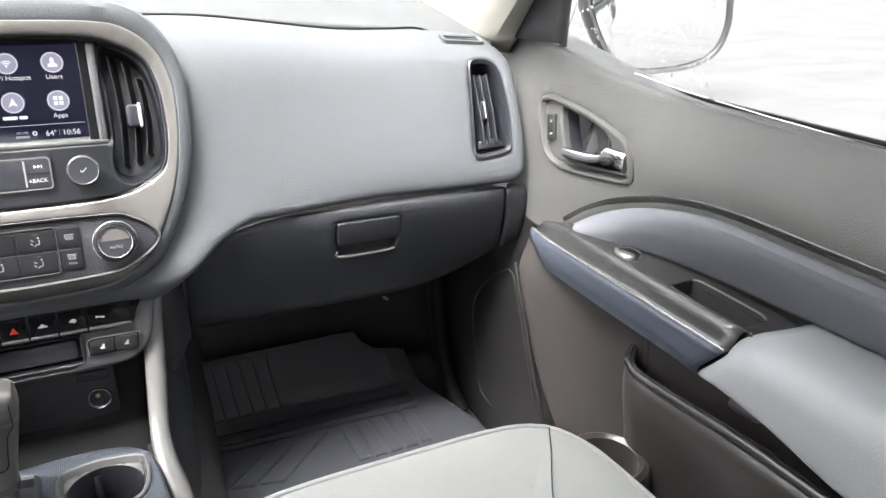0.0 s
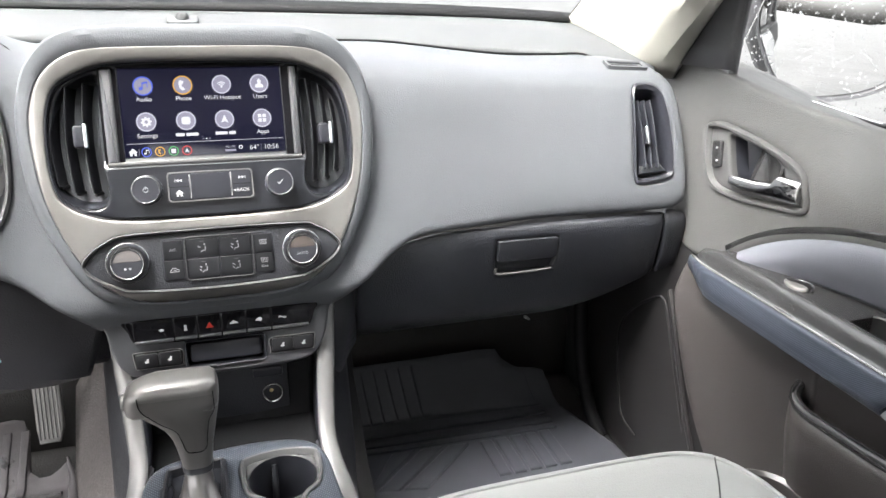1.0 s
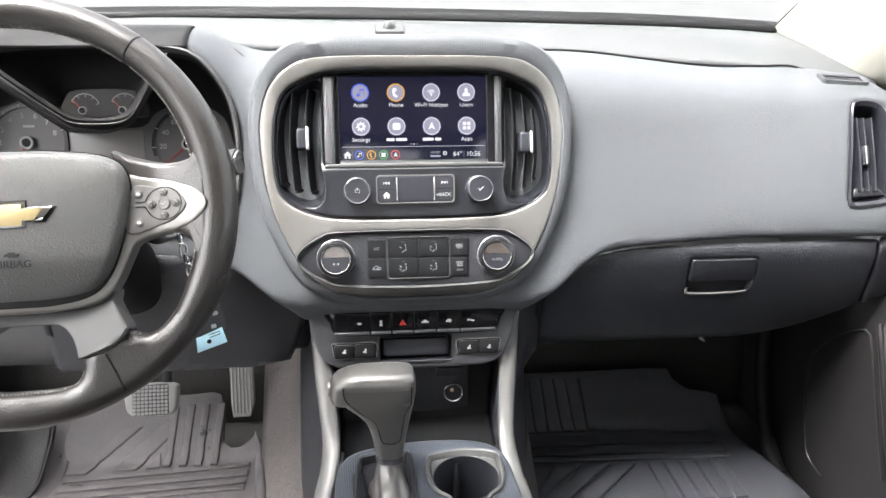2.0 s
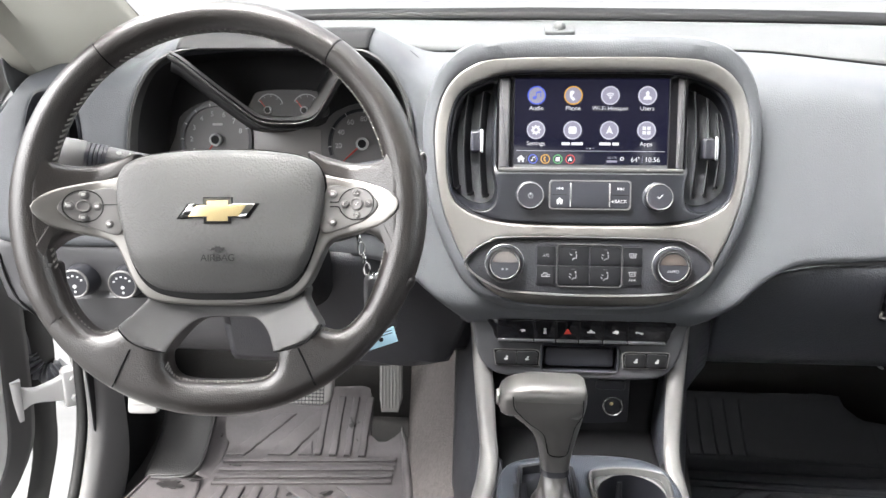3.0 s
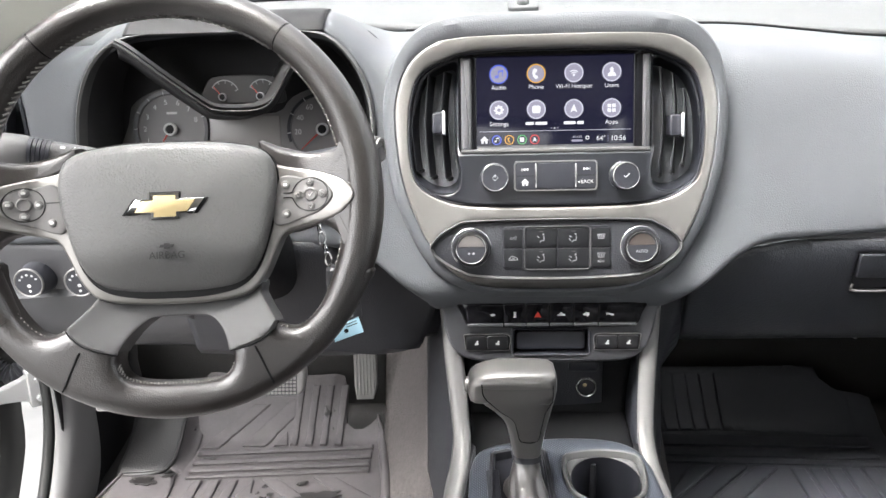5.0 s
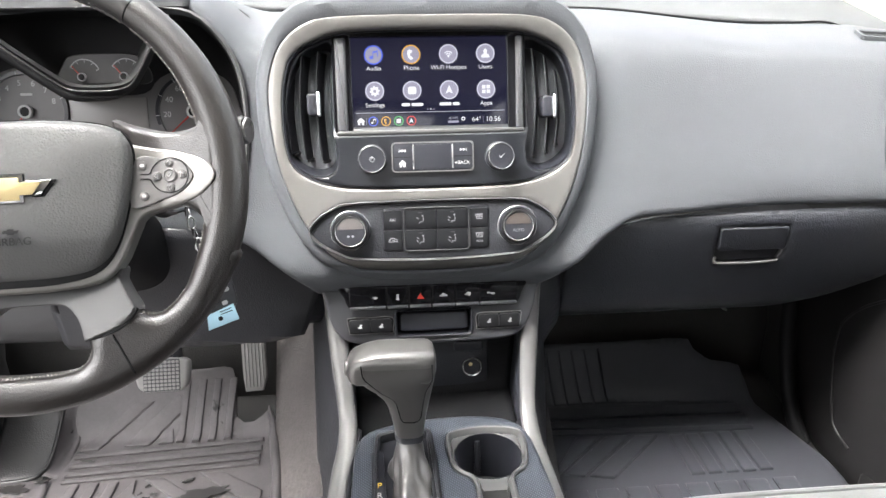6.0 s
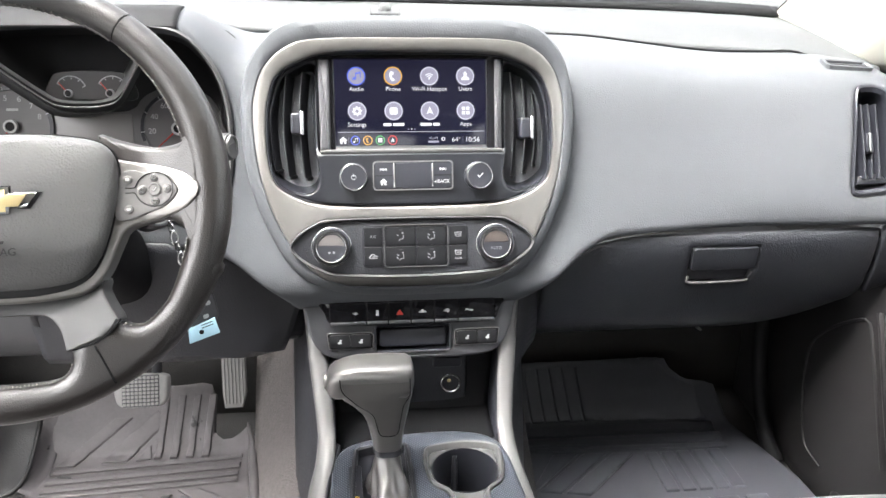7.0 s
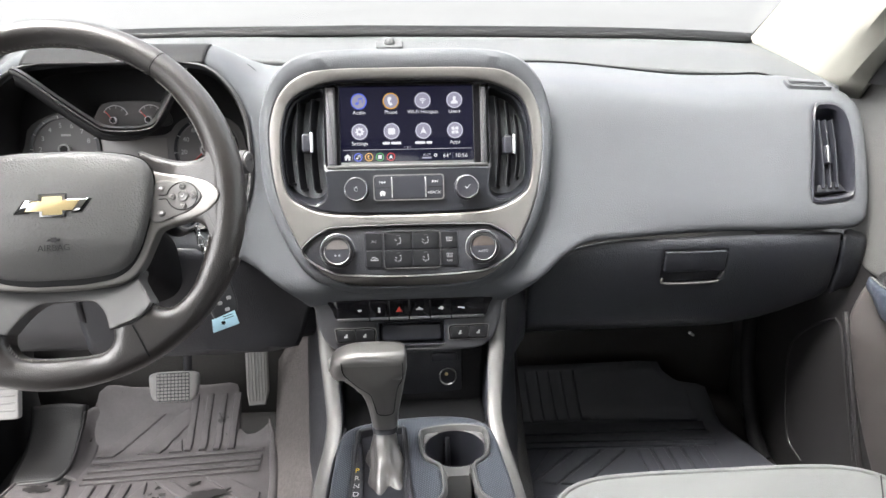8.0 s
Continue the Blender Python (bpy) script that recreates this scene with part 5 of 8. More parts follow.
for z, x0, x1, hy, y in ((0.962, -0.098, -0.0140, 0.0236, -0.138), (0.950, -0.099, -0.0142, 0.0236, -0.138), (0.942, -0.093, -0.0155, 0.0228, -0.138), (0.933, -0.082, -0.0175, 0.0215, -0.138), (0.922, -0.0725, -0.0195, 0.0205, -0.1375), (0.910, -0.0672, -0.0218, 0.0190, -0.137), (0.895, -0.0638, -0.0248, 0.017, -0.137), (0.882, -0.0615, -0.0265, 0.0155, -0.138), (0.872, -0.0598, -0.0278, 0.0148, -0.139)):
    a = np.linspace(0, 2 * math.pi, 28, endpoint=False)
    c, q = np.cos(a), np.sin(a)
    neck.append(np.stack([(x0 + x1) / 2 + (x1 - x0) / 2 * np.sign(c) * np.abs(c) ** 0.7, y + hy * np.sign(q) * np.abs(q) ** 0.7, np.full(28, z)], 1))
part("neck", rows_mesh(neck, True, (True, True)), SHIFTM, shift)
# the seam of the two shells, lying on the front of the knob and the neck
def lever_front(x, z):
    best = 0.0
    zs = [r[0][2] for r in neck]
    if zs[-1] <= z <= zs[0]:
        i = max(1, next(k for k, q in enumerate(zs) if q <= z))
        f = (zs[i - 1] - z) / (zs[i - 1] - zs[i])
        row = np.array(neck[i - 1]) * (1 - f) + np.array(neck[i]) * f
        best = min(best, float(np.interp(x, row[14:, 0], row[14:, 1])))
    for r in knob_rows:
        if abs(r[0][0] - x) < 0.011 and z > 0.950:
            low = r[(r[:, 1] < -0.138)]
            best = min(best, float(np.interp(z, np.sort(low[:, 2]), low[np.argsort(low[:, 2]), 1])))
    return best - 0.0002


seam = cr([(-0.0938, 0.974), (-0.0910, 0.958), (-0.0759, 0.9405), (-0.0600, 0.9270), (-0.0555, 0.910), (-0.0530, 0.8985), (-0.0473, 0.8945), (-0.0330, 0.8965), (-0.0295, 0.915), (-0.0260, 0.935), (-0.0195, 0.947), (-0.0190, 0.972)], 80)
part("shell_seam", tube([(x, lever_front(x, z), z) for x, z in seam], 0.0006, 6), DARK, shift)
grid = []
for t in np.linspace(0, 1, 16):
    z = 0.8955 + (0.9690 - 0.8955) * t
    lx = float(np.interp(z, [0.8955, 0.899, 0.910, 0.927, 0.9405, 0.958, 0.972], [-0.0475, -0.0522, -0.0547, -0.0592, -0.0750, -0.0900, -0.0925]))
    rx = float(np.interp(z, [0.8955, 0.8975, 0.915, 0.935, 0.947, 0.972], [-0.0340, -0.0325, -0.0300, -0.0266, -0.0202, -0.0198]))
    grid.append([(lx + (rx - lx) * k / 14, lever_front(lx + (rx - lx) * k / 14, z) - 0.0004, z) for k in range(15)])
part("front_inlay", rows_mesh([np.array(r) for r in grid]), INLAYM, shift, "dark satin front inlay of the lever", sharp=80)
part("release_button", moved(frame_at((-0.1085, -0.138, 0.960), (0, -1, 0), (0, 0, 1)), slab(disc(0.0095, 24, ry=0.0085), -0.004, 0.0035, 0.002)), GUNMETAL, shift, "round release button")
part("collar", loft([[(x + 0, y, z) for x, y, z in neck[-1]], [((x + 0.044) * 1.05 - 0.044, (y + 0.139) * 1.05 - 0.139, z - 0.003) for x, y, z in neck[-1]], [((x + 0.044) * 1.02 - 0.044, (y + 0.139) * 1.02 - 0.141, z - 0.006) for x, y, z in neck[-1]]], 28, 1, True), SATIN, shift)
rows = []
rng = random.Random(4)
for k, t in enumerate(np.linspace(0, 1, 14)):
    z, w, d, y = 0.868 - 0.044 * t, 0.0135 + 0.010 * t ** 1.5, 0.0135 + 0.033 * t ** 1.6, -0.141 - 0.028 * t ** 1.3
    a = np.linspace(0, 2 * math.pi, 36, endpoint=False)
    f = 1 + 0.16 * t * np.sin(4 * a + 4.0 * t) + 0.12 * t * np.sin(7 * a - 6 * t + 1)
    rows.append(np.stack([-0.0445 + w * f * np.cos(a), y + d * f * np.sin(a), np.full(36, z)], 1))
part("boot", rows_mesh(rows, True, (False, True)), material("grey_boot_vinyl", (0.060, 0.056, 0.055), 0.30, grain=0.12, mottle=0.06, mottle_size=0.02, spec=0.8), shift, "wrinkled glossy vinyl boot", sharp=80)

# ---- steering wheel ----
YAW, RAKE = radians(4), radians(23.6)
WC = Vector((-0.3723, -0.1963, 1.1954))
nrm = Vector((math.sin(YAW) * math.cos(RAKE), -math.cos(YAW) * math.cos(RAKE), math.sin(RAKE)))
WM = frame_at(WC, (math.cos(YAW), math.sin(YAW), 0), nrm.cross(Vector((math.cos(YAW), math.sin(YAW), 0))))
wheel = thing("steering_wheel", "black leather steering wheel with silver spokes and gold emblem", "steering wheel", tuple(WC))


def rim_at(a, b, grow=1.0):
    """A place on the rim: a round the wheel, b round its section."""
    side = abs(math.cos(a)) ** 6
    thick = 0.0142 + 0.0035 * side + (0.0015 if math.sin(a) < -0.6 else 0)
    r = 0.193 - thick
    return ((r + thick * grow * math.cos(b)) * math.cos(a), (r + thick * grow * math.cos(b)) * math.sin(a), 0.004 + (0.0165 + 0.002 * side) * grow * math.sin(b))


def arc_of_rim(a0, a1, n, grow=1.0, m=20):
    """A length of rim; its ends by the foot of the wheel thin out."""
    return moved(WM, rows_mesh([np.array([rim_at(radians(a), b, grow * (1 - 0.12 * float(np.clip((a - 207) / 9, 0, 1) + np.clip((-27 - a) / 9, 0, 1)))) for b in np.linspace(0, 2 * math.pi, m, endpoint=False)]) for a in np.linspace(a0, a1, n)], True, (True, True)))


for a0, a1 in ((-36, 53.0), (53.0, 127.0), (127.0, 216.0)):
    part("rim", arc_of_rim(a0 + 0.25, a1 - 0.25, 40), LEATHER, wheel)
for a in (53, 127):
    part("rim_seam", arc_of_rim(a - 0.35, a + 0.35, 3, 0.965), DARK, wheel)
# the leather at the foot of the wheel: both lower arms and the piece under the opening
arc_b = [(0.1925 * math.cos(radians(a)), 0.1925 * math.sin(radians(a))) for a in np.arange(200, 341, 5)]
inner_r = [(0.1540, -0.0480), (0.1490, -0.0660), (0.1395, -0.0870), (0.1270, -0.1045), (0.1150, -0.1140), (0.1050, -0.1155), (0.0965, -0.1130), (0.0905, -0.1100)]
open_d = [(0.0800, -0.1045), (0.0600, -0.1085), (0.0475, -0.1200), (0.0500, -0.1320), (0.0505, -0.1430), (0.0470, -0.1515), (0.0395, -0.1572), (0.0235, -0.1600), (0.0, -0.1606)]
OFF = 0.0045  # the hub sits deeper than the rim, so its lower arms lie off the rim's centre as they come forward
foot_r = inner_r + [(x + OFF, y) for x, y in open_d]
foot_l = [(-x, y) for x, y in inner_r] + [(OFF - x, y) for x, y in open_d[:-1]]
foot_o = cr(np.array(arc_b + foot_r + foot_l[::-1]), 190, True)
part("rim_foot", moved(WM, field(foot_o, [], lambda p, k: [(x, y, 0.0180 - 0.95 * q - 0.9 * max(0.0, 0.1425 - math.hypot(x - OFF, y))) for (x, y), q in zip(p, k)], 0.0045, 0.0120, 0.030)), LEATHER, wheel, "worn leather foot of the rim", sharp=75)
for s in (1, -1):
    part("leather_seam", moved(WM, tube(cr([(s * 0.0740, -0.1262, 0.0060), (s * 0.0765, -0.1310, 0.0182), (s * 0.0800, -0.1380, 0.0184), (s * 0.0855, -0.1500, 0.0184), (s * 0.0900, -0.1600, 0.0184), (s * 0.0918, -0.1630, 0.0182)], 24), 0.0009, 6)), DARK, wheel)
# fine pale stitches along the inner edge of the rim and of the foot
st = []


def stitch(inner, outer):
    for i in range(0, min(len(inner), len(outer)) - 1):
        st.append(moved(WM, tube([Vector(inner[i]), Vector(outer[i]).lerp(Vector(outer[i + 1]), 0.7)], 0.0011, 5)))


for a0, a1 in ((-23, -9), (9, 51.5), (54.5, 125.5), (128.5, 171), (189, 203)):
    an = np.arange(a0, a1, 2.0)
    stitch([rim_at(radians(a), radians(187), 1.01) for a in an], [rim_at(radians(a), radians(167), 1.01) for a in an])
for s in (1, -1):
    ed = cr([(s * x, y) for x, y in inner_r[1:]], 20)
    stitch([(x, y, 0.0045) for x, y in ed], [(x * 1.022, y - 0.0026, 0.0102) for x, y in ed])
ed = cr([(OFF - x, y) for x, y in open_d[4:]] + [(OFF + x, y) for x, y in open_d[4:-1][::-1]], 38)
stitch([(x, y, 0.0060) for x, y in ed], [(OFF + (x - OFF) * 1.03, y - 0.0024, 0.0112) for x, y in ed])
tagged(part("stitching", merge(*st), THREAD, wheel, "pale stitches"), kind="stuff")


def dome(o, h0, h1, edge, bulge):
    """A cushion-like cover: rounded edge and a slow rise to the middle."""
    o = np.asarray(o)
    c = o.mean(0)
    rows = [at(o, h0)]
    for i in range(5):
        a = math.pi / 2 * i / 4
        rows.append(at(inset(o, edge * (1 - math.cos(a))), h1 - edge + edge * math.sin(a)))
    last = inset(o, edge)
    for f in (0.92, 0.8, 0.6, 0.4, 0.2, 0.03):
        rows.append(at(c + (last - c) * f, h1 + bulge * (1 - f * f)))
    return rows_mesh(rows, True, (True, True))


HM = on(WM, 0.001, 0, -0.008)  # the hub, set deeper than the rim


def rise(x):
    """The side spokes come forward to meet the rim."""
    return 0.024 * float(np.clip((abs(x) - 0.115) / 0.052, 0, 1)) ** 1.4


def raised(vf):
    return [(p[0], p[1], p[2] + rise(p[0])) for p in vf[0]], vf[1]


def spot(u, v, w=0.0, turn=0.0):
    return Matrix.Translation((u, v, w)) @ pose(0, 0, 0, 0, 0, turn)


def folded(vf):
    """The lower edge of the cover turns back below a soft crease."""
    return [(x, y, z - 0.26 * max(0.0, -0.046 - y) * (1 if z > 0.0 else 0)) for x, y, z in vf[0]], vf[1]


air_o = cr(sym([(0, 0.0530), (0.044, 0.0515), (0.080, 0.0450), (0.0940, 0.0320), (0.0965, 0.0095), (0.0888, -0.029), (0.0765, -0.061), (0.0595, -0.0775), (0.031, -0.0840), (0, -0.085)]), 100, True)
cover = part("airbag_cover", moved(HM, folded(dome(air_o, -0.004, 0.020, 0.010, 0.006))), AIRBAG, wheel, "grained dark grey airbag cover")
part("cover_groove", moved(HM, slab(inset(air_o, -0.0014), -0.010, 0.0095, 0.001)), DARK, wheel)
sil_o = cr(sym([(0, 0.030), (0.08, 0.032), (0.105, 0.0280), (0.133, 0.0225), (0.156, 0.0133), (0.1670, -0.001), (0.1545, -0.0166), (0.1335, -0.0235), (0.103, -0.0315), (0.0945, -0.044), (0.081, -0.0715), (0.0640, -0.0862), (0.0317, -0.0910), (0, -0.0917)]), 140, True)
part("spoke_bezel", moved(HM, field(sil_o, [], lambda p, k: [(x, y, 0.0080 + rise(x) - q) for (x, y), q in zip(p, k)], 0.008, 0.0030, 0.022)), SILVER, wheel, "satin silver spoke bezel")
low_o = cr(sym([(0, -0.070), (0.068, -0.072), (0.0740, -0.085), (0.0820, -0.097), (0.0912, -0.1085), (0.0905, -0.1120), (0.0800, -0.1228), (0.0660, -0.1292), (0.0490, -0.1328), (0.0470, -0.1285), (0.0395, -0.1155), (0.030, -0.1065), (0.022, -0.1035), (0, -0.1030)]), 130, True)
part("lower_spokes", moved(on(WM, OFF, 0), field(low_o, [], lambda p, k: [(x, y, -0.010 + 0.0296 * float(np.clip((math.hypot(x, y) - 0.098) / 0.044, 0, 1)) ** 1.3 - q) for (x, y), q in zip(p, k)], 0.005, 0.0024, 0.030)), SPOKE, wheel, "dark grey lower spokes")
for s in (1, -1):
    pod_o = cr([(s * x, y) for x, y in [(0.1470, 0.0), (0.1370, 0.0128), (0.1225, 0.0160), (0.0985, 0.0165), (0.0930, -0.0235), (0.1225, -0.0180), (0.1375, -0.0118)]], 60, True)
    pod = part("switch_pod", moved(HM, field(pod_o, [], lambda p, k: [(x, y, 0.0098 + rise(x) - q) for (x, y), q in zip(p, k)], 0.006, 0.0012, 0.006)), PODM, wheel, "smooth grey switch pod")
    c = (s * 0.1265, 0.0015)
    if s > 0:
        loop = [(-0.0250, 0.0022), (-0.0175, 0.0022), (-0.0155, 0.0052)] + [(0.0165 * math.cos(radians(a)), 0.0148 * math.sin(radians(a))) for a in range(150, -151, -12)] + [(-0.0155, -0.0052), (-0.0175, -0.0022), (-0.0250, -0.0022)]
    else:
        loop = [(0.0165 * math.cos(radians(a)), 0.0148 * math.sin(radians(a))) for a in range(0, 360, 12)]
    part("ring_groove", moved(HM, raised(tube(cr([(c[0] + x, c[1] + y, 0.0099) for x, y in loop], 70, s < 0), 0.0005, 6, closed=s < 0))), DARK, pod, "fine dark groove")
    hub_key = part("centre_key", moved(HM, raised(moved(spot(c[0], c[1], 0.0098), lathe([(0.0062, -0.001), (0.0060, 0.0012), (0.0050, 0.0018), (0.0044, 0.0012), (0.0020, 0.0010)], 28)))), PODM, pod)
    if s > 0:
        part("check_mark", moved(HM, raised(tube([Vector((c[0] + x, c[1] + y, 0.0114)) for x, y in ((-0.0020, 0.0002), (-0.0006, -0.0014), (0.0022, 0.0018))], 0.0004, 5))), DIALW, hub_key)
    for a in (0, 90, 180, 270):
        q = (c[0] + 0.0112 * math.cos(radians(a)), c[1] + 0.0106 * math.sin(radians(a)))
        key = part("round_key", moved(HM, raised(moved(spot(q[0], q[1], 0.0098), lathe([(0.0041, -0.001), (0.0038, 0.0008), (0.0030, 0.0014), (0.0010, 0.0016)], 20)))), PODM, pod)
        if s > 0:
            part("arrow_mark", moved(HM, raised(moved(spot(q[0], q[1], 0.0117, a - 90), tube([Vector(p) for p in ((-0.0022, -0.0012, 0), (0.0022, -0.0012, 0), (0, 0.0020, 0))], 0.0004, 5, closed=True)))), DIALW, key)
        else:
            part("key_mark", moved(HM, raised(moved(spot(q[0], q[1], 0.0113), slab(rrect(0.0036, 0.0024, 0.0010, 3), 0, 0.0004, 0.0001, 1)))), DIALW, key)
    for y in ((0.0110, -0.0150) if s > 0 else (-0.0150,)):
        key = part("small_key", moved(HM, raised(moved(spot(s * 0.1040, y, 0.0098), lathe([(0.0040, -0.001), (0.0037, 0.0008), (0.0029, 0.0014), (0.0010, 0.0016)], 20)))), PODM, pod)
        part("key_mark", moved(HM, raised(moved(spot(s * 0.1040, y, 0.0113), slab(rrect(0.0036, 0.0024, 0.0009, 2), 0, 0.0003, 0.0001, 1)))), DIALW, key)
    if s < 0:
        part("pod_line", moved(HM, raised(moved(spot(s * 0.1030, 0.0030, 0.0099), slab(rrect(0.0130, 0.0008, 0.0003, 1), 0, 0.0003, 0.0001, 1)))), DARK, pod)
    wing = cr([(s * x, y) for x, y in [(0.166, 0.060), (0.162, 0.0520), (0.1545, 0.0430), (0.130, 0.0400), (0.100, 0.0470), (0.080, 0.0530), (0.090, 0.028), (0.120, 0.018), (0.150, 0.0), (0.128, -0.020), (0.143, -0.0275), (0.156, -0.0400), (0.163, -0.054), (0.166, -0.058), (0.1685, -0.02), (0.1685, 0.03)]], 80, True)
    part("leather_wing", moved(on(WM, 0, 0, -0.0085), raised(dome(wing, -0.012, 0.0060, 0.007, 0.001))), LEATHER, wheel, "leather thumb rest")
    part("spoke_joint", moved(on(WM, OFF, 0), tube(cr([(s * 0.0918, -0.1095, 0.0140), (s * 0.0908, -0.1125, 0.0175), (s * 0.0802, -0.1232, 0.0180), (s * 0.0660, -0.1296, 0.0180), (s * 0.0490, -0.1332, 0.0140)], 24), 0.0009, 6)), DARK, wheel)
emb = np.array([(-0.0345, -0.0075), (-0.0255, 0.0052), (-0.0125, 0.0052), (-0.0125, 0.0105), (0.0125, 0.0105), (0.0125, 0.0052), (0.0345, 0.0052), (0.0255, -0.0075), (0.0125, -0.0075), (0.0125, -0.0128), (-0.0125, -0.0128), (-0.0125, -0.0075)])
badge = part("badge_base", moved(on(HM, 0.002, -0.004, 0.0248), slab(emb, 0, 0.0022, 0.0008, 2)), CHROME, wheel, "chrome-edged gold badge")
part("badge_gold", moved(on(HM, 0.002, -0.004, 0.0268), slab(emb * np.array([0.76, 0.80]) - np.array([0, 0.0003]), 0, 0.0010, 0.0005, 2)), GOLD, badge, "gold centre")
part("badge_recess", moved(on(HM, 0.002, -0.004, 0.0236), slab(emb * 1.10, 0, 0.0020, 0.0005, 2)), DARK, cover)
text("AIRBAG", 0.0090, on(HM, 0.002, -0.0480, 0.0256), BLACK, cover, "lettering", 0.0003)
part("small_crest", moved(on(HM, 0.002, -0.0395, 0.0252), slab(emb * 0.20, 0.0004, 0.0010, 0.0002, 1)), BLACK, cover)
part("hub_back", moved(WM, rows_mesh([at(disc(0.080, 40, 0, -0.025, 0.060), -0.008), at(disc(0.070, 40, 0, -0.025, 0.052), -0.03), at(disc(0.058, 40, 0, -0.025, 0.045), -0.055), at(disc(0.050, 40, 0, -0.03, 0.04), -0.075)], True, (True, True))), DARK, wheel)

# ---- steering column, stalks, key ----
col = thing("steering_column", "dark column shroud behind the wheel", "steering column", (-0.372, -0.05, 1.10))
rows = []
for d, w, h, dz in ((0.05, 0.050, 0.040, -0.020), (0.09, 0.060, 0.046, -0.030), (0.15, 0.064, 0.048, -0.040), (0.26, 0.064, 0.048, -0.060)):
    a = np.linspace(0, 2 * math.pi, 32, endpoint=False)
    c, q = np.cos(a), np.sin(a)
    rows.append(put(WM, np.stack([w * np.sign(c) * np.abs(c) ** 0.6, dz + h * np.sign(q) * np.abs(q) ** 0.6, np.full(32, -d)], 1)))
part("shroud", rows_mesh(rows, True, (True, True)), DARK, col)
part("ignition_lock", moved(frame_at((-0.285, -0.062, 1.132), (0.75, 0.6, 0), (-0.2, 0.35, 0.9)), lathe([(0.017, -0.03), (0.017, 0.004), (0.0155, 0.007), (0.011, 0.007), (0.010, 0.004)], 28)), SATIN, col, "round ignition lock")
part("lock_ring", moved(frame_at((-0.285, -0.062, 1.132), (0.75, 0.6, 0), (-0.2, 0.35, 0.9)), ring(disc(0.0135, 28), disc(0.0115, 28), [(0, 0.006), (0, 0.0078), (1, 0.0078), (1, 0.006)])), GUNMETAL, col)
stalk = thing("turn_signal_stalk", "dark grey stalk with a light end knob and printed symbols", "stalk", (-0.45, -0.10, 1.20))
p0, p1 = Vector((-0.445, -0.078, 1.194)), Vector((-0.578, -0.114, 1.2275))
ax = (p1 - p0).normalized()
part("arm", tube([p0, p0 + ax * 0.05, p0 + ax * 0.095], [0.011, 0.0125, 0.0140], 20), AIRBAG, stalk)
for k in range(5):
    part("grip_ring", tube([p0 + ax * (0.090 + 0.0042 * k - 0.0017), p0 + ax * (0.090 + 0.0042 * k + 0.0017)], 0.0148, 24), SATIN, stalk)
part("end_knob", tube([p0 + ax * 0.108, p0 + ax * 0.112, p0 + ax * 0.130, p0 + ax * 0.136, p0 + ax * 0.139], [0.0135, 0.0160, 0.0160, 0.0148, 0.011], 24), ODOOR, stalk, "grey twist knob")
sm = frame_at(p0 + ax * 0.075 + Vector((0, -0.0085, 0.0082)), -ax, Vector((0, 0.65, 0.75)))
for u, v, w_, h_ in ((-0.012, 0.002, 0.006, 0.003), (0.002, 0.003, 0.005, 0.003), (0.013, 0.003, 0.0015, 0.005), (0.017, 0.003, 0.0015, 0.005)):
    part("mark", moved(on(sm, u, v, 0.0015), slab(rrect(w_, h_, 0.0005, 2), 0, 0.0006, 0.0002, 1)), PRINT, stalk)
wip = thing("wiper_stalk", "dark stalk ending in a round grey knob", "stalk", (-0.25, -0.08, 1.19))
q0, q1 = Vector((-0.31, -0.06, 1.185)), Vector((-0.196, -0.092, 1.211))
bx = (q1 - q0).normalized()
part("arm", tube([q0, q0 + bx * 0.06, q1 - bx * 0.018], [0.010, 0.0105, 0.0115], 18), SATIN, wip)
part("end_knob", tube([q1 - bx * 0.018, q1 - bx * 0.012, q1, q1 + bx * 0.003], [0.0125, 0.0138, 0.0138, 0.0125], 24), SPOKE, wip, "round grey end knob")
part("end_disc", moved(frame_at(q1 + bx * 0.003, Vector((0, 0, 1)).cross(bx), (0, 0, 1)), rows_mesh([at(disc(0.0118, 28), -0.001), at(disc(0.0112, 28), 0.001), at(disc(0.0092, 28), 0.0012), at(disc(0.0088, 28), -0.0004)], True, (False, True))), GUNMETAL, wip)
key = thing("car_key", "key fob and pale blue tag hanging from the ignition", "key", (-0.25, -0.09, 1.0))
KM = frame_at((-0.247, -0.088, 1.045), (1, 0.5, 0.12), (0.18, 0.1, 1))
fob = part("fob", moved(KM, slab(cr([(-0.011, 0.030), (0.0, 0.036), (0.012, 0.030), (0.017, -0.028), (0.0, -0.036), (-0.016, -0.030)], 40, True), -0.006, 0.006, 0.003)), GREYP, key, "dark grey key fob")
for u, v in ((-0.004, -0.014), (0.008, -0.010), (0.003, -0.025)):
    part("fob_mark", moved(on(KM, u, v, 0.006), slab(rrect(0.006, 0.005, 0.0015, 2), 0, 0.0005, 0.0002, 1)), PRINT, fob)
part("fob_tip", moved(on(KM, 0.004, 0.034, 0), slab(disc(0.006, 16), -0.004, 0.004, 0.001)), CHROME, fob)
TM = frame_at((-0.243, -0.096, 1.006), (1, 0.35, 0.22), (-0.2, 0.25, 1))
tag = part("tag", moved(TM, slab(np.array([(-0.018, -0.009), (0.016, -0.009), (0.016, 0.009), (-0.014, 0.007)]), -0.002, 0.002, 0.0006, 2)), TAGB, key, "pale blue paper tag")
part("tag_hole", moved(on(TM, -0.002, -0.001, 0.002), slab(disc(0.0026, 14), 0, 0.0003, 0.0001, 1)), DARK, tag)
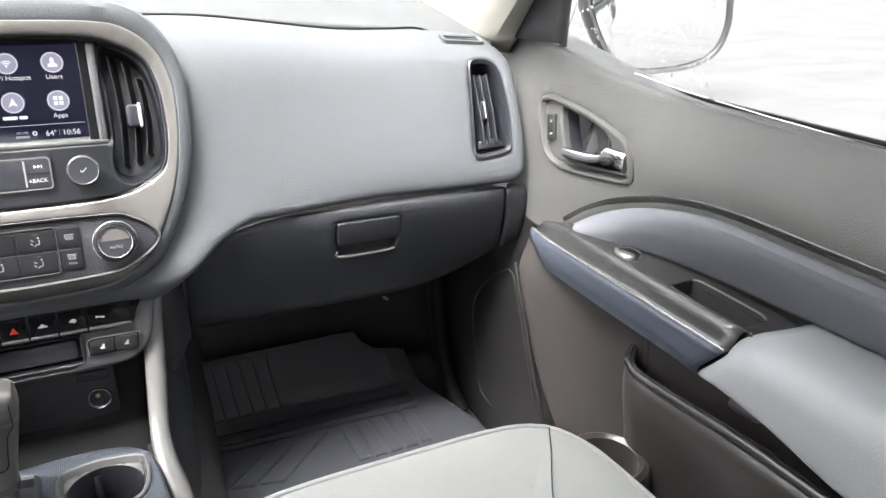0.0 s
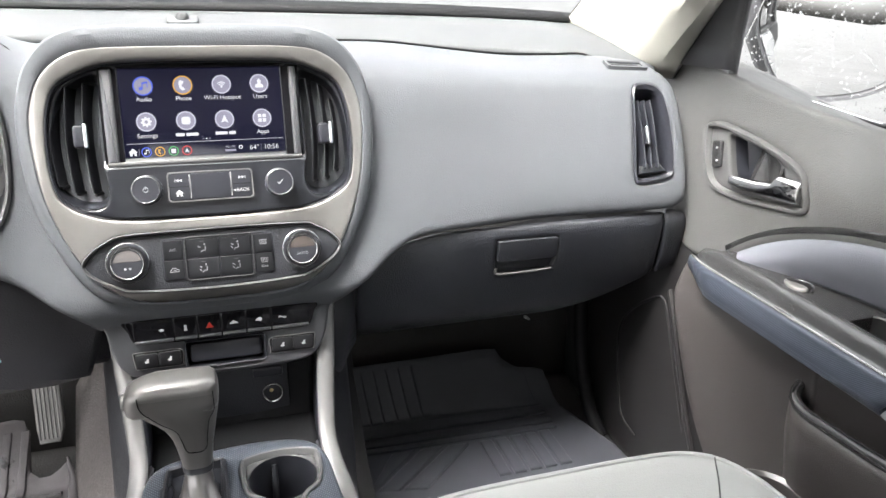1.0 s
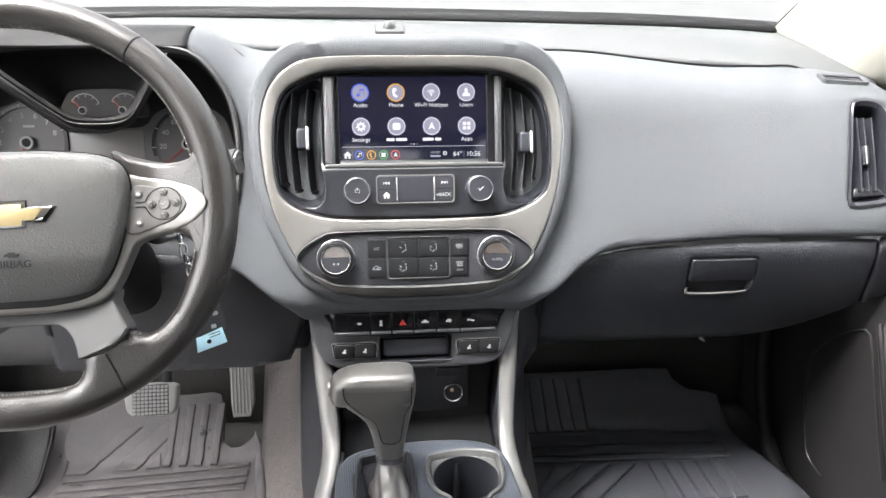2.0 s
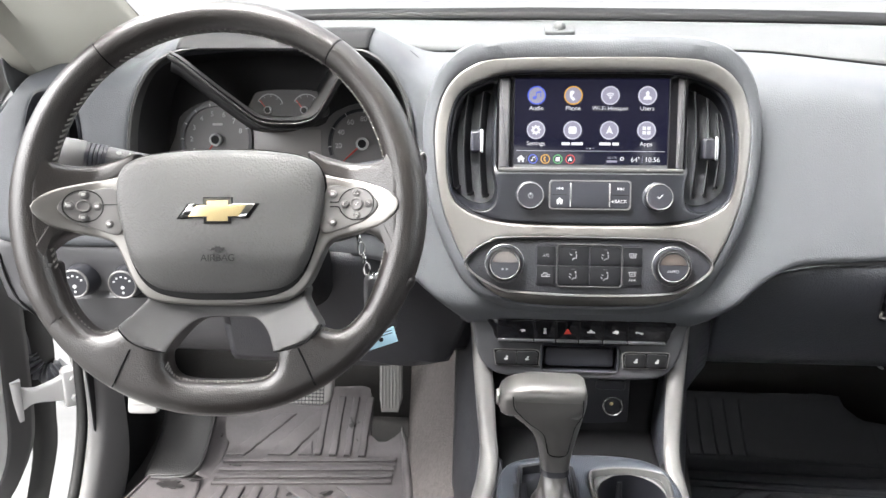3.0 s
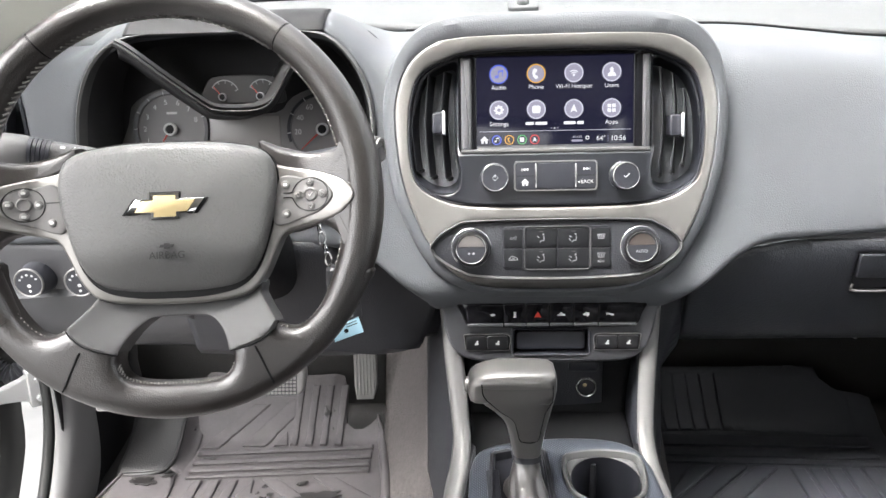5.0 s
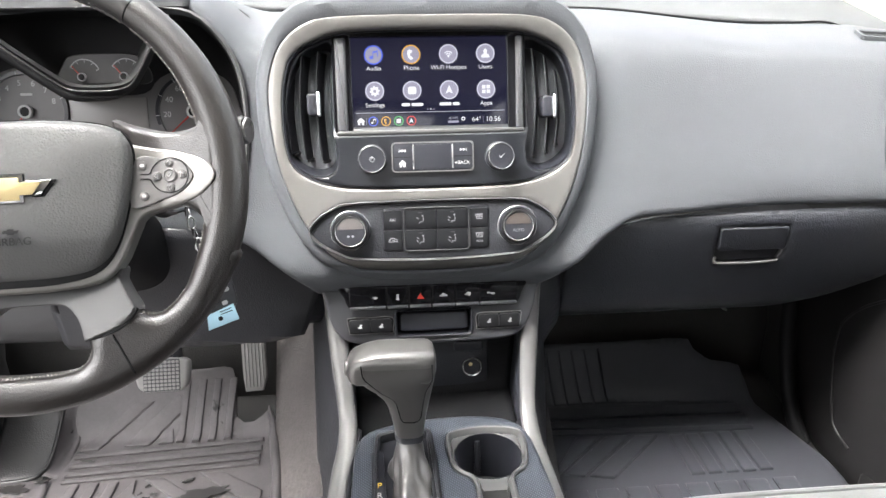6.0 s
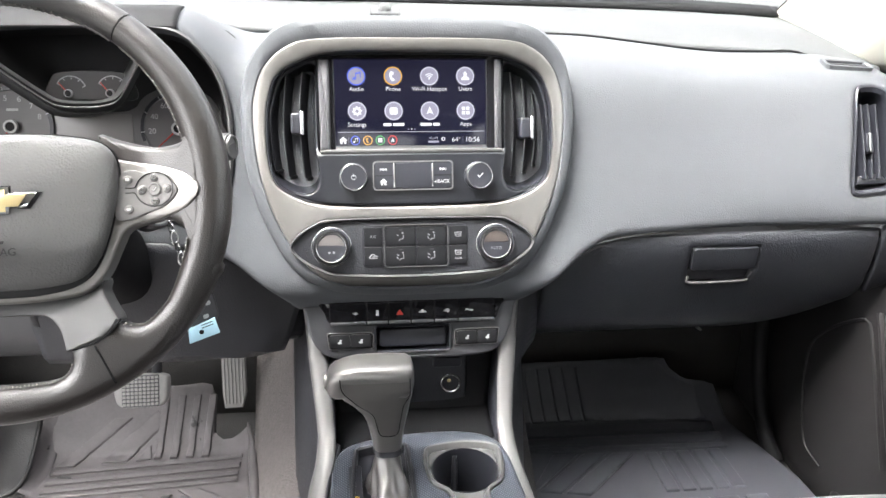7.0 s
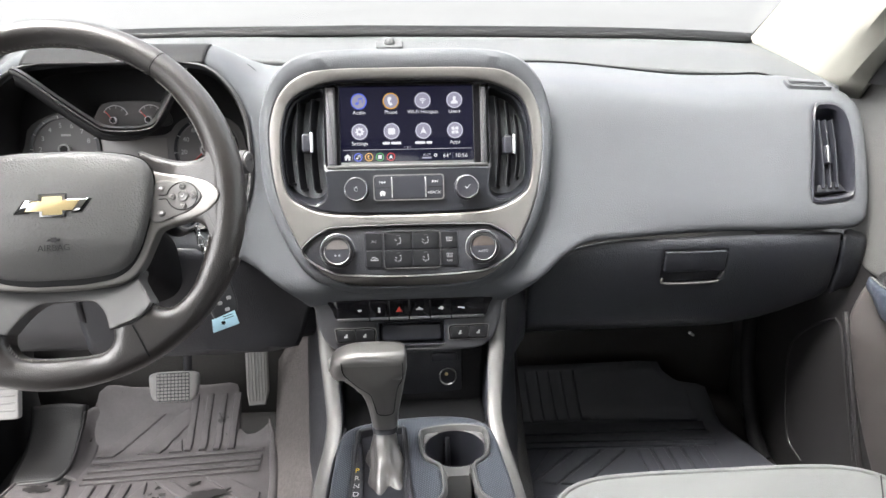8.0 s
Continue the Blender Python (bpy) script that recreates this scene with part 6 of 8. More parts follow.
for v in (0.006, 0.003):
    part("tag_bar", moved(on(TM, 0.006, v, 0.002), slab(rrect(0.013, 0.0010, 0.0002, 1), 0, 0.0002, 0.0001, 1)), SATIN, tag)
for k in range(7):
    a = frame_at(Vector((-0.268 + 0.003 * k, -0.075 - 0.003 * k, 1.120 - 0.011 * k)), (1, 0.5, 0) if k % 2 else (0.2, 1, 0.2), (0, 0.1, 1))
    part("chain_link", moved(a, tube([Vector((0.0035 * math.cos(t), 0.0075 * math.sin(t), 0)) for t in np.linspace(0, 2 * math.pi, 14, endpoint=False)], 0.0011, 6, closed=True)), CHROME, key)

# ---- instrument cluster ----
clu = thing("instrument_cluster", "dark gauge cluster under a hood with two dials", "gauges", (-0.40, 0.12, 1.12))
hood3 = [Vector(p) for p in dash_surf(HOOD, np.full(len(HOOD), 0.003))]
hc = Vector((-0.40, 0, 1.205))
rows = [[p for p in hood3], [Vector((hc.x + (p.x - hc.x) * 0.965, p.y + 0.012, hc.z + (p.z - hc.z) * 0.955)) for p in hood3], [Vector((hc.x + (p.x - hc.x) * 0.955, p.y + 0.03, hc.z + (p.z - hc.z) * 0.94)) for p in hood3], [Vector((hc.x + (p.x - hc.x) * 0.90, 0.125, hc.z + (p.z - hc.z) * 0.82)) for p in hood3]]
part("hood_lining", rows_mesh([np.array([tuple(v) for v in r]) for r in rows], True), BLACK, clu, "matt black hood lining")
rows = [[Vector((hc.x + (p.x - hc.x) * f, p.y + d, hc.z + (p.z - hc.z) * f)) for p in hood3] for f, d in ((1.012, -0.004), (0.998, -0.0075), (0.982, -0.006), (0.972, 0.004), (0.968, 0.014))]
part("hood_edge", rows_mesh([np.array([tuple(v) for v in r]) for r in rows], True), SPOKE, clu, "grey rounded hood edge")
CM = frame_at((-0.395, 0.118, 1.19), (1, 0, 0), (0, 0.28, 1))
part("backing", moved(CM, slab(rrect(0.37, 0.24, 0.04, 6, 0, 0.0), -0.012, -0.003, 0.001)), BLACK, clu)
part("face", moved(CM, slab(cr([(-0.155, -0.09), (-0.155, 0.010), (-0.140, 0.036), (-0.10, 0.050), (-0.060, 0.038), (-0.040, 0.016), (0.0, 0.014), (0.044, 0.016), (0.062, 0.034), (0.10, 0.046), (0.14, 0.032), (0.155, 0.0), (0.155, -0.09)], 90, True), -0.006, 0.0, 0.001)), DIAL, clu, "dark grey gauge face")
part("display", moved(CM, slab(rrect(0.0930, 0.0560, 0.002, 3, -0.002, -0.017), 0.0, 0.0015, 0.0004)), LCD, clu, "pale grey unlit display")
for gx, gz, r, nums, a0, a1 in ((-0.0985, -0.004, 0.050, ("1", "2", "3", "4", "5", "6", "7", "8"), 205, 20), (0.1010, -0.008, 0.047, ("20", "40", "60", "80", "100", "120", "140"), 185, -10)):
    g = part("dial", moved(on(CM, gx, gz, 0.0), rows_mesh([at(disc(r, 56), 0.0), at(disc(r * 0.995, 56), 0.004), at(disc(r * 0.90, 56), 0.0045), at(disc(r * 0.88, 56), 0.002)], True, (False, True))), DIAL, clu, "round dial with pale numerals")
    part("dial_band", moved(on(CM, gx, gz, 0.004), rows_mesh([at(np.array([((r * q) * math.cos(radians(a)), (r * q) * math.sin(radians(a))) for a in np.linspace(200, -20, 60)]), 0.0008) for q in (0.985, 0.90)])), SATIN, g)
    for i, t in enumerate(nums):
        a = radians(a0 + (a1 - a0) * i / (len(nums) - 1))
        text(t, 0.0095, on(CM, gx + r * 0.70 * math.cos(a), gz + r * 0.70 * math.sin(a), 0.0026), DIALW, g, "numeral")
        part("tick", moved(on(CM, gx + r * 0.93 * math.cos(a), gz + r * 0.93 * math.sin(a), 0.0048) @ pose(0, 0, 0, 0, 0, math.degrees(a)), slab(rrect(0.005, 0.0009, 0.0002, 1), 0, 0.0003, 0.0001, 1)), DIALW, g)
    na = radians(222 if gx > 0 else 235)
    part("needle", moved(on(CM, gx, gz, 0.006), tube([Vector((0, 0, 0)), Vector((r * 0.8 * math.cos(na), r * 0.8 * math.sin(na), 0))], [0.0014, 0.0006], 6)), REDP, g, "red needle")
    part("needle_cap", moved(on(CM, gx, gz, 0.004), rows_mesh([at(disc(0.0085, 28), 0), at(disc(0.0082, 28), 0.005), at(disc(0.0060, 28), 0.0056), at(disc(0.0056, 28), 0.0035)], True)), PRINT, g, "pale needle cap")
    part("cap_core", moved(on(CM, gx, gz, 0.004), lathe([(0.0058, 0), (0.0056, 0.0040), (0.004, 0.0044)], 24)), DARK, g)
part("dial_print", moved(on(CM, -0.097, 0.017, 0.0022), slab(rrect(0.014, 0.003, 0.0004, 1), 0, 0.0003, 0.0001, 1)), DIALW, clu)
# the central upper visor with two small gauges
vis = [(-0.501, 1.311), (-0.486, 1.302), (-0.450, 1.272), (-0.413, 1.243), (-0.397, 1.234), (-0.371, 1.232), (-0.345, 1.234), (-0.328, 1.244), (-0.304, 1.280), (-0.285, 1.306)]
part("visor", loft([[(x, 0.028, z - 0.010) for x, z in vis], [(x, 0.021, z - 0.007) for x, z in vis], [(x, 0.020, z) for x, z in vis], [(x, 0.030, z + 0.002) for x, z in vis], [(x - 0.042, 0.125, z - 0.016) for x, z in vis]], 50, 2), VISORM, clu, "black V-shaped visor", 0.0015)
part("visor_edge", tube(cr([(x, 0.0195, z - 0.003) for x, z in vis], 50), [0.0030 - 0.0018 * min(1, i / 20) for i in range(50)], 10), VISORM, clu, "thin satin edge")
part("visor_apron", loft([[(x, 0.028, z - 0.010) for x, z in vis], [(x - 0.036, 0.10, z - 0.030) for x, z in vis]], 50), BLACK, clu, "", 0.001)
SM = frame_at((-0.386, 0.100, 1.243), (1, 0, 0), (0, 0.2, 1))
sg = part("small_panel", moved(SM, slab(cr([(-0.052, -0.020), (0.0, -0.020), (0.050, -0.020), (0.046, 0.004), (0.034, 0.012), (0.0, 0.014), (-0.036, 0.012), (-0.047, 0.004)], 60, True), -0.004, 0.0, 0.001)), GAUGEP, clu, "small gauge panel")
for gx in (-0.024, 0.024):
    part("arc", moved(on(SM, gx, -0.010, 0.0004), rows_mesh([at(np.array([(q * math.cos(a), q * math.sin(a)) for a in np.linspace(radians(150), radians(20), 20)]), 0.0) for q in (0.0185, 0.0172)])), MARK, sg)
    for a in (150, 118, 85, 52, 20):
        part("tick", moved(on(SM, gx + 0.0160 * math.cos(radians(a)), -0.010 + 0.0160 * math.sin(radians(a)), 0.0002) @ pose(0, 0, 0, 0, 0, a), slab(rrect(0.004, 0.0008, 0.0002, 1), 0, 0.0003, 0.0001, 1)), MARK, sg)
    part("needle_cap", moved(on(SM, gx - 0.003, -0.0125, 0), rows_mesh([at(disc(0.0050, 24), 0), at(disc(0.0048, 24), 0.004), at(disc(0.0039, 24), 0.0045), at(disc(0.0036, 24), 0.003)], True)), MARK, sg)
    part("cap_core", moved(on(SM, gx - 0.003, -0.0125, 0), lathe([(0.0040, 0), (0.0038, 0.0034), (0.003, 0.0037)], 20)), DARK, sg)
    part("needle", moved(on(SM, gx - 0.003, -0.0125, 0.003), tube([Vector((0, 0, 0)), Vector((-0.010, 0.013, 0))], [0.0008, 0.0004], 6)), REDP, sg)

# ---- driver's knob panel, knee panels, pedals ----
kp = thing("light_switch_panel", "dark grey panel with two round rotary switches", "switch panel", (-0.65, 0.03, 0.98))
part("panel", loft([[(-0.794, 0.045, 1.074), (-0.778, 0.030, 1.074), (-0.60, 0.020, 1.070), (-0.47, 0.016, 1.068)], [(-0.797, 0.045, 1.056), (-0.776, 0.026, 1.058), (-0.60, 0.016, 1.058), (-0.47, 0.012, 1.056)], [(-0.797, 0.045, 1.004), (-0.765, 0.026, 1.002), (-0.60, 0.024, 0.998), (-0.47, 0.02, 0.996)], [(-0.790, 0.045, 0.982), (-0.757, 0.022, 0.984), (-0.60, 0.018, 0.992), (-0.47, 0.014, 0.990)], [(-0.752, 0.058, 0.938), (-0.725, 0.042, 0.934), (-0.60, 0.038, 0.93), (-0.47, 0.035, 0.93)], [(-0.720, 0.085, 0.892), (-0.700, 0.078, 0.888), (-0.60, 0.075, 0.886), (-0.47, 0.072, 0.886)]], 34, 3), GREYP, kp, "", 0.004)
part("panel_seam", tube(cr([(-0.776, 0.0262, 1.052), (-0.775, 0.0250, 1.030), (-0.771, 0.0245, 1.004), (-0.760, 0.0225, 0.982), (-0.743, 0.0300, 0.955), (-0.728, 0.0400, 0.936)], 40), 0.0016, 6), DARK, kp, "dark joint")
for x in (-0.662, -0.597):
    m = frame_at((x, 0.020, 1.020), (1, 0, 0), (0, 0.10, 1))
    k = part("rotary_switch", moved(m, rows_mesh([at(disc(0.0225, 40), -0.006), at(disc(0.0222, 40), 0.004), at(disc(0.0208, 40), 0.006), at(disc(0.0195, 40), 0.020), at(disc(0.0178, 40), 0.022)], True, (True, True))), SATIN, kp, "round rotary switch")
    part("switch_rim", moved(m, ring(disc(0.0192, 40), disc(0.0168, 40), [(0, 0.020), (0, 0.0222), (0.5, 0.0228), (1, 0.0222), (1, 0.021)])), GUNMETAL, k)
    for a in (30, 62, 94, 126, 158):
        part("mark", moved(on(m, 0.0118 * math.cos(radians(a)), 0.0105 * math.sin(radians(a)), 0.0220), slab(rrect(0.0030, 0.0024, 0.0008, 2), 0, 0.0005, 0.0001, 1)), PRINT, k)
    part("mark", moved(on(m, 0, -0.004, 0.0220), slab(disc(0.0024, 12), 0, 0.0005, 0.0001, 1)), PRINT, k)
    part("mark", moved(on(m, 0, -0.011, 0.0220), slab(disc(0.0018, 12), 0, 0.0005, 0.0001, 1)), PRINT, k)
knee = thing("knee_panel", "dark grey panel below the steering column", "panel", (-0.33, 0.05, 0.88))
part("panel", loft([[(-0.48, 0.012, 1.070), (-0.35, 0.012, 1.070), (-0.25, 0.020, 1.060), (-0.19, 0.035, 1.02), (-0.150, 0.04, 0.985)], [(-0.48, 0.02, 1.00), (-0.35, 0.02, 1.00), (-0.25, 0.028, 1.00), (-0.19, 0.042, 0.985), (-0.150, 0.05, 0.965)], [(-0.48, 0.035, 0.93), (-0.35, 0.035, 0.93), (-0.25, 0.04, 0.93), (-0.20, 0.048, 0.93), (-0.165, 0.06, 0.92)], [(-0.48, 0.055, 0.888), (-0.35, 0.05, 0.886), (-0.25, 0.05, 0.886), (-0.206, 0.055, 0.887), (-0.18, 0.07, 0.885)], [(-0.48, 0.16, 0.880), (-0.35, 0.16, 0.878), (-0.25, 0.16, 0.878), (-0.206, 0.16, 0.88), (-0.18, 0.17, 0.88)]], 36, 4), CHARCOAL, knee, "", 0.004)
part("side_panel", loft([[(-0.206, 0.072, 0.965), (-0.204, 0.074, 0.92), (-0.206, 0.084, 0.889), (-0.206, 0.20, 0.84)], [(-0.140, 0.076, 0.970), (-0.142, 0.073, 0.92), (-0.155, 0.10, 0.886), (-0.165, 0.22, 0.84)]], 20), CHARCOAL, knee, "", 0.003)
brake = thing("brake_pedal", "wide brake pedal with studded worn rubber pad", "pedal", (-0.425, 0.22, 0.70))
BM = frame_at((-0.4265, 0.205, 0.741), (1, 0.02, 0.0), (0, 0.50, 1))
part("pad", moved(BM, slab(cr([(-0.043, 0.014), (-0.038, 0.021), (-0.024, 0.0235), (0.024, 0.0235), (0.038, 0.021), (0.043, 0.014), (0.040, -0.016), (0.032, -0.027), (0.022, -0.0295), (-0.022, -0.0295), (-0.032, -0.027), (-0.040, -0.016)], 60, True), -0.012, 0.004, 0.006)), PEDAL, brake)
part("grip_base", moved(BM, slab(rrect(0.057, 0.0500, 0.003, 3, 0, -0.003), 0.001, 0.0048, 0.0006)), GREYP, brake, "dark grip between the studs")
for i in range(9):
    for j in range(8):
        part("stud", moved(on(BM, -0.025 + i * 0.00625, -0.0240 + j * 0.0060, 0.004), slab(rrect(0.0050, 0.0044, 0.0008, 1), -0.001, 0.0022, 0.0006, 1)), PEDAL, brake)
part("arm", tube([(-0.405, 0.22, 0.745), (-0.402, 0.23, 0.80), (-0.398, 0.20, 0.90)], [0.008, 0.008, 0.009], 10, 0.5), SATIN, brake)
gas = thing("accelerator_pedal", "long ribbed metal accelerator pedal", "pedal", (-0.30, 0.29, 0.65))
GM = frame_at((-0.3005, 0.295, 0.710), (1, 0.05, 0.0), (0.22, 0.42, 1))
part("pad", moved(GM, slab(np.array([(-0.016, -0.064), (0.014, -0.064), (0.022, -0.040), (0.022, 0.075), (-0.020, 0.075), (-0.019, -0.04)]), -0.012, 0.0, 0.003)), STEELP, gas)
for i in range(6):
    part("rib", moved(on(GM, -0.0145 + i * 0.0060, 0.006, 0.0), slab(rrect(0.0028, 0.125, 0.001, 2), -0.001, 0.0022, 0.0008, 1)), PEDAL, gas)
part("stem", tube([(-0.285, 0.33, 0.76), (-0.283, 0.34, 0.84), (-0.28, 0.36, 0.95)], 0.008, 10), SATIN, gas)
park = thing("parking_brake_pedal", "pale worn parking brake pedal with ribs", "pedal", (-0.675, 0.13, 0.74))
PM = frame_at((-0.6745, 0.128, 0.767), (1, 0.05, 0), (0, 0.45, 1))
park_pad = part("pad", moved(PM, slab(rrect(0.047, 0.058, 0.006), -0.010, 0.003, 0.003)), PALEP, park)
for j in range(4):
    part("rib", moved(on(PM, 0, -0.014 + j * 0.012, 0.003), slab(rrect(0.038, 0.0035, 0.0015, 2), -0.001, 0.002, 0.001, 1)), PEDAL, park_pad)
part("arm", tube([(-0.675, 0.145, 0.78), (-0.680, 0.17, 0.84), (-0.690, 0.20, 0.92)], 0.007, 10), SATIN, park)

# ---- outer air outlets ----
for s, hole in ((1, RV), (-1, LV)):
    v = thing("air_vent", "tall dark outlet in the dash end with slats and bright tab", "air vent", (s * 0.62, 0.05, 1.10), "dash air vents")
    edge = [Vector(p) for p in dash_surf(hole, np.full(len(hole), 0.004))]
    c = sum(edge, Vector()) / len(edge)
    nv = Vector((0, -0.90, 0.43))

    def sh(f, d):
        return [c + (p - c) * f - nv * d for p in edge]
    part("frame", rows_mesh([np.array([tuple(q) for q in r]) for r in (sh(1.06, 0.004), sh(1.055, -0.004), sh(1.0, -0.006), sh(0.93, -0.002), sh(0.90, 0.012), sh(0.86, 0.045))], True, (False, True)), SATIN, v, "dark frame")
    m = frame_at(c, (1, 0.0, 0), (s * -0.02, 0.44, 0.90))
    for u in (-0.016, -0.006, 0.005):
        part("slat", blade(m, u, -0.050, 0.052, -0.022, 0.001, 0.003, 0.001), SATIN, v)
    tab = part("tab", moved(m, slab(rrect(0.0090, 0.0270, 0.002, 3, -0.006, -0.002), -0.003, 0.0050, 0.0015)), SATIN, v)
    part("bright_edge", moved(m, slab(rrect(0.0034, 0.0260, 0.0012, 3, -0.0075, -0.002), 0.003, 0.0075, 0.001)), CHROME, tab, "chrome edge")
    part("ramp", moved(m, slab(np.array([(-0.022, -0.058), (0.024, -0.056), (0.012, -0.040), (-0.020, -0.046)]), -0.02, -0.006, 0.002)), CHARCOAL, v)

# ---- glove box ----
glove = thing("glove_box", "charcoal grained glove box with a recessed latch", "glove box", (0.41, 0.06, 0.88))
G_PROF = [(0.052, 1.0575), (0.040, 1.0555), (0.0315, 1.049), (0.0285, 1.038), (0.0300, 1.015), (0.0355, 0.98), (0.048, 0.935), (0.066, 0.900), (0.090, 0.880), (0.130, 0.872)]
gp = cr(G_PROF, 60)
gt = np.linspace(0, 1, 60)


def glove_tau(z):
    return 0.25 * float(np.interp(-z, -gp[:, 1], gt))


def glove_surf(p, k):
    out = []
    for (x, s), q in zip(p, k):
        f = np.clip(s / 0.25, 0, 1)
        y, z = np.interp(f, gt, gp[:, 0]), np.interp(f, gt, gp[:, 1])
        a, b = np.clip(f - 0.02, 0, 1), np.clip(f + 0.02, 0, 1)
        dy, dz = np.interp(b, gt, gp[:, 0]) - np.interp(a, gt, gp[:, 0]), np.interp(b, gt, gp[:, 1]) - np.interp(a, gt, gp[:, 1])
        ln = math.hypot(dy, dz)
        bend = 0.10 * max(0.0, x - 0.55) ** 1.0 * 0.25
        out.append((x, y + bend - q * dz / ln, z + q * dy / ln))
    return out


def gl(pts):
    return [(x, glove_tau(z)) for x, z in pts]


door_o = cr(gl([(0.176, 0.990), (0.205, 1.021), (0.232, 1.040), (0.262, 1.050), (0.32, 1.0545), (0.50, 1.0555), (0.640, 1.0555), (0.644, 1.045), (0.645, 0.99), (0.642, 0.950), (0.60, 0.925), (0.53, 0.895), (0.45, 0.878), (0.30, 0.873), (0.19, 0.873), (0.175, 0.88), (0.172, 0.93)]), 160, True)
latch_hole = np.array([(x, glove_tau(z)) for x, z in [(0.3735, 1.034), (0.4680, 1.033), (0.4680, 1.000), (0.4620, 0.982), (0.3760, 0.979), (0.3735, 1.000)]])
latch_hole = np.concatenate([np.linspace(latch_hole[i], latch_hole[(i + 1) % 6], 8, endpoint=False) for i in range(6)])
part("door", field(door_o, [latch_hole], glove_surf, 0.012, 0.006, 0.03), GLOVEM, glove, "charcoal grained lid")
part("latch", moved(frame_at((0.4207, 0.0290, 1.0175), (1, 0, 0), (0, -0.10, 1)), slab(rrect(0.0925, 0.0330, 0.003, 4), -0.006, 0.0015, 0.0015)), GLOVEM, glove, "charcoal latch paddle")
part("latch_recess", moved(frame_at((0.4207, 0.0420, 0.997), (1, 0, 0), (0, -0.02, 1)), slab(rrect(0.096, 0.056, 0.004, 4), -0.006, 0.0, 0.001)), CHARCOAL, glove)
part("latch_lip", tube(cr([(0.375, 0.0350, 0.990), (0.376, 0.0352, 0.9815), (0.40, 0.0350, 0.9800), (0.44, 0.0350, 0.9805), (0.462, 0.0352, 0.982)], 24), 0.0020, 10), SILVER, glove, "bright lower lip of the latch")
end_o = cr(gl([(0.649, 1.0555), (0.672, 1.0555), (0.684, 1.045), (0.686, 1.00), (0.683, 0.965), (0.665, 0.955), (0.650, 0.950), (0.649, 1.0)]), 60, True)
part("end_panel", field(end_o, [], glove_surf, 0.012, 0.005, 0.05), GLOVEM, glove, "charcoal end panel")
part("inner_panel", loft([[(0.118, 0.045, 0.965), (0.125, 0.03, 0.90), (0.13, 0.04, 0.82), (0.15, 0.10, 0.74)], [(0.168, 0.050, 0.985), (0.172, 0.048, 0.92), (0.174, 0.075, 0.875), (0.178, 0.16, 0.86)]], 20), CHARCOAL, glove, "", 0.004)
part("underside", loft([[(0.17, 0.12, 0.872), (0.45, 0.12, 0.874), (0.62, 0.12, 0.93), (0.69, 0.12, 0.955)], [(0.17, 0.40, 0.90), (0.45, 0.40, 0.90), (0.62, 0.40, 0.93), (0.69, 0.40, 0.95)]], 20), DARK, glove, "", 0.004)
clip = thing("wire_clip", "small pale clip in the dark footwell", "clip", (0.58, 0.355, 0.724))
part("clip", tube([(0.574, 0.352, 0.730), (0.579, 0.355, 0.726), (0.585, 0.352, 0.722)], [0.003, 0.0035, 0.002], 8), PRINT, clip)

# ---- passenger door ----
door = thing("passenger_side_door", "closed front door with grained grey trim and armrest", "car door", (0.74, -0.4, 0.60))


def smooth(a, b, x):
    t = np.clip((x - a) / (b - a), 0, 1)
    return t * t * (3 - 2 * t)


def door_x(y, z):
    x = 0.716 - 0.030 * smooth(-0.22, 0.0, y)
    x += (0.020 + 0.028 * smooth(-0.10, -0.22, y)) * smooth(1.13, 1.27, z) - 0.006 * smooth(-0.13, -0.21, y) * smooth(1.0, 1.10, z)
    x -= 0.032 * smooth(1.01, 0.90, z) * smooth(-0.26, -0.04, y)
    x += 0.012 * smooth(0.90, 0.78, z) * smooth(-0.10, -0.22, y)
    return x


def door_surf(p, k):
    return [(door_x(y, z) + q, y, z) for (y, z), q in zip(p, k)]


panel_o = cr([(0.20, 1.272), (0.075, 1.270), (0.0, 1.260), (-0.105, 1.240), (-0.2, 1.227), (-0.35, 1.226), (-0.55, 1.228), (-0.97, 1.232), (-0.98, 1.22), (-0.98, 1.14), (-0.965, 1.113), (-0.70, 1.113), (-0.45, 1.112), (-0.347, 1.111), (-0.280, 1.105), (-0.217, 1.091), (-0.150, 1.067), (-0.104, 1.043), (-0.064, 1.012), (-0.046, 1.000), (-0.020, 0.994), (0.020, 0.994), (0.06, 1.000), (0.17, 1.02), (0.22, 1.10), (0.22, 1.22)], 240, True)
lower_o = cr([(0.012, 0.984), (-0.020, 0.988), (-0.048, 0.990), (-0.08, 0.985), (-0.14, 0.975), (-0.210, 0.958), (-0.226, 0.948), (-0.234, 0.91), (-0.238, 0.85), (-0.240, 0.70), (-0.238, 0.60), (-0.230, 0.582), (-0.20, 0.58), (-0.165, 0.60), (-0.100, 0.71), (-0.055, 0.80), (-0.010, 0.90), (0.010, 0.935)], 200, True)
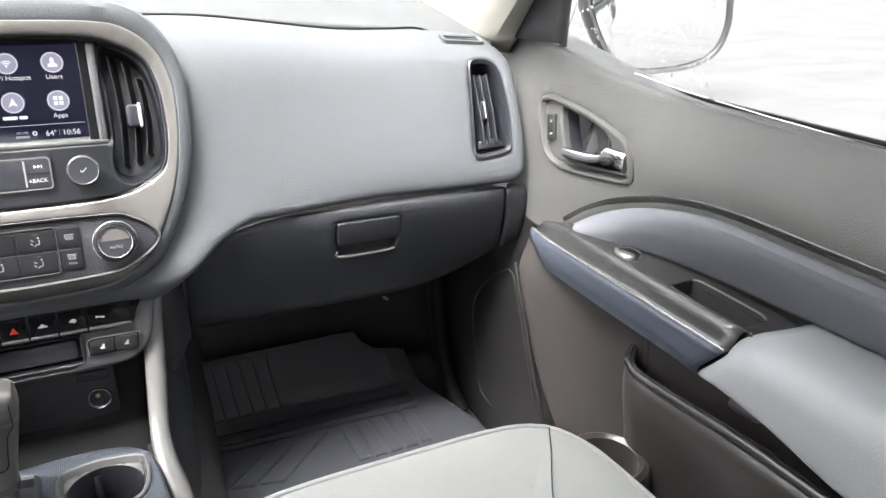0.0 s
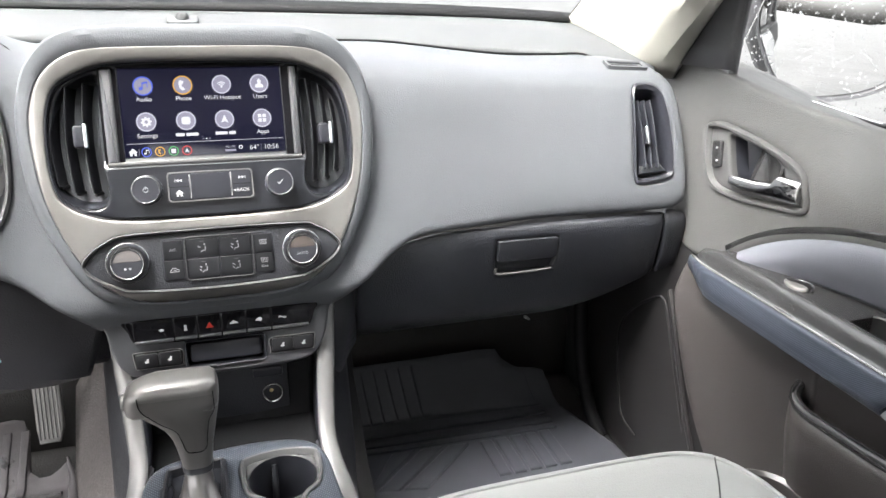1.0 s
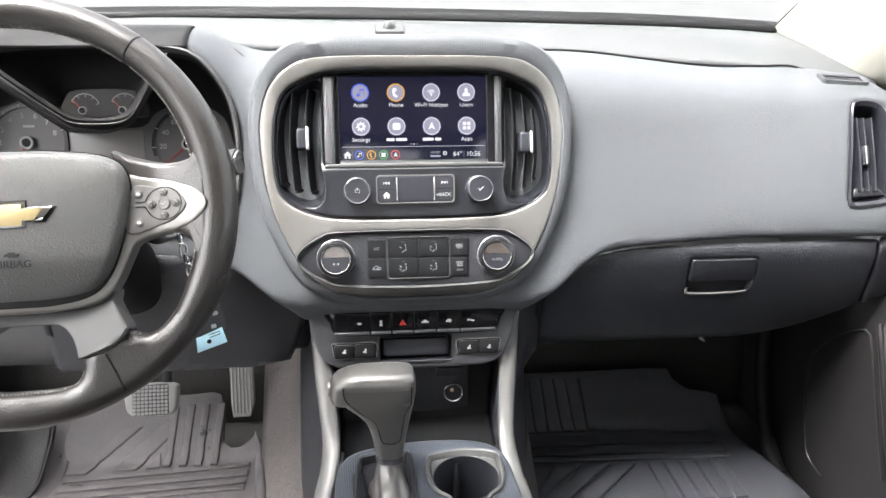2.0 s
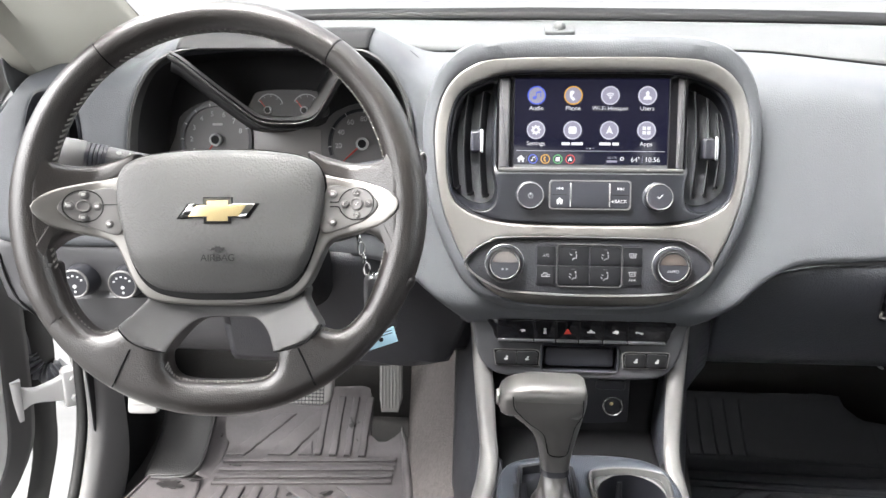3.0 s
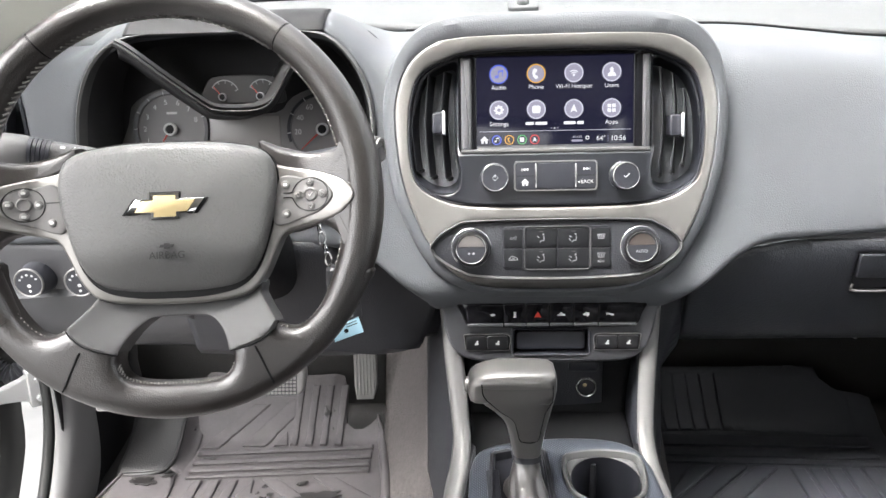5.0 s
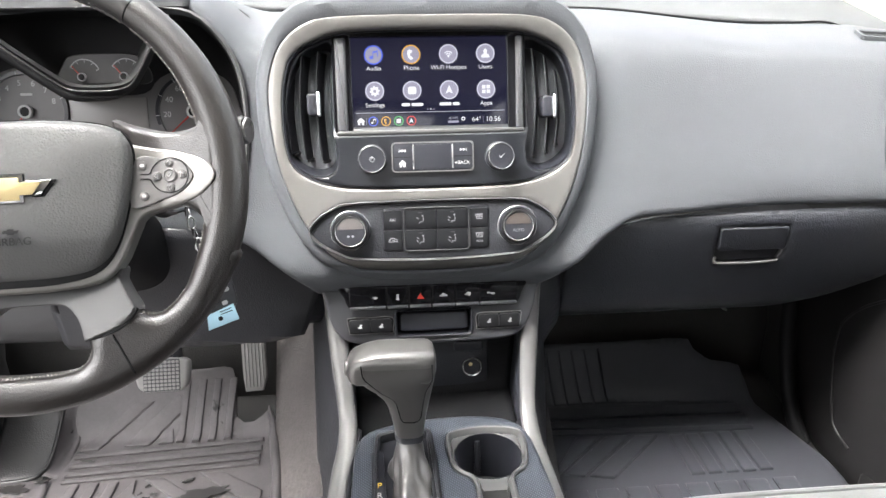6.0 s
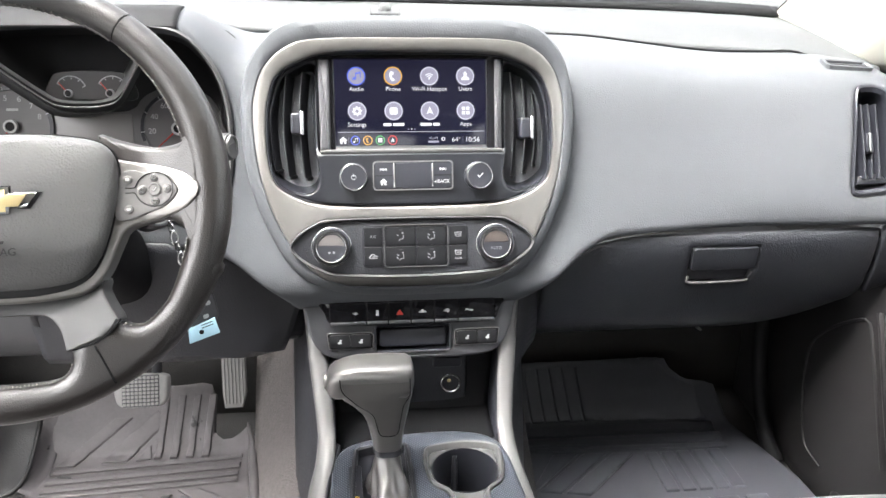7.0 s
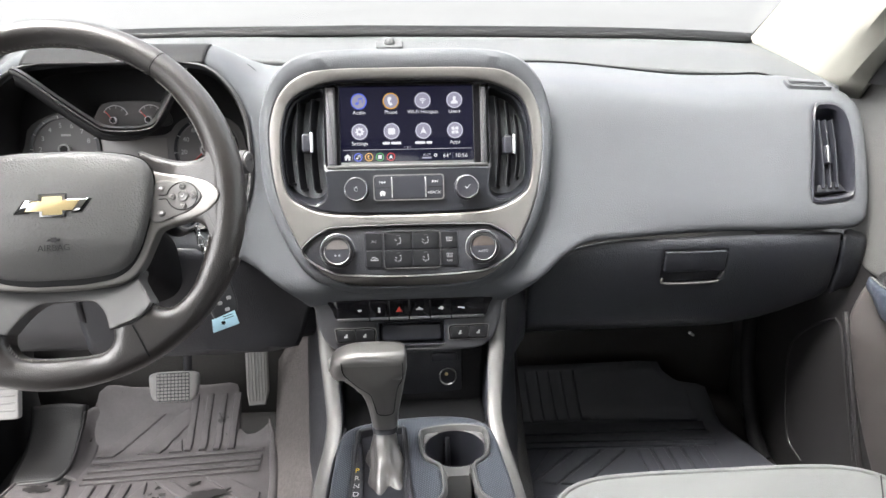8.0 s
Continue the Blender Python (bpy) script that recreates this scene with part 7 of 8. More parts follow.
# outer line of the handle surround and the line of its opening, as (y, z)
cup_h = cr([(0.026, 1.181), (0.019, 1.191), (-0.010, 1.195), (-0.069, 1.187), (-0.118, 1.173), (-0.146, 1.160), (-0.160, 1.140), (-0.166, 1.118), (-0.154, 1.109), (-0.119, 1.105), (-0.069, 1.101), (-0.026, 1.103), (-0.003, 1.114), (0.012, 1.140)], 110, True)
open_h = cr([(-0.020, 1.181), (-0.045, 1.180), (-0.074, 1.175), (-0.103, 1.166), (-0.117, 1.155), (-0.121, 1.135), (-0.118, 1.120), (-0.100, 1.1165), (-0.070, 1.115), (-0.052, 1.119), (-0.040, 1.132), (-0.030, 1.155)], 80, True)
part("trim_panel", field(panel_o, [inset(cup_h, 0.001)], door_surf, 0.016, 0.008, 0.030), DOORP, door, "grained warm grey door trim")
sill = [(0.14, 1.271), (0.075, 1.269), (0.0, 1.259), (-0.105, 1.239), (-0.2, 1.2265), (-0.35, 1.2255), (-0.55, 1.2275), (-0.97, 1.2315)]
part("sill_top", loft([[(door_x(y, z) + d * (0.772 - door_x(y, z)), y, z - e) for y, z in sill] for d, e in ((0.06, 0.006), (0.10, 0.002), (0.5, 0.0), (1.0, 0.001), (1.05, 0.03))], 50, 2), DOORP, door, "smooth sill below the window", 0.002)
# split from the upper trim so that its colour can carry the shade
part("lower_panel", field(lower_o, [], door_surf, 0.016, 0.008, 0.030), LOWER, door, "brown-grey lower door panel, darkened for shade below the armrest")


def round_handle(o, d):
    return np.array([(door_x(y, z) + d, y, z) for y, z in o])


part("handle_frame", rows_mesh([round_handle(inset(cup_h, -0.0025), 0.004), round_handle(inset(cup_h, -0.002), -0.0015), round_handle(inset(cup_h, 0.001), -0.0042), round_handle(inset(cup_h, 0.004), -0.0038), round_handle(inset(cup_h, 0.006), 0.0005), round_handle(inset(cup_h, 0.0075), 0.004)], True), DOORF, door, "grey handle surround")
part("handle_plate", field(inset(cup_h, 0.006), [open_h], lambda p, k: door_surf(p, np.array(k) + 0.0030), 0.008, 0.004, 0.020), DOORF, door, "smooth grey handle plate")
oc = open_h.mean(0)
part("handle_well", rows_mesh([round_handle(inset(open_h, -0.001), 0.010), round_handle(inset(open_h, 0.001), 0.018), round_handle(inset(open_h, 0.004), 0.030), round_handle(oc + (open_h - oc) * 0.5, 0.033), round_handle(oc + (open_h - oc) * 0.05, 0.033)], True, (False, True)), SATIN, door, "dark finger well behind the handle")
part("well_wall", loft([[(door_x(-0.062, z) + 0.029 - 0.020 * (1.18 - z) / 0.06, -0.060 - (1.178 - z) * 0.12, z) for z in (1.176, 1.15, 1.120)], [(door_x(-0.09, z) + 0.018, -0.085 - (1.178 - z) * 0.1, z) for z in (1.172, 1.15, 1.118)], [(door_x(-0.115, z) + 0.006, -0.116, z) for z in (1.160, 1.145, 1.122)]], 10, 3), DOORD, door, "", 0.002)
hrow = [(-0.046, -0.002, 1.1275, 0.004, 0.005), (-0.050, -0.004, 1.1272, 0.006, 0.0068), (-0.070, -0.005, 1.1265, 0.0065, 0.0082), (-0.095, -0.005, 1.1272, 0.0065, 0.0090), (-0.114, -0.004, 1.1290, 0.0065, 0.0100), (-0.1195, -0.003, 1.1335, 0.0068, 0.0155), (-0.124, -0.003, 1.1350, 0.0068, 0.0162), (-0.148, -0.002, 1.1350, 0.0068, 0.0150), (-0.1525, -0.001, 1.1345, 0.0060, 0.0140), (-0.154, 0.001, 1.1340, 0.0030, 0.0110)]
ha = np.linspace(0, 2 * math.pi, 24, endpoint=False)
part("inner_handle", rows_mesh([np.stack([door_x(y, z) + d - w * np.sign(np.cos(ha)) * np.abs(np.cos(ha)) ** 0.7, np.full(24, y), z + h * np.sign(np.sin(ha)) * np.abs(np.sin(ha)) ** 0.7], 1) for y, d, z, w, h in hrow], True, (True, True)), CHROME, door, "chrome door handle")
LKM = frame_at((0.6905, -0.0080, 1.1525), (0.05, -1, 0.25), (0.05, 0.35, 1))
lock = part("lock_switch", moved(LKM, slab(rrect(0.0185, 0.0380, 0.004, 4), -0.004, 0.0035, 0.0015)), DOORD, door, "dark lock switch")
for v in (-0.009, 0.009):
    part("lock_mark", moved(on(LKM, 0.001, v, 0.0035), slab(rrect(0.0048, 0.0026, 0.001, 2), 0, 0.0005, 0.0002, 1)), PRINT, lock)
# window sill moulding and pane
part("sill_seal", tube(cr([(0.762, -0.120, 1.233), (0.763, -0.155, 1.229), (0.763, -0.2, 1.2285), (0.763, -0.35, 1.2295), (0.763, -0.6, 1.232), (0.763, -0.97, 1.236)], 40), 0.0028, 8), RUBBER, door, "black window seal")
part("outer_skin", loft([[(0.775, 0.10, 1.225), (0.775, -0.2, 1.205), (0.775, -0.97, 1.205)], [(0.83, 0.10, 1.10), (0.84, -0.3, 1.08), (0.84, -0.97, 1.08)], [(0.84, 0.10, 0.80), (0.85, -0.3, 0.80), (0.85, -0.97, 0.80)], [(0.78, 0.10, 0.50), (0.79, -0.3, 0.50), (0.79, -0.97, 0.50)]], 20, 4), WHITE, door, "white outer door skin", 0.003)
pane("window_2", [[(0.752, 0.07, 1.255), (0.756, -0.3, 1.23), (0.756, -0.97, 1.23)], [(0.735, -0.03, 1.42), (0.735, -0.4, 1.45), (0.735, -0.97, 1.45)], [(0.69, -0.28, 1.66), (0.69, -0.6, 1.70), (0.69, -0.97, 1.70)]], "side window pane speckled with rain drops")
# black corner sail in front of the pane
part("corner_sail", loft([[(0.694, 0.20, 1.262), (0.697, 0.10, 1.264), (0.712, 0.012, 1.266)], [(0.692, 0.17, 1.32), (0.695, 0.09, 1.32), (0.711, 0.012, 1.322)], [(0.684, 0.08, 1.40), (0.688, 0.04, 1.40), (0.706, -0.010, 1.40)], [(0.655, -0.06, 1.50), (0.66, -0.08, 1.50), (0.682, -0.112, 1.50)], [(0.61, -0.25, 1.62), (0.62, -0.27, 1.62), (0.63, -0.29, 1.62)]], 12, 4), GREYP, door, "dark grey corner cover", 0.006)
part("window_frame", tube(cr([(0.712, 0.016, 1.262), (0.712, 0.014, 1.33), (0.705, -0.010, 1.41), (0.68, -0.11, 1.51), (0.64, -0.30, 1.65)], 30), 0.006, 10), GREYP, door, "dark window frame seal")
# armrest: section swept along the door
ARM = [(0.752, 1.034), (0.715, 1.034), (0.690, 1.030), (0.672, 1.024), (0.662, 1.016), (0.656, 1.004), (0.654, 0.992), (0.655, 0.968), (0.662, 0.958), (0.685, 0.952), (0.752, 0.948)]


def joint(x, z):
    """How far back the armrest's joint lies, higher and further out."""
    return -0.032 * smooth(0.962, 1.012, z) - 0.022 * smooth(0.655, 0.735, x)


def bar(profile, y):
    """The profile of the bar in front of the armrest pad, narrowed to its tip and cut on the slant."""
    taper, end = smooth(-0.015, -0.075, y), smooth(-0.28, -0.372, y)
    return [(x + (1 - taper) * 0.006, y + end * joint(x, z), 1.006 + (z - 1.006) * (0.40 + 0.60 * taper)) for x, z in profile]


ys = [-0.022, -0.028, -0.04, -0.06, -0.085, -0.11, -0.14, -0.2, -0.28, -0.34, -0.372]
plate_top = cr([(0.682, -0.060), (0.694, -0.074), (0.714, -0.110), (0.730, -0.170), (0.738, -0.235), (0.741, -0.30), (0.743, -0.427), (0.739, -0.432), (0.710, -0.424), (0.682, -0.410), (0.677, -0.405), (0.675, -0.28), (0.675, -0.16), (0.677, -0.09), (0.678, -0.066)], 140, True)
pull_o = cr([(0.679, -0.294), (0.683, -0.289), (0.714, -0.288), (0.721, -0.294), (0.722, -0.386), (0.717, -0.398), (0.689, -0.398), (0.682, -0.391)], 60, True)
part("switch_plate", field(plate_top, [pull_o], lambda p, k: [(x, y, 1.006 + 0.0210 * (0.40 + 0.60 * smooth(-0.015, -0.075, y)) - q) for (x, y), q in zip(p, k)], 0.006, 0.0012, 0.012), DOORD, door, "dark satin switch plate")
RIDGE = [(0.657, 1.004), (0.6605, 1.0065), (0.6630, 1.0120), (0.6655, 1.0190), (0.6695, 1.0250), (0.6745, 1.0278), (0.6790, 1.0270), (0.6830, 1.0240)]
part("plate_ridge", loft([bar(RIDGE, y) for y in ys[1:]], 40, 2), DOORD, door, "rounded satin ridge along the switch plate", 0.002)
part("woven_strip", loft([bar(ARM[5:11], y) for y in ys], 14, 2), STRIP, door, "woven blue-grey strip", 0.003)
part("strip_bead", tube(cr([(p[0] - 0.0022, p[1], p[2] + 0.0018) for p in (bar(ARM[5:6], y)[0] for y in ys[1:])], 40), 0.0018, 8), BRIGHT, door, "thin bright bead")
ya = [-0.3735, -0.3755, -0.380, -0.40, -0.46, -0.60, -0.98]
# paler than the insert because the window's light is in its colour
part("arm_pad", loft([[(x - 0.0045 * smooth(-0.3735, -0.380, y), y + joint(x, z), z - 0.004 * smooth(-0.380, -0.3735, y) + 0.003 * smooth(-0.40, -0.50, y) - 0.03 * smooth(1.0, 0.95, z) * smooth(-0.40, -0.60, y)) for x, z in ARM] for y in ya], 40, 4), ARMTOP, door, "soft grey armrest pad, paled for window light", 0.004)
ins = [[(-0.060, 1.016), (-0.10, 1.047), (-0.145, 1.072), (-0.214, 1.097), (-0.278, 1.111), (-0.345, 1.117), (-0.45, 1.118), (-0.60, 1.119), (-0.98, 1.119)], [(-0.064, 1.015), (-0.108, 1.041), (-0.155, 1.064), (-0.222, 1.086), (-0.286, 1.099), (-0.352, 1.105), (-0.455, 1.106), (-0.60, 1.107), (-0.98, 1.107)]]
low_edge = [(0.668, -0.070, 1.015), (0.690, -0.130, 1.022), (0.712, -0.176, 1.026), (0.730, -0.232, 1.027), (0.742, -0.297, 1.027), (0.748, -0.36, 1.027), (0.755, -0.46, 1.028), (0.758, -0.60, 1.028), (0.758, -0.98, 1.028)]
rim1 = [(door_x(y, z) + 0.004, y, z) for y, z in ins[0]]
rim2 = [(door_x(y, z) - 0.008, y, z) for y, z in ins[1]]
mid1 = [(a[0] * 0.55 + b[0] * 0.45 - 0.008, a[1] * 0.5 + b[1] * 0.5, a[2] * 0.62 + b[2] * 0.38) for a, b in zip(rim2, low_edge)]
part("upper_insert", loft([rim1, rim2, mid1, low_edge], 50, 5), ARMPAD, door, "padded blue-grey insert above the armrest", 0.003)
groove = cr([(0.0, y, z) for y, z in ins[0]], 70)
part("insert_groove", loft([[(door_x(y, z + u) + d, y + 0.4 * u * smooth(-0.20, -0.08, y), z + u) for _, y, z in groove] for u, d in ((0.0150, 0.004), (0.0145, -0.0005), (0.0125, -0.0014), (0.004, 0.0005), (-0.004, 0.006))], 70, 3), DOORD, door, "dark band round the insert", 0.002)
WSM = frame_at((0.692, -0.1955, 1.0270), (0.05, -1, 0), (1, 0.05, 0.1))
part("switch_base", moved(WSM, slab(cr([(-0.020, -0.002), (-0.013, 0.012), (0.006, 0.014), (0.019, 0.006), (0.016, -0.010), (-0.004, -0.014)], 40, True), -0.004, 0.0008, 0.0006)), DARK, door, "dark switch recess")
wsw = part("window_switch", moved(on(WSM, 0, 0, 0.0006), slab(cr([(-0.019, -0.004), (-0.010, -0.002), (0.002, 0.002), (0.014, 0.002), (0.017, -0.005), (0.008, -0.013), (-0.006, -0.012)], 40, True), -0.002, 0.0045, 0.003)), SILVER, door, "bright scooped window switch")
part("switch_arc", moved(WSM, tube(cr([(-0.012, 0.012, 0.002), (0.004, 0.0145, 0.003), (0.016, 0.0095, 0.003), (0.0205, 0.001, 0.002)], 20), 0.0012, 6)), CHROME, wsw, "thin chrome arc")
part("pull_cup", rows_mesh([at(inset(pull_o, -0.0005), 1.0255), at(inset(pull_o, 0.001), 1.0), at(inset(pull_o, 0.006), 0.982)], True, (False, True)), DOORD, door, "deep dark pull cup")
part("pull_edge", tube(cr([(0.7155, -0.2885, 1.0272), (0.7210, -0.297, 1.0274), (0.7222, -0.34, 1.0274), (0.7218, -0.384, 1.0272), (0.7165, -0.397, 1.0270)], 20), 0.0013, 8), SILVER, door, "bright edge of the pull cup")
# map pocket with its rail, and the bottle holder
rail = [(0.714, -0.214, 0.892), (0.702, -0.220, 0.888), (0.692, -0.230, 0.883), (0.689, -0.250, 0.877), (0.689, -0.289, 0.879), (0.689, -0.338, 0.883), (0.689, -0.403, 0.890), (0.689, -0.513, 0.895), (0.689, -0.98, 0.905)]
part("pocket_wall", loft([[(x, y, z - 0.004) for x, y, z in rail], [(x + 0.001, y, z - 0.05) for x, y, z in rail], [(x + 0.020, y, z - 0.15) for x, y, z in rail], [(x + 0.032, y, z - 0.29) for x, y, z in rail]], 40, 4), LOWER, door, "dark pocket wall", 0.004)
part("pocket_rail", tube(cr(rail, 60), [0.0070 + 0.0012 * min(1, i / 12) for i in range(60)], 14), DOORD, door, "rounded pocket rail")
part("pocket_back", loft([[(door_x(-0.185, z) + 0.008, -0.185, z), (door_x(-0.215, z) + 0.008, -0.215, z), (0.726, -0.27, z), (0.740, -0.36, z), (0.746, -0.50, z), (0.746, -0.98, z)] for z in (1.0, 0.93, 0.86, 0.76)], 24, 3), LOWER, door, "", 0.003)
part("pocket_clip", moved(frame_at((0.728, -0.390, 0.905), (0, -1, 0.1), (0.6, 0, 0.8)), slab(rrect(0.044, 0.020, 0.007, 5), -0.006, 0.005, 0.004)), LOWER, door, "small hook in the pocket")
bo = disc(0.0475, 40, 0.656, -0.252)
part("bottle_holder", rows_mesh([at(inset(bo, -0.016), 0.60), at(inset(bo, -0.014), 0.735), at(inset(bo, -0.010), 0.751), at(inset(bo, -0.003), 0.756), at(inset(bo, 0.003), 0.751), at(inset(bo, 0.006), 0.69), at(inset(bo, 0.012), 0.62)], True, (True, True)), LOWER, door, "dark bottle holder ring")

# ---- outside mirror ----
mir_t = thing("side_mirror", "dark-edged side mirror with a white cap, wet with rain", "mirror", (0.98, 0.12, 1.2))
MM = frame_at((0.985, 0.135, 1.26), (0.957, -0.29, 0.0), (0.0, 0.02, 1))
mo = cr([(-0.128, 0.12), (-0.124, 0.053), (-0.110, 0.017), (-0.087, -0.024), (-0.061, -0.049), (-0.028, -0.064), (0.046, -0.060), (0.098, -0.046), (0.126, -0.022), (0.137, 0.017), (0.134, 0.06), (0.128, 0.14), (0.11, 0.185), (0.05, 0.20), (-0.09, 0.195), (-0.12, 0.17)], 90, True)
part("housing", moved(MM, rows_mesh([at(inset(mo, 0.006), 0.002), at(inset(mo, 0.003), 0.008), at(inset(mo, -0.002), 0.010), at(inset(mo, -0.006), -0.01), at(inset(mo, 0.004), -0.06), at(inset(mo, 0.045), -0.10)], True, (False, True))), GREYP, mir_t, "dark grey mirror housing")
part("mirror_glass", moved(MM, slab(inset(mo, 0.0068), -0.004, 0.004, 0.001)), material("mirror_silver", (0.85, 0.85, 0.85), 0.02, 1.0, mottle=0.01), mir_t, "silver mirror glass")
part("mount", tube([(0.80, 0.14, 1.14), (0.86, 0.17, 1.15), (0.95, 0.20, 1.18)], [0.03, 0.026, 0.03], 14), DARK, mir_t)
# rain drops on the pane before the mirror
rng = random.Random(7)
drops = []
for k in range(900):
    y, z = rng.uniform(-0.22, 0.06), rng.uniform(1.24, 1.40)
    x = 0.7585 - 0.10 * (z - 1.25) if z > 1.25 else 0.7585
    r = rng.choice((0.0007, 0.0009, 0.0011, 0.0014, 0.0019))
    drops.append(moved(frame_at((x + 0.003, y, z), (0, 1, 0), (0, 0, 1)), lathe([(r, 0), (r * 0.85, r * 0.4), (r * 0.4, r * 0.7)], 8)))
tagged(part("rain_drops", merge(*drops), clear("water"), None), "clear rain drops on the side window", "rain drops", "", "stuff")

# ---- passenger seat ----
seat = thing("passenger_seat", "pale grey leather seat cushion with raised piping", "seat", (0.335, -0.60, 0.60))


def seat_out(f, z, dy=0.0):
    """A cushion outline shrunk towards its middle."""
    base = [(0.325, -0.294), (0.42, -0.295), (0.470, -0.301), (0.502, -0.318), (0.521, -0.350), (0.530, -0.40), (0.536, -0.55), (0.54, -0.86), (0.325, -0.88), (0.11, -0.86), (0.114, -0.55), (0.120, -0.40), (0.129, -0.350), (0.148, -0.318), (0.180, -0.301), (0.23, -0.295)]
    c = np.array((0.335, -0.60))
    o = inset(cr(base, 120, True), f - 0.009)
    return at(o, z) + np.array((0, dy, 0))


part("cushion_side", rows_mesh([seat_out(0.05, 0.70), seat_out(0.025, 0.74), seat_out(0.008, 0.80), seat_out(0.001, 0.85), seat_out(0.003, 0.880), seat_out(0.008, 0.892), seat_out(0.012, 0.8965)], True), SEATL, seat, "pale leather cushion front")
rows = [seat_out(0.012, 0.8965), seat_out(0.018, 0.8985), seat_out(0.030, 0.9000), seat_out(0.050, 0.9000), seat_out(0.08, 0.896), seat_out(0.12, 0.890), seat_out(0.17, 0.884), seat_out(0.2, 0.882)]
part("cushion_top", rows_mesh(rows, True, (False, True)), SEATL, seat, "pale grey leather cushion top")
part("piping", tube([tuple(q) for q in seat_out(0.012, 0.8975)], 0.0030, 8, closed=True), SEATL, seat, "pale piping along the edge")
part("cushion_seam", tube(cr([(0.502, -0.317, 0.8985), (0.495, -0.327, 0.9003), (0.477, -0.357, 0.9005), (0.455, -0.39, 0.8995), (0.438, -0.42, 0.8960), (0.42, -0.47, 0.891), (0.41, -0.70, 0.884)], 40), 0.0008, 6), SEATD, seat, "thin dark seam")
part("backrest", loft([[(0.325 + 0.20 * math.cos(a) * w, -0.90 - 0.20 * t + 0.055 * math.sin(a), 0.86 + 0.62 * t) for a in np.linspace(0, 2 * math.pi, 24, endpoint=False)] for t, w in ((0.0, 0.92), (0.2, 1.0), (0.6, 1.0), (0.85, 0.93), (0.97, 0.80), (1.0, 0.55))], 48, 3, True, (True, True)), SEATL, seat, "pale leather backrest")
part("headrest", loft([[(0.325 + 0.125 * math.cos(a) * w, -1.115 - 0.03 * t + 0.045 * math.sin(a) * w, 1.50 + 0.17 * t) for a in np.linspace(0, 2 * math.pi, 20, endpoint=False)] for t, w in ((0.0, 0.75), (0.12, 0.95), (0.5, 1.0), (0.88, 0.92), (1.0, 0.6))], 40, 3, True, (True, True)), SEATL, seat, "pale leather headrest")
part("seat_base", box(0.16, 0.51, -0.84, -0.36, 0.575, 0.72, 0.02), SEATD, seat, "dark seat base")

# ---- floor mats ----
def mat_mesh(x0, x1, name_label, mirror):
    """A deep-grooved rubber mat: base, raised rim, bars and slanted ribs, all in world places."""
    t = thing("floor_mat", name_label, "floor mat", ((x0 + x1) / 2, 0.1, 0.57), "floor mats")
    return t


def toe(y):
    """Height of the mat over the floor and up the toe board."""
    d = y - 0.245
    rise = 1.75 * (d + 0.02) ** 2 / 0.08 if abs(d) < 0.02 else max(0.0, d) * 1.75
    return 0.588 + rise - 0.006 * smooth(0.1, -0.2, y)


def tread(t, poly, mat, h=0.0050, name="tread_block"):
    """A raised block on a mat, from its outline in plan."""
    p = np.array(poly, float)
    o = np.concatenate([np.linspace(p[i], p[(i + 1) % len(p)], 14, endpoint=False) for i in range(len(p))])
    return part(name, field(o, [], lambda q, k: [(x, y, toe(y) + 0.004 + h - d) for (x, y), d in zip(q, k)], 0.006, 0.0016, h + 0.003), mat, t)


pm = mat_mesh(0.17, 0.64, "black grooved rubber mat in the passenger footwell", 1)
mat_o = cr([(0.175, 0.303), (0.19, 0.306), (0.34, 0.306), (0.485, 0.306), (0.505, 0.294), (0.535, 0.285), (0.570, 0.282), (0.590, 0.275), (0.605, 0.235), (0.640, 0.12), (0.655, 0.02), (0.655, -0.40), (0.17, -0.40), (0.176, 0.0)], 140, True)
part("mat_sheet", field(mat_o, [], lambda p, k: [(x, y, toe(y) + 0.004 - q) for (x, y), q in zip(p, k)], 0.010, 0.006, 0.012), MATRUB, pm)
grooves = ((0.201, 0.205), (0.220, 0.230), (0.244, 0.254), (0.267, 0.280), (0.291, 0.304), (0.316, 0.328))
for (a, b), (c, d) in zip(grooves[:-1], grooves[1:]):
    tread(pm, [(b + 0.0016, 0.245), (d - 0.0016, 0.245), (c - 0.0016, 0.297), (a + 0.0016, 0.297)], MATRUB)
tread(pm, [(0.3305, 0.245), (0.560, 0.238), (0.545, 0.276), (0.500, 0.285), (0.480, 0.297), (0.3185, 0.297)], MATRUB)
for (a, b), (c, d) in (((0.240, 0.232), (0.218, 0.210)), ((0.210, 0.202), (0.192, 0.180)), ((0.185, 0.172), (0.175, 0.161))):
    tread(pm, [(0.197, c), (0.565, d), (0.570, b), (0.199, a)], MATRUB)
slant = [((0.160, 0.076), (0.245, 0.163)), ((0.204, 0.077), (0.299, 0.163)), ((0.245, 0.070), (0.349, 0.160)), ((0.291, 0.062), (0.395, 0.156))]
for ((ax, ay), (bx_, by_)), ((cx, cy), (dx, dy)) in zip(slant[:-1], slant[1:]):
    tread(pm, [(max(ax + 0.004, 0.192), ay + 0.001), (cx - 0.004, cy + 0.001), (dx - 0.006, dy), (bx_ + 0.004, by_)], MATRUB)
for i in range(5):
    x = 0.412 + i * 0.0285
    tread(pm, [(x, 0.060), (x + 0.022, 0.060), (x + 0.021, 0.155), (x - 0.001, 0.156)], MATRUB)
for i in range(8):
    x = 0.20 + i * 0.048
    tread(pm, [(x, -0.16), (x + 0.036, -0.16), (x + 0.036, 0.040), (x, 0.040)], MATRUB)
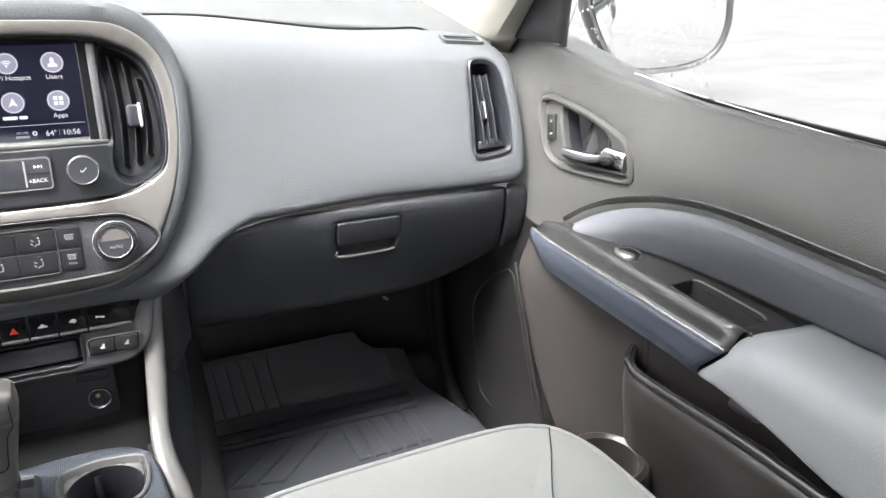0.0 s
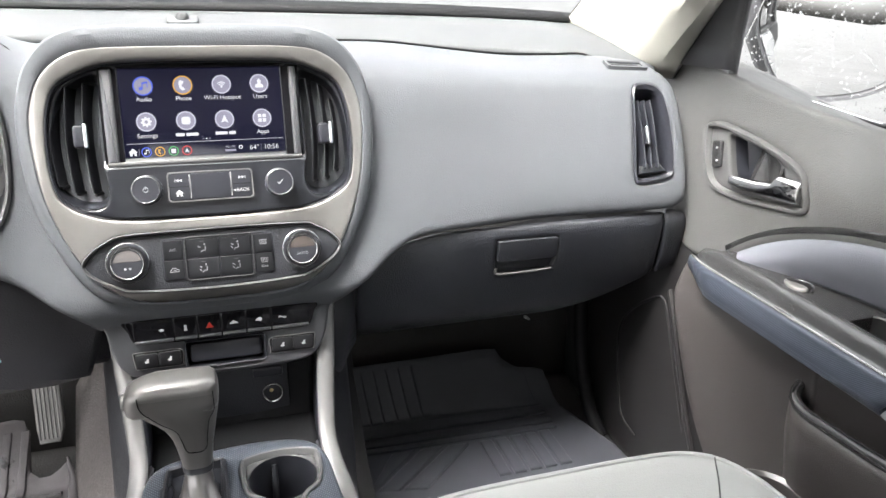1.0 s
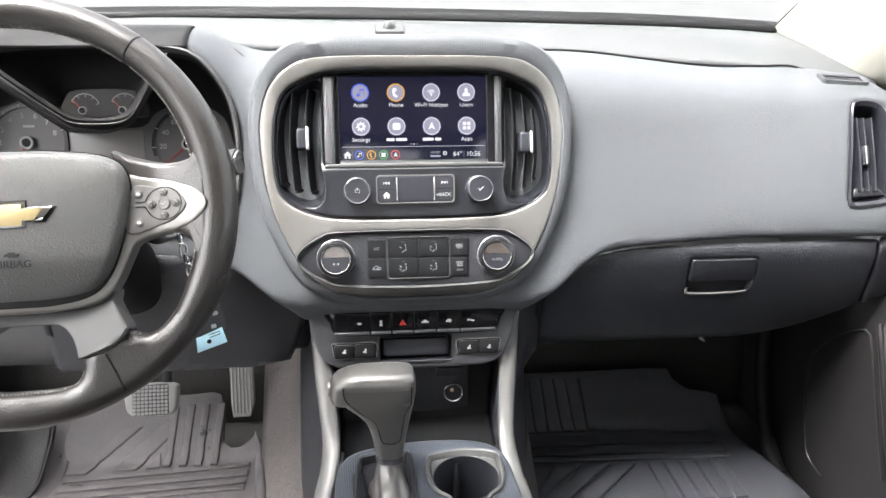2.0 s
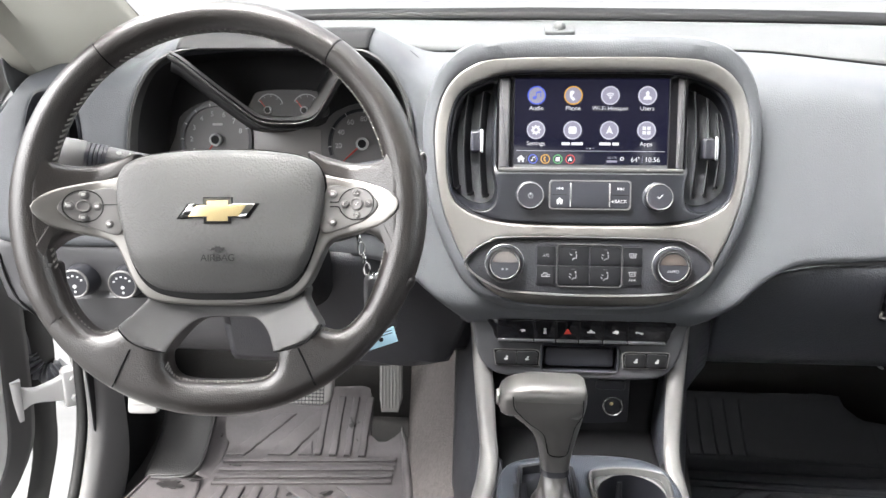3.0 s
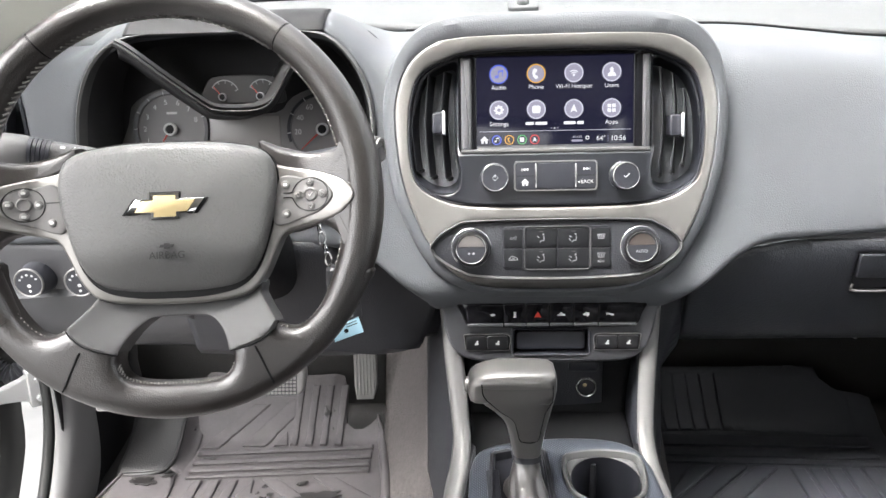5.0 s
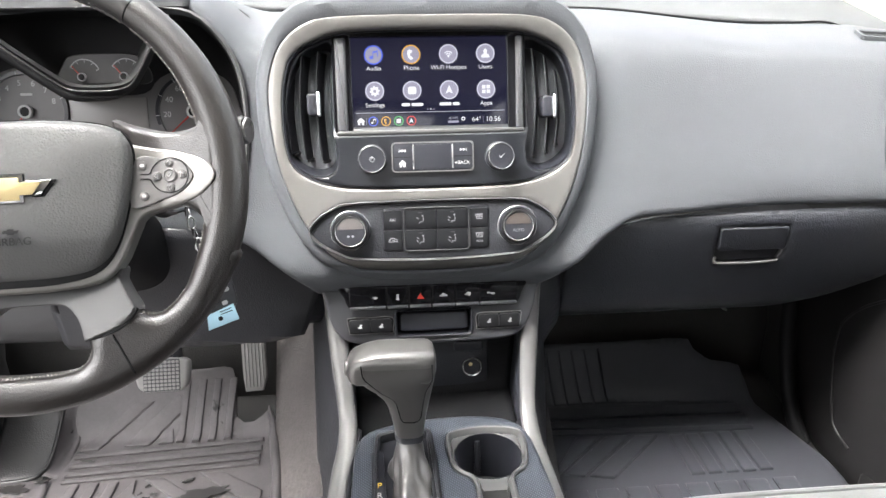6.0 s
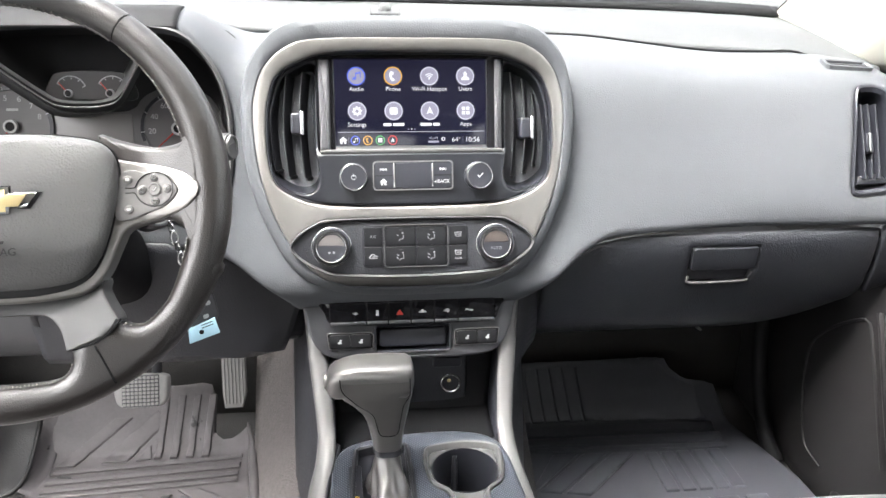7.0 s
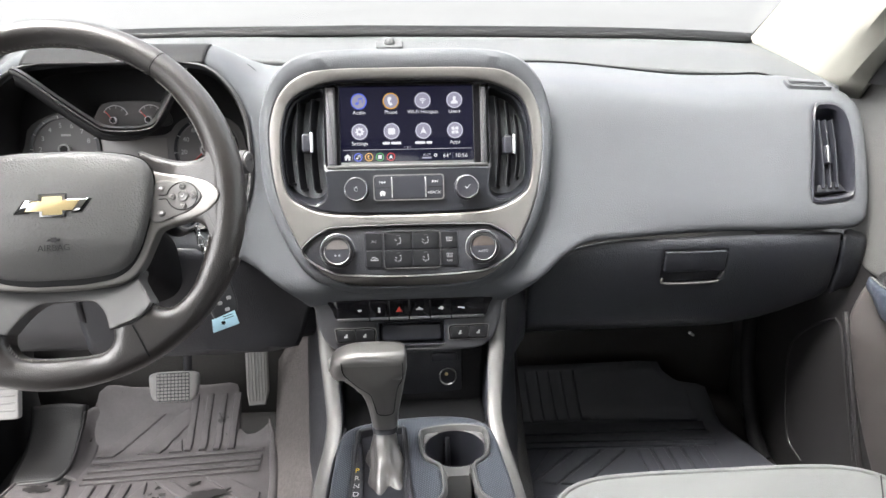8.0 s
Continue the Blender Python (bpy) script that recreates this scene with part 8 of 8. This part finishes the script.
dm = mat_mesh(-0.66, -0.24, "scuffed wet rubber mat in the driver's footwell", -1)
mat_d = cr([(-0.600, 0.297), (-0.52, 0.300), (-0.40, 0.300), (-0.339, 0.300), (-0.333, 0.28), (-0.331, 0.254), (-0.305, 0.251), (-0.287, 0.258), (-0.272, 0.262), (-0.262, 0.22), (-0.248, 0.10), (-0.243, -0.40), (-0.70, -0.40), (-0.705, 0.10), (-0.655, 0.150), (-0.61, 0.165), (-0.607, 0.22)], 150, True)
part("mat_sheet", field(mat_d, [], lambda p, k: [(x, y, toe(y) + 0.004 - q) for (x, y), q in zip(p, k)], 0.010, 0.006, 0.012), MATD, dm)
for b, w in ((-0.4245, 0.0058), (-0.3975, 0.0062), (-0.3715, 0.0058), (-0.3450, 0.0060)):
    rib = [(b, 0.216), (b - 0.0002, 0.252), (b + 0.0042, 0.271), (b + 0.0090, 0.288)]
    tread(dm, [(x + w, y) for x, y in rib] + [(x - w, y) for x, y in rib[::-1]], MATD)
slope = [(0.0, 0.0), (0.016, 0.028), (0.038, 0.043), (0.061, 0.054), (0.085, 0.064)]
for x0, x1, y0 in ((-0.587, -0.556, 0.208), (-0.515, -0.474, 0.213)):
    last = 5 if x1 < -0.5 else 4
    tread(dm, [(x1 + dx * 0.98, y0 + dy) for dx, dy in slope[:last]] + [(x0 + dx, y0 + dy) for dx, dy in slope[::-1]], MATD, 0.0035)
tread(dm, [(-0.459, 0.214), (-0.434, 0.216), (-0.438, 0.236), (-0.440, 0.244), (-0.449, 0.236)], MATD, 0.0035)
for a, b in ((0.197, 0.187), (0.176, 0.163), (0.154, 0.144), (0.138, 0.129)):
    tread(dm, [(-0.586, b), (-0.282, b + 0.019), (-0.282, a + 0.018), (-0.588, a)], MATD)
for k in range(3):
    x = 0.0300 * k
    tread(dm, [(-0.580 + x, 0.0), (-0.563 + x, 0.0), (-0.556 + x, 0.125), (-0.571 + x, 0.125)], MATD)
    tread(dm, [(-0.668 + x * 0.9, 0.0), (-0.652 + x * 0.9, 0.0), (-0.650 + x * 0.9, 0.078), (-0.664 + x * 0.9, 0.078)], MATD)
tread(dm, [(-0.458, 0.129), (-0.429, 0.131), (-0.350, 0.064), (-0.380, 0.064)], MATD, 0.0035)
tread(dm, [(-0.373, 0.135), (-0.338, 0.137), (-0.268, 0.088), (-0.268, 0.068), (-0.292, 0.068)], MATD, 0.0035)
tread(dm, [(-0.470, 0.128), (-0.490, 0.090), (-0.440, 0.040), (-0.390, 0.040), (-0.466, 0.098)], MATD, 0.0035)
part("raised_lip", tube(cr([(-0.277, 0.262, toe(0.262) + 0.008), (-0.268, 0.235, 0.598), (-0.257, 0.168, 0.597), (-0.245, 0.086, 0.596), (-0.238, -0.10, 0.590)], 40), [0.002 + 0.007 * min(1, i / 6) for i in range(40)], 12), MATD, dm, "turned-up mat edge")
rest = thing("foot_rest", "dark dusty sloping foot rest with raised edge", "foot rest", (-0.655, 0.2, 0.58))
part("wedge", loft([[(-0.700, 0.130, 0.594), (-0.645, 0.132, 0.596), (-0.612, 0.140, 0.592)], [(-0.706, 0.145, 0.602), (-0.645, 0.148, 0.604), (-0.614, 0.152, 0.600)], [(-0.712, 0.20, 0.608), (-0.655, 0.20, 0.612), (-0.618, 0.20, 0.608)], [(-0.720, 0.258, 0.630), (-0.665, 0.258, 0.634), (-0.624, 0.260, 0.630)], [(-0.725, 0.285, 0.66), (-0.67, 0.285, 0.665), (-0.625, 0.285, 0.66)]], 14, 5), RESTM, rest, "", 0.02)
part("raised_edge", tube(cr([(-0.622, 0.275, 0.650), (-0.622, 0.245, 0.628), (-0.615, 0.180, 0.610), (-0.620, 0.150, 0.603), (-0.640, 0.137, 0.600), (-0.695, 0.134, 0.598)], 40), 0.0035, 10), RESTM, rest, "rounded edge")
rng = random.Random(11)


def wet_patch(owner, cx, cy, rx, ry, z, turn=0.0):
    """A thin ragged film of wet dirt."""
    f = [rng.uniform(0.55, 1.1) for _ in range(30)]
    o = np.array([(rx * f[i] * math.cos(2 * math.pi * i / 30), ry * f[i] * math.sin(2 * math.pi * i / 30)) for i in range(30)])
    part("wet_patch", moved(pose(cx, cy, z, 0, 0, turn), slab(cr(o, 90, True), -0.0006, 0.0006, 0.0002, 1)), WETM, owner, "dark ragged wet patch")


wet_patch(dm, -0.366, 0.082, 0.052, 0.017, toe(0.08) + 0.0084, 14)
wet_patch(dm, -0.450, 0.070, 0.022, 0.008, toe(0.07) + 0.0084, -10)
wet_patch(dm, -0.387, 0.117, 0.011, 0.0045, toe(0.117) + 0.0084, 20)
wet_patch(dm, -0.433, 0.092, 0.006, 0.004, toe(0.092) + 0.0084)
wet_patch(dm, -0.560, 0.176, 0.012, 0.0025, toe(0.176) + 0.0096, -8)
wet_patch(rest, -0.650, 0.118, 0.026, 0.010, 0.6002, -6)
wet_patch(rest, -0.612, 0.131, 0.013, 0.004, 0.6004, 18)
part("side_wall", loft([[(-0.622, 0.275, 0.650), (-0.622, 0.245, 0.629), (-0.616, 0.18, 0.611), (-0.618, 0.145, 0.601)], [(-0.608, 0.280, toe(0.28) + 0.008), (-0.606, 0.245, toe(0.245) + 0.008), (-0.602, 0.18, toe(0.18) + 0.008), (-0.606, 0.145, toe(0.145) + 0.007)], [(-0.596, 0.280, toe(0.28) + 0.003), (-0.594, 0.245, toe(0.245) + 0.003), (-0.590, 0.18, toe(0.18) + 0.003), (-0.596, 0.145, toe(0.145) + 0.003)]], 20, 4), MATD, rest, "turned-up edge beside the mat", 0.003)
part("front_lip", loft([[(-0.700, 0.132, 0.600), (-0.650, 0.134, 0.600), (-0.606, 0.138, 0.598)], [(-0.704, 0.10, 0.5965), (-0.650, 0.10, 0.5965), (-0.600, 0.10, 0.5950)], [(-0.712, 0.060, 0.5945), (-0.660, 0.058, 0.5940), (-0.606, 0.060, 0.5930)], [(-0.716, 0.030, 0.5925), (-0.690, 0.030, 0.5920), (-0.660, 0.032, 0.5915)]], 14, 5), MATD, rest, "damp dusty front lip", 0.0015)
part("lip_edge", tube(cr([(-0.694, 0.134, 0.601), (-0.706, 0.10, 0.598), (-0.716, 0.060, 0.596), (-0.722, 0.02, 0.594)], 20), 0.0025, 8), MATD, rest)

# ---- footwell sides ----
kick = thing("kick_panel", "dark footwell side trim with a raised oval", "trim panel", (0.67, 0.15, 0.56), "kick panels")
part("panel", loft([[(0.690, 0.42, 1.05), (0.684, 0.26, 1.05), (0.684, 0.13, 1.05), (0.700, -0.02, 1.03)], [(0.690, 0.42, 0.80), (0.676, 0.26, 0.80), (0.674, 0.10, 0.80), (0.705, -0.10, 0.80)], [(0.690, 0.42, 0.65), (0.676, 0.24, 0.64), (0.674, 0.06, 0.64), (0.705, -0.16, 0.64)], [(0.690, 0.40, 0.55), (0.680, 0.20, 0.55), (0.678, 0.02, 0.55), (0.705, -0.20, 0.55)]], 30, 5), KICKM, kick, "", 0.006)
part("sill_trim", box(0.668, 0.745, -0.95, 0.03, 0.50, 0.615, 0.012), KICKM, kick, "dark sill trim")
part("raised_line", tube(cr([(0.6675, 0.06, 0.625), (0.6655, 0.10, 0.636), (0.6655, 0.117, 0.664), (0.665, 0.133, 0.711), (0.665, 0.143, 0.752), (0.6655, 0.145, 0.802), (0.6675, 0.129, 0.835), (0.6705, 0.101, 0.866), (0.676, 0.066, 0.894), (0.6785, 0.052, 0.898), (0.6795, 0.038, 0.879), (0.6805, 0.014, 0.826), (0.6815, -0.010, 0.773), (0.6835, -0.042, 0.701)], 60), 0.0024, 8), KICKM, kick)
part("edge_bead", tube(cr([(0.657, 0.010, 0.935), (0.655, -0.010, 0.90), (0.656, -0.055, 0.80), (0.658, -0.100, 0.71), (0.662, -0.16, 0.60)], 30), 0.0045, 8), KICKM, kick, "rounded front edge")
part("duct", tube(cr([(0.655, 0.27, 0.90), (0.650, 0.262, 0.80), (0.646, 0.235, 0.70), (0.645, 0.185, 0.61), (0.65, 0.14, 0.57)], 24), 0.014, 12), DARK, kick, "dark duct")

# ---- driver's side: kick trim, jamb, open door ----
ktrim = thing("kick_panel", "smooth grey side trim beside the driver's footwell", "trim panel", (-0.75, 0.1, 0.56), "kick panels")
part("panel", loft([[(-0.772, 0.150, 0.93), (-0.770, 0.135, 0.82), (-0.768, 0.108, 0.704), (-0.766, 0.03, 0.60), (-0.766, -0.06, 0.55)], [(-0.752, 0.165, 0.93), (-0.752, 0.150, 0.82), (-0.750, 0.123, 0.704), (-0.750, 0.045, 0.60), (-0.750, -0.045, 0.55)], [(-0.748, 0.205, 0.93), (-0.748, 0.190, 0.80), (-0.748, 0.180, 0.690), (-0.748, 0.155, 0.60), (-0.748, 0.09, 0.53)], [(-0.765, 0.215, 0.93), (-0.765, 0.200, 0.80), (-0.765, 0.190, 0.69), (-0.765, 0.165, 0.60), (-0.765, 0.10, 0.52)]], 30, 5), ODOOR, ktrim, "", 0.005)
# black sheet added behind the trim, where the footwell falls into shade
part("footwell_shade_sheet", loft([[(-0.758, 0.12, 1.02), (-0.758, 0.12, 0.80), (-0.758, 0.08, 0.50)], [(-0.756, 0.44, 1.02), (-0.756, 0.44, 0.80), (-0.756, 0.44, 0.50)]], 12), DARK, ktrim, "black sheet standing in for the footwell's shade", 0.003)
part("seal", tube(cr([(-0.782, 0.165, 0.95), (-0.782, 0.145, 0.82), (-0.782, 0.115, 0.704), (-0.780, 0.035, 0.60), (-0.780, -0.06, 0.545), (-0.780, -0.30, 0.53)], 40), 0.0085, 10), RUBBER, ktrim, "black rubber door seal")
jamb = thing("door_jamb", "white painted door jamb of the cab", "door jamb", (-0.81, 0.1, 0.5))
part("pillar", loft([[(-0.790, 0.100, 1.30), (-0.790, 0.120, 1.0), (-0.790, 0.150, 0.84), (-0.792, 0.140, 0.70), (-0.790, 0.06, 0.605), (-0.790, -0.05, 0.545)], [(-0.802, 0.110, 1.30), (-0.804, 0.130, 1.0), (-0.806, 0.158, 0.84), (-0.808, 0.148, 0.70), (-0.806, 0.07, 0.59), (-0.806, -0.05, 0.53)], [(-0.825, 0.16, 1.30), (-0.825, 0.20, 1.0), (-0.825, 0.215, 0.84), (-0.825, 0.200, 0.70), (-0.825, 0.13, 0.56), (-0.825, -0.02, 0.49)], [(-0.860, 0.24, 1.30), (-0.860, 0.26, 1.0), (-0.860, 0.26, 0.84), (-0.860, 0.25, 0.70), (-0.860, 0.19, 0.55), (-0.860, 0.0, 0.46)]], 40, 5), WHITE, jamb, "white painted pillar", 0.003)
part("sill", box(-0.85, -0.785, -0.95, -0.02, 0.44, 0.535, 0.02), WHITE, jamb, "white painted sill")
hinge_m = frame_at((-0.838, 0.118, 0.772), (0.70, 0.71, -0.10), (0.07, 0.07, 1))
part("hinge_arm", moved(hinge_m, slab(cr([(-0.045, 0.014), (-0.030, 0.020), (-0.010, 0.010), (0.020, 0.016), (0.044, 0.022), (0.046, -0.026), (0.020, -0.020), (-0.012, -0.014), (-0.030, -0.022), (-0.046, -0.016)], 50, True), -0.006, 0.006, 0.003)), WHITE, jamb, "white painted door hinge arm")
part("hinge_leaf", moved(hinge_m, slab(rrect(0.030, 0.066, 0.006, 4, 0.046, -0.002), -0.012, 0.010, 0.003)), WHITE, jamb, "white painted hinge leaf")
part("hinge_pin", moved(hinge_m, tube([Vector((-0.036, -0.036, 0.004)), Vector((-0.036, 0.0, 0.004)), Vector((-0.036, 0.034, 0.004))], 0.0085, 14)), WHITE, jamb, "painted hinge pin")
for v in (-0.018, 0.016):
    part("hinge_bolt", moved(on(hinge_m, 0.047, v, 0.010), lathe([(0.007, -0.001), (0.007, 0.003), (0.005, 0.0045)], 6)), WHITE, jamb)
part("dark_gap", loft([[(-0.838, 0.175, 0.94), (-0.840, 0.175, 0.83), (-0.845, 0.152, 0.73), (-0.846, 0.135, 0.66), (-0.848, 0.085, 0.585)], [(-0.868, 0.145, 0.94), (-0.868, 0.140, 0.83), (-0.868, 0.120, 0.73), (-0.870, 0.105, 0.66), (-0.872, 0.060, 0.585)]], 14, 1), RUBBER, jamb, "", 0.004)
boot = thing("cable_boot", "grey ribbed rubber cable boot between door and jamb", "cable boot", (-0.84, 0.14, 0.86))
bp = cr([(-0.876, 0.150, 0.900), (-0.874, 0.150, 0.872), (-0.872, 0.150, 0.840), (-0.867, 0.150, 0.810), (-0.855, 0.151, 0.790), (-0.838, 0.156, 0.786), (-0.822, 0.166, 0.795)], 100)
part("sleeve", tube([tuple(q) for q in bp[:52]], [0.0125 + 0.0025 * math.sin(math.pi * i / 51) for i in range(52)], 18), BOOTR, boot, "smooth blue-grey upper sleeve")
part("bellows", tube([tuple(q) for q in bp[48:]], [0.0150 + 0.0026 * math.sin(i * 1.1) for i in range(52)], 18), BOOTR, boot, "ribbed bellows")
odoor = thing("driver_side_door", "open front door, grey trim and white painted edge", "car door", (-0.88, 0.1, 0.6))
hang = [(0.165, 1.36), (0.172, 1.28), (0.165, 1.20), (0.150, 1.08), (0.132, 0.97), (0.108, 0.83), (0.080, 0.71), (0.030, 0.66), (-0.04, 0.63)]


def strip(off0, off1, x0, x1):
    return [[(x0, y + off0, z) for y, z in hang], [((x0 + x1) / 2, y + (off0 + off1) / 2 - 0.002, z) for y, z in hang], [(x1, y + off1, z) for y, z in hang]]


part("door_seal", loft(strip(0.020, -0.028, -0.858, -0.871), 40, 3), SEALD, odoor, "dark rubber seal", 0.008)
part("painted_edge", loft(strip(-0.026, -0.056, -0.869, -0.8790), 40, 3), WHITE, odoor, "white painted flange", 0.006)
part("trim_edge", loft(strip(-0.055, -0.074, -0.8785, -0.886), 40, 3), SEALD, odoor, "dark rounded trim edge", 0.008)
inner = [(max(y, 0.085), z) for y, z in hang]
# daylight on the open door is put into this trim's tone
part("trim_panel", loft([[(-0.8845, y - 0.074, z) for y, z in hang], [(-0.893, y - 0.084, z) for y, z in hang], [(-1.10, y - 0.22, z) for y, z in inner], [(-1.45, y - 0.46, z) for y, z in inner]], 40, 4), ODOOR, odoor, "grey grained door trim, toned paler for daylight", 0.01)
part("trim_groove", tube(cr([(-0.8850, y - 0.0735, z) for y, z in hang], 50), 0.0028, 8), DARK, odoor, "dark groove round the door trim")
part("door_core", loft([[(-0.862, y + 0.018, z) for y, z in hang], [(-1.10, y - 0.10, z) for y, z in hang], [(-1.47, y - 0.35, z) for y, z in hang]], 40, 3), WHITE, odoor, "white outer skin of the open door", 0.004)
part("check_strap", tube([(-0.79, 0.13, 1.035), (-0.83, 0.13, 1.037), (-0.872, 0.12, 1.04)], 0.006, 8), SATIN, odoor, "dark check strap")
part("corner_trim", loft([[(-0.775, 0.11, 1.285), (-0.80, 0.10, 1.30), (-0.83, 0.12, 1.30)], [(-0.770, 0.05, 1.36), (-0.795, 0.03, 1.37), (-0.825, 0.05, 1.37)], [(-0.755, -0.05, 1.45), (-0.78, -0.07, 1.46), (-0.81, -0.05, 1.46)], [(-0.72, -0.20, 1.56), (-0.745, -0.22, 1.57), (-0.775, -0.20, 1.57)]], 14, 4), SEALG, jamb, "grey rubber seal beside the screen pillar", 0.006)
part("dash_end", loft([[(-0.735, 0.085, 1.262), (-0.764, 0.05, 1.22), (-0.781, 0.03, 1.14), (-0.780, 0.03, 1.07), (-0.772, 0.04, 0.96)], [(-0.752, 0.14, 1.26), (-0.774, 0.10, 1.21), (-0.786, 0.07, 1.14), (-0.785, 0.07, 1.07), (-0.776, 0.08, 0.95)], [(-0.765, 0.20, 1.27), (-0.778, 0.18, 1.20), (-0.786, 0.12, 1.14), (-0.785, 0.12, 1.07), (-0.777, 0.14, 0.94)]], 24, 4), PAD, dash, "slate-grey end cap of the dash", 0.004)
part("pillar_seal", loft([[(-0.768, 0.02, 1.46), (-0.775, 0.112, 1.365), (-0.775, 0.126, 1.328), (-0.775, 0.140, 1.283), (-0.776, 0.134, 1.258), (-0.780, 0.104, 1.235), (-0.788, 0.080, 1.200), (-0.790, 0.090, 1.12)], [(-0.805, 0.03, 1.46), (-0.808, 0.105, 1.365), (-0.810, 0.118, 1.328), (-0.811, 0.126, 1.285), (-0.812, 0.124, 1.25), (-0.814, 0.114, 1.21), (-0.816, 0.110, 1.18), (-0.818, 0.118, 1.12)], [(-0.845, 0.05, 1.46), (-0.850, 0.135, 1.366), (-0.850, 0.150, 1.325), (-0.850, 0.152, 1.282), (-0.850, 0.146, 1.25), (-0.850, 0.140, 1.21), (-0.850, 0.146, 1.17), (-0.850, 0.150, 1.12)]], 30, 4), SEALG, jamb, "grey rubber seal between pillar and door", 0.004)
part("panel_line", loft([[(-0.8795, 0.078, 1.207), (-0.95, 0.032, 1.209), (-1.10, -0.060, 1.212)], [(-0.8795, 0.076, 1.203), (-0.95, 0.030, 1.205), (-1.10, -0.062, 1.208)]], 12), DARK, odoor, "dark joint in the door trim", 0.006)
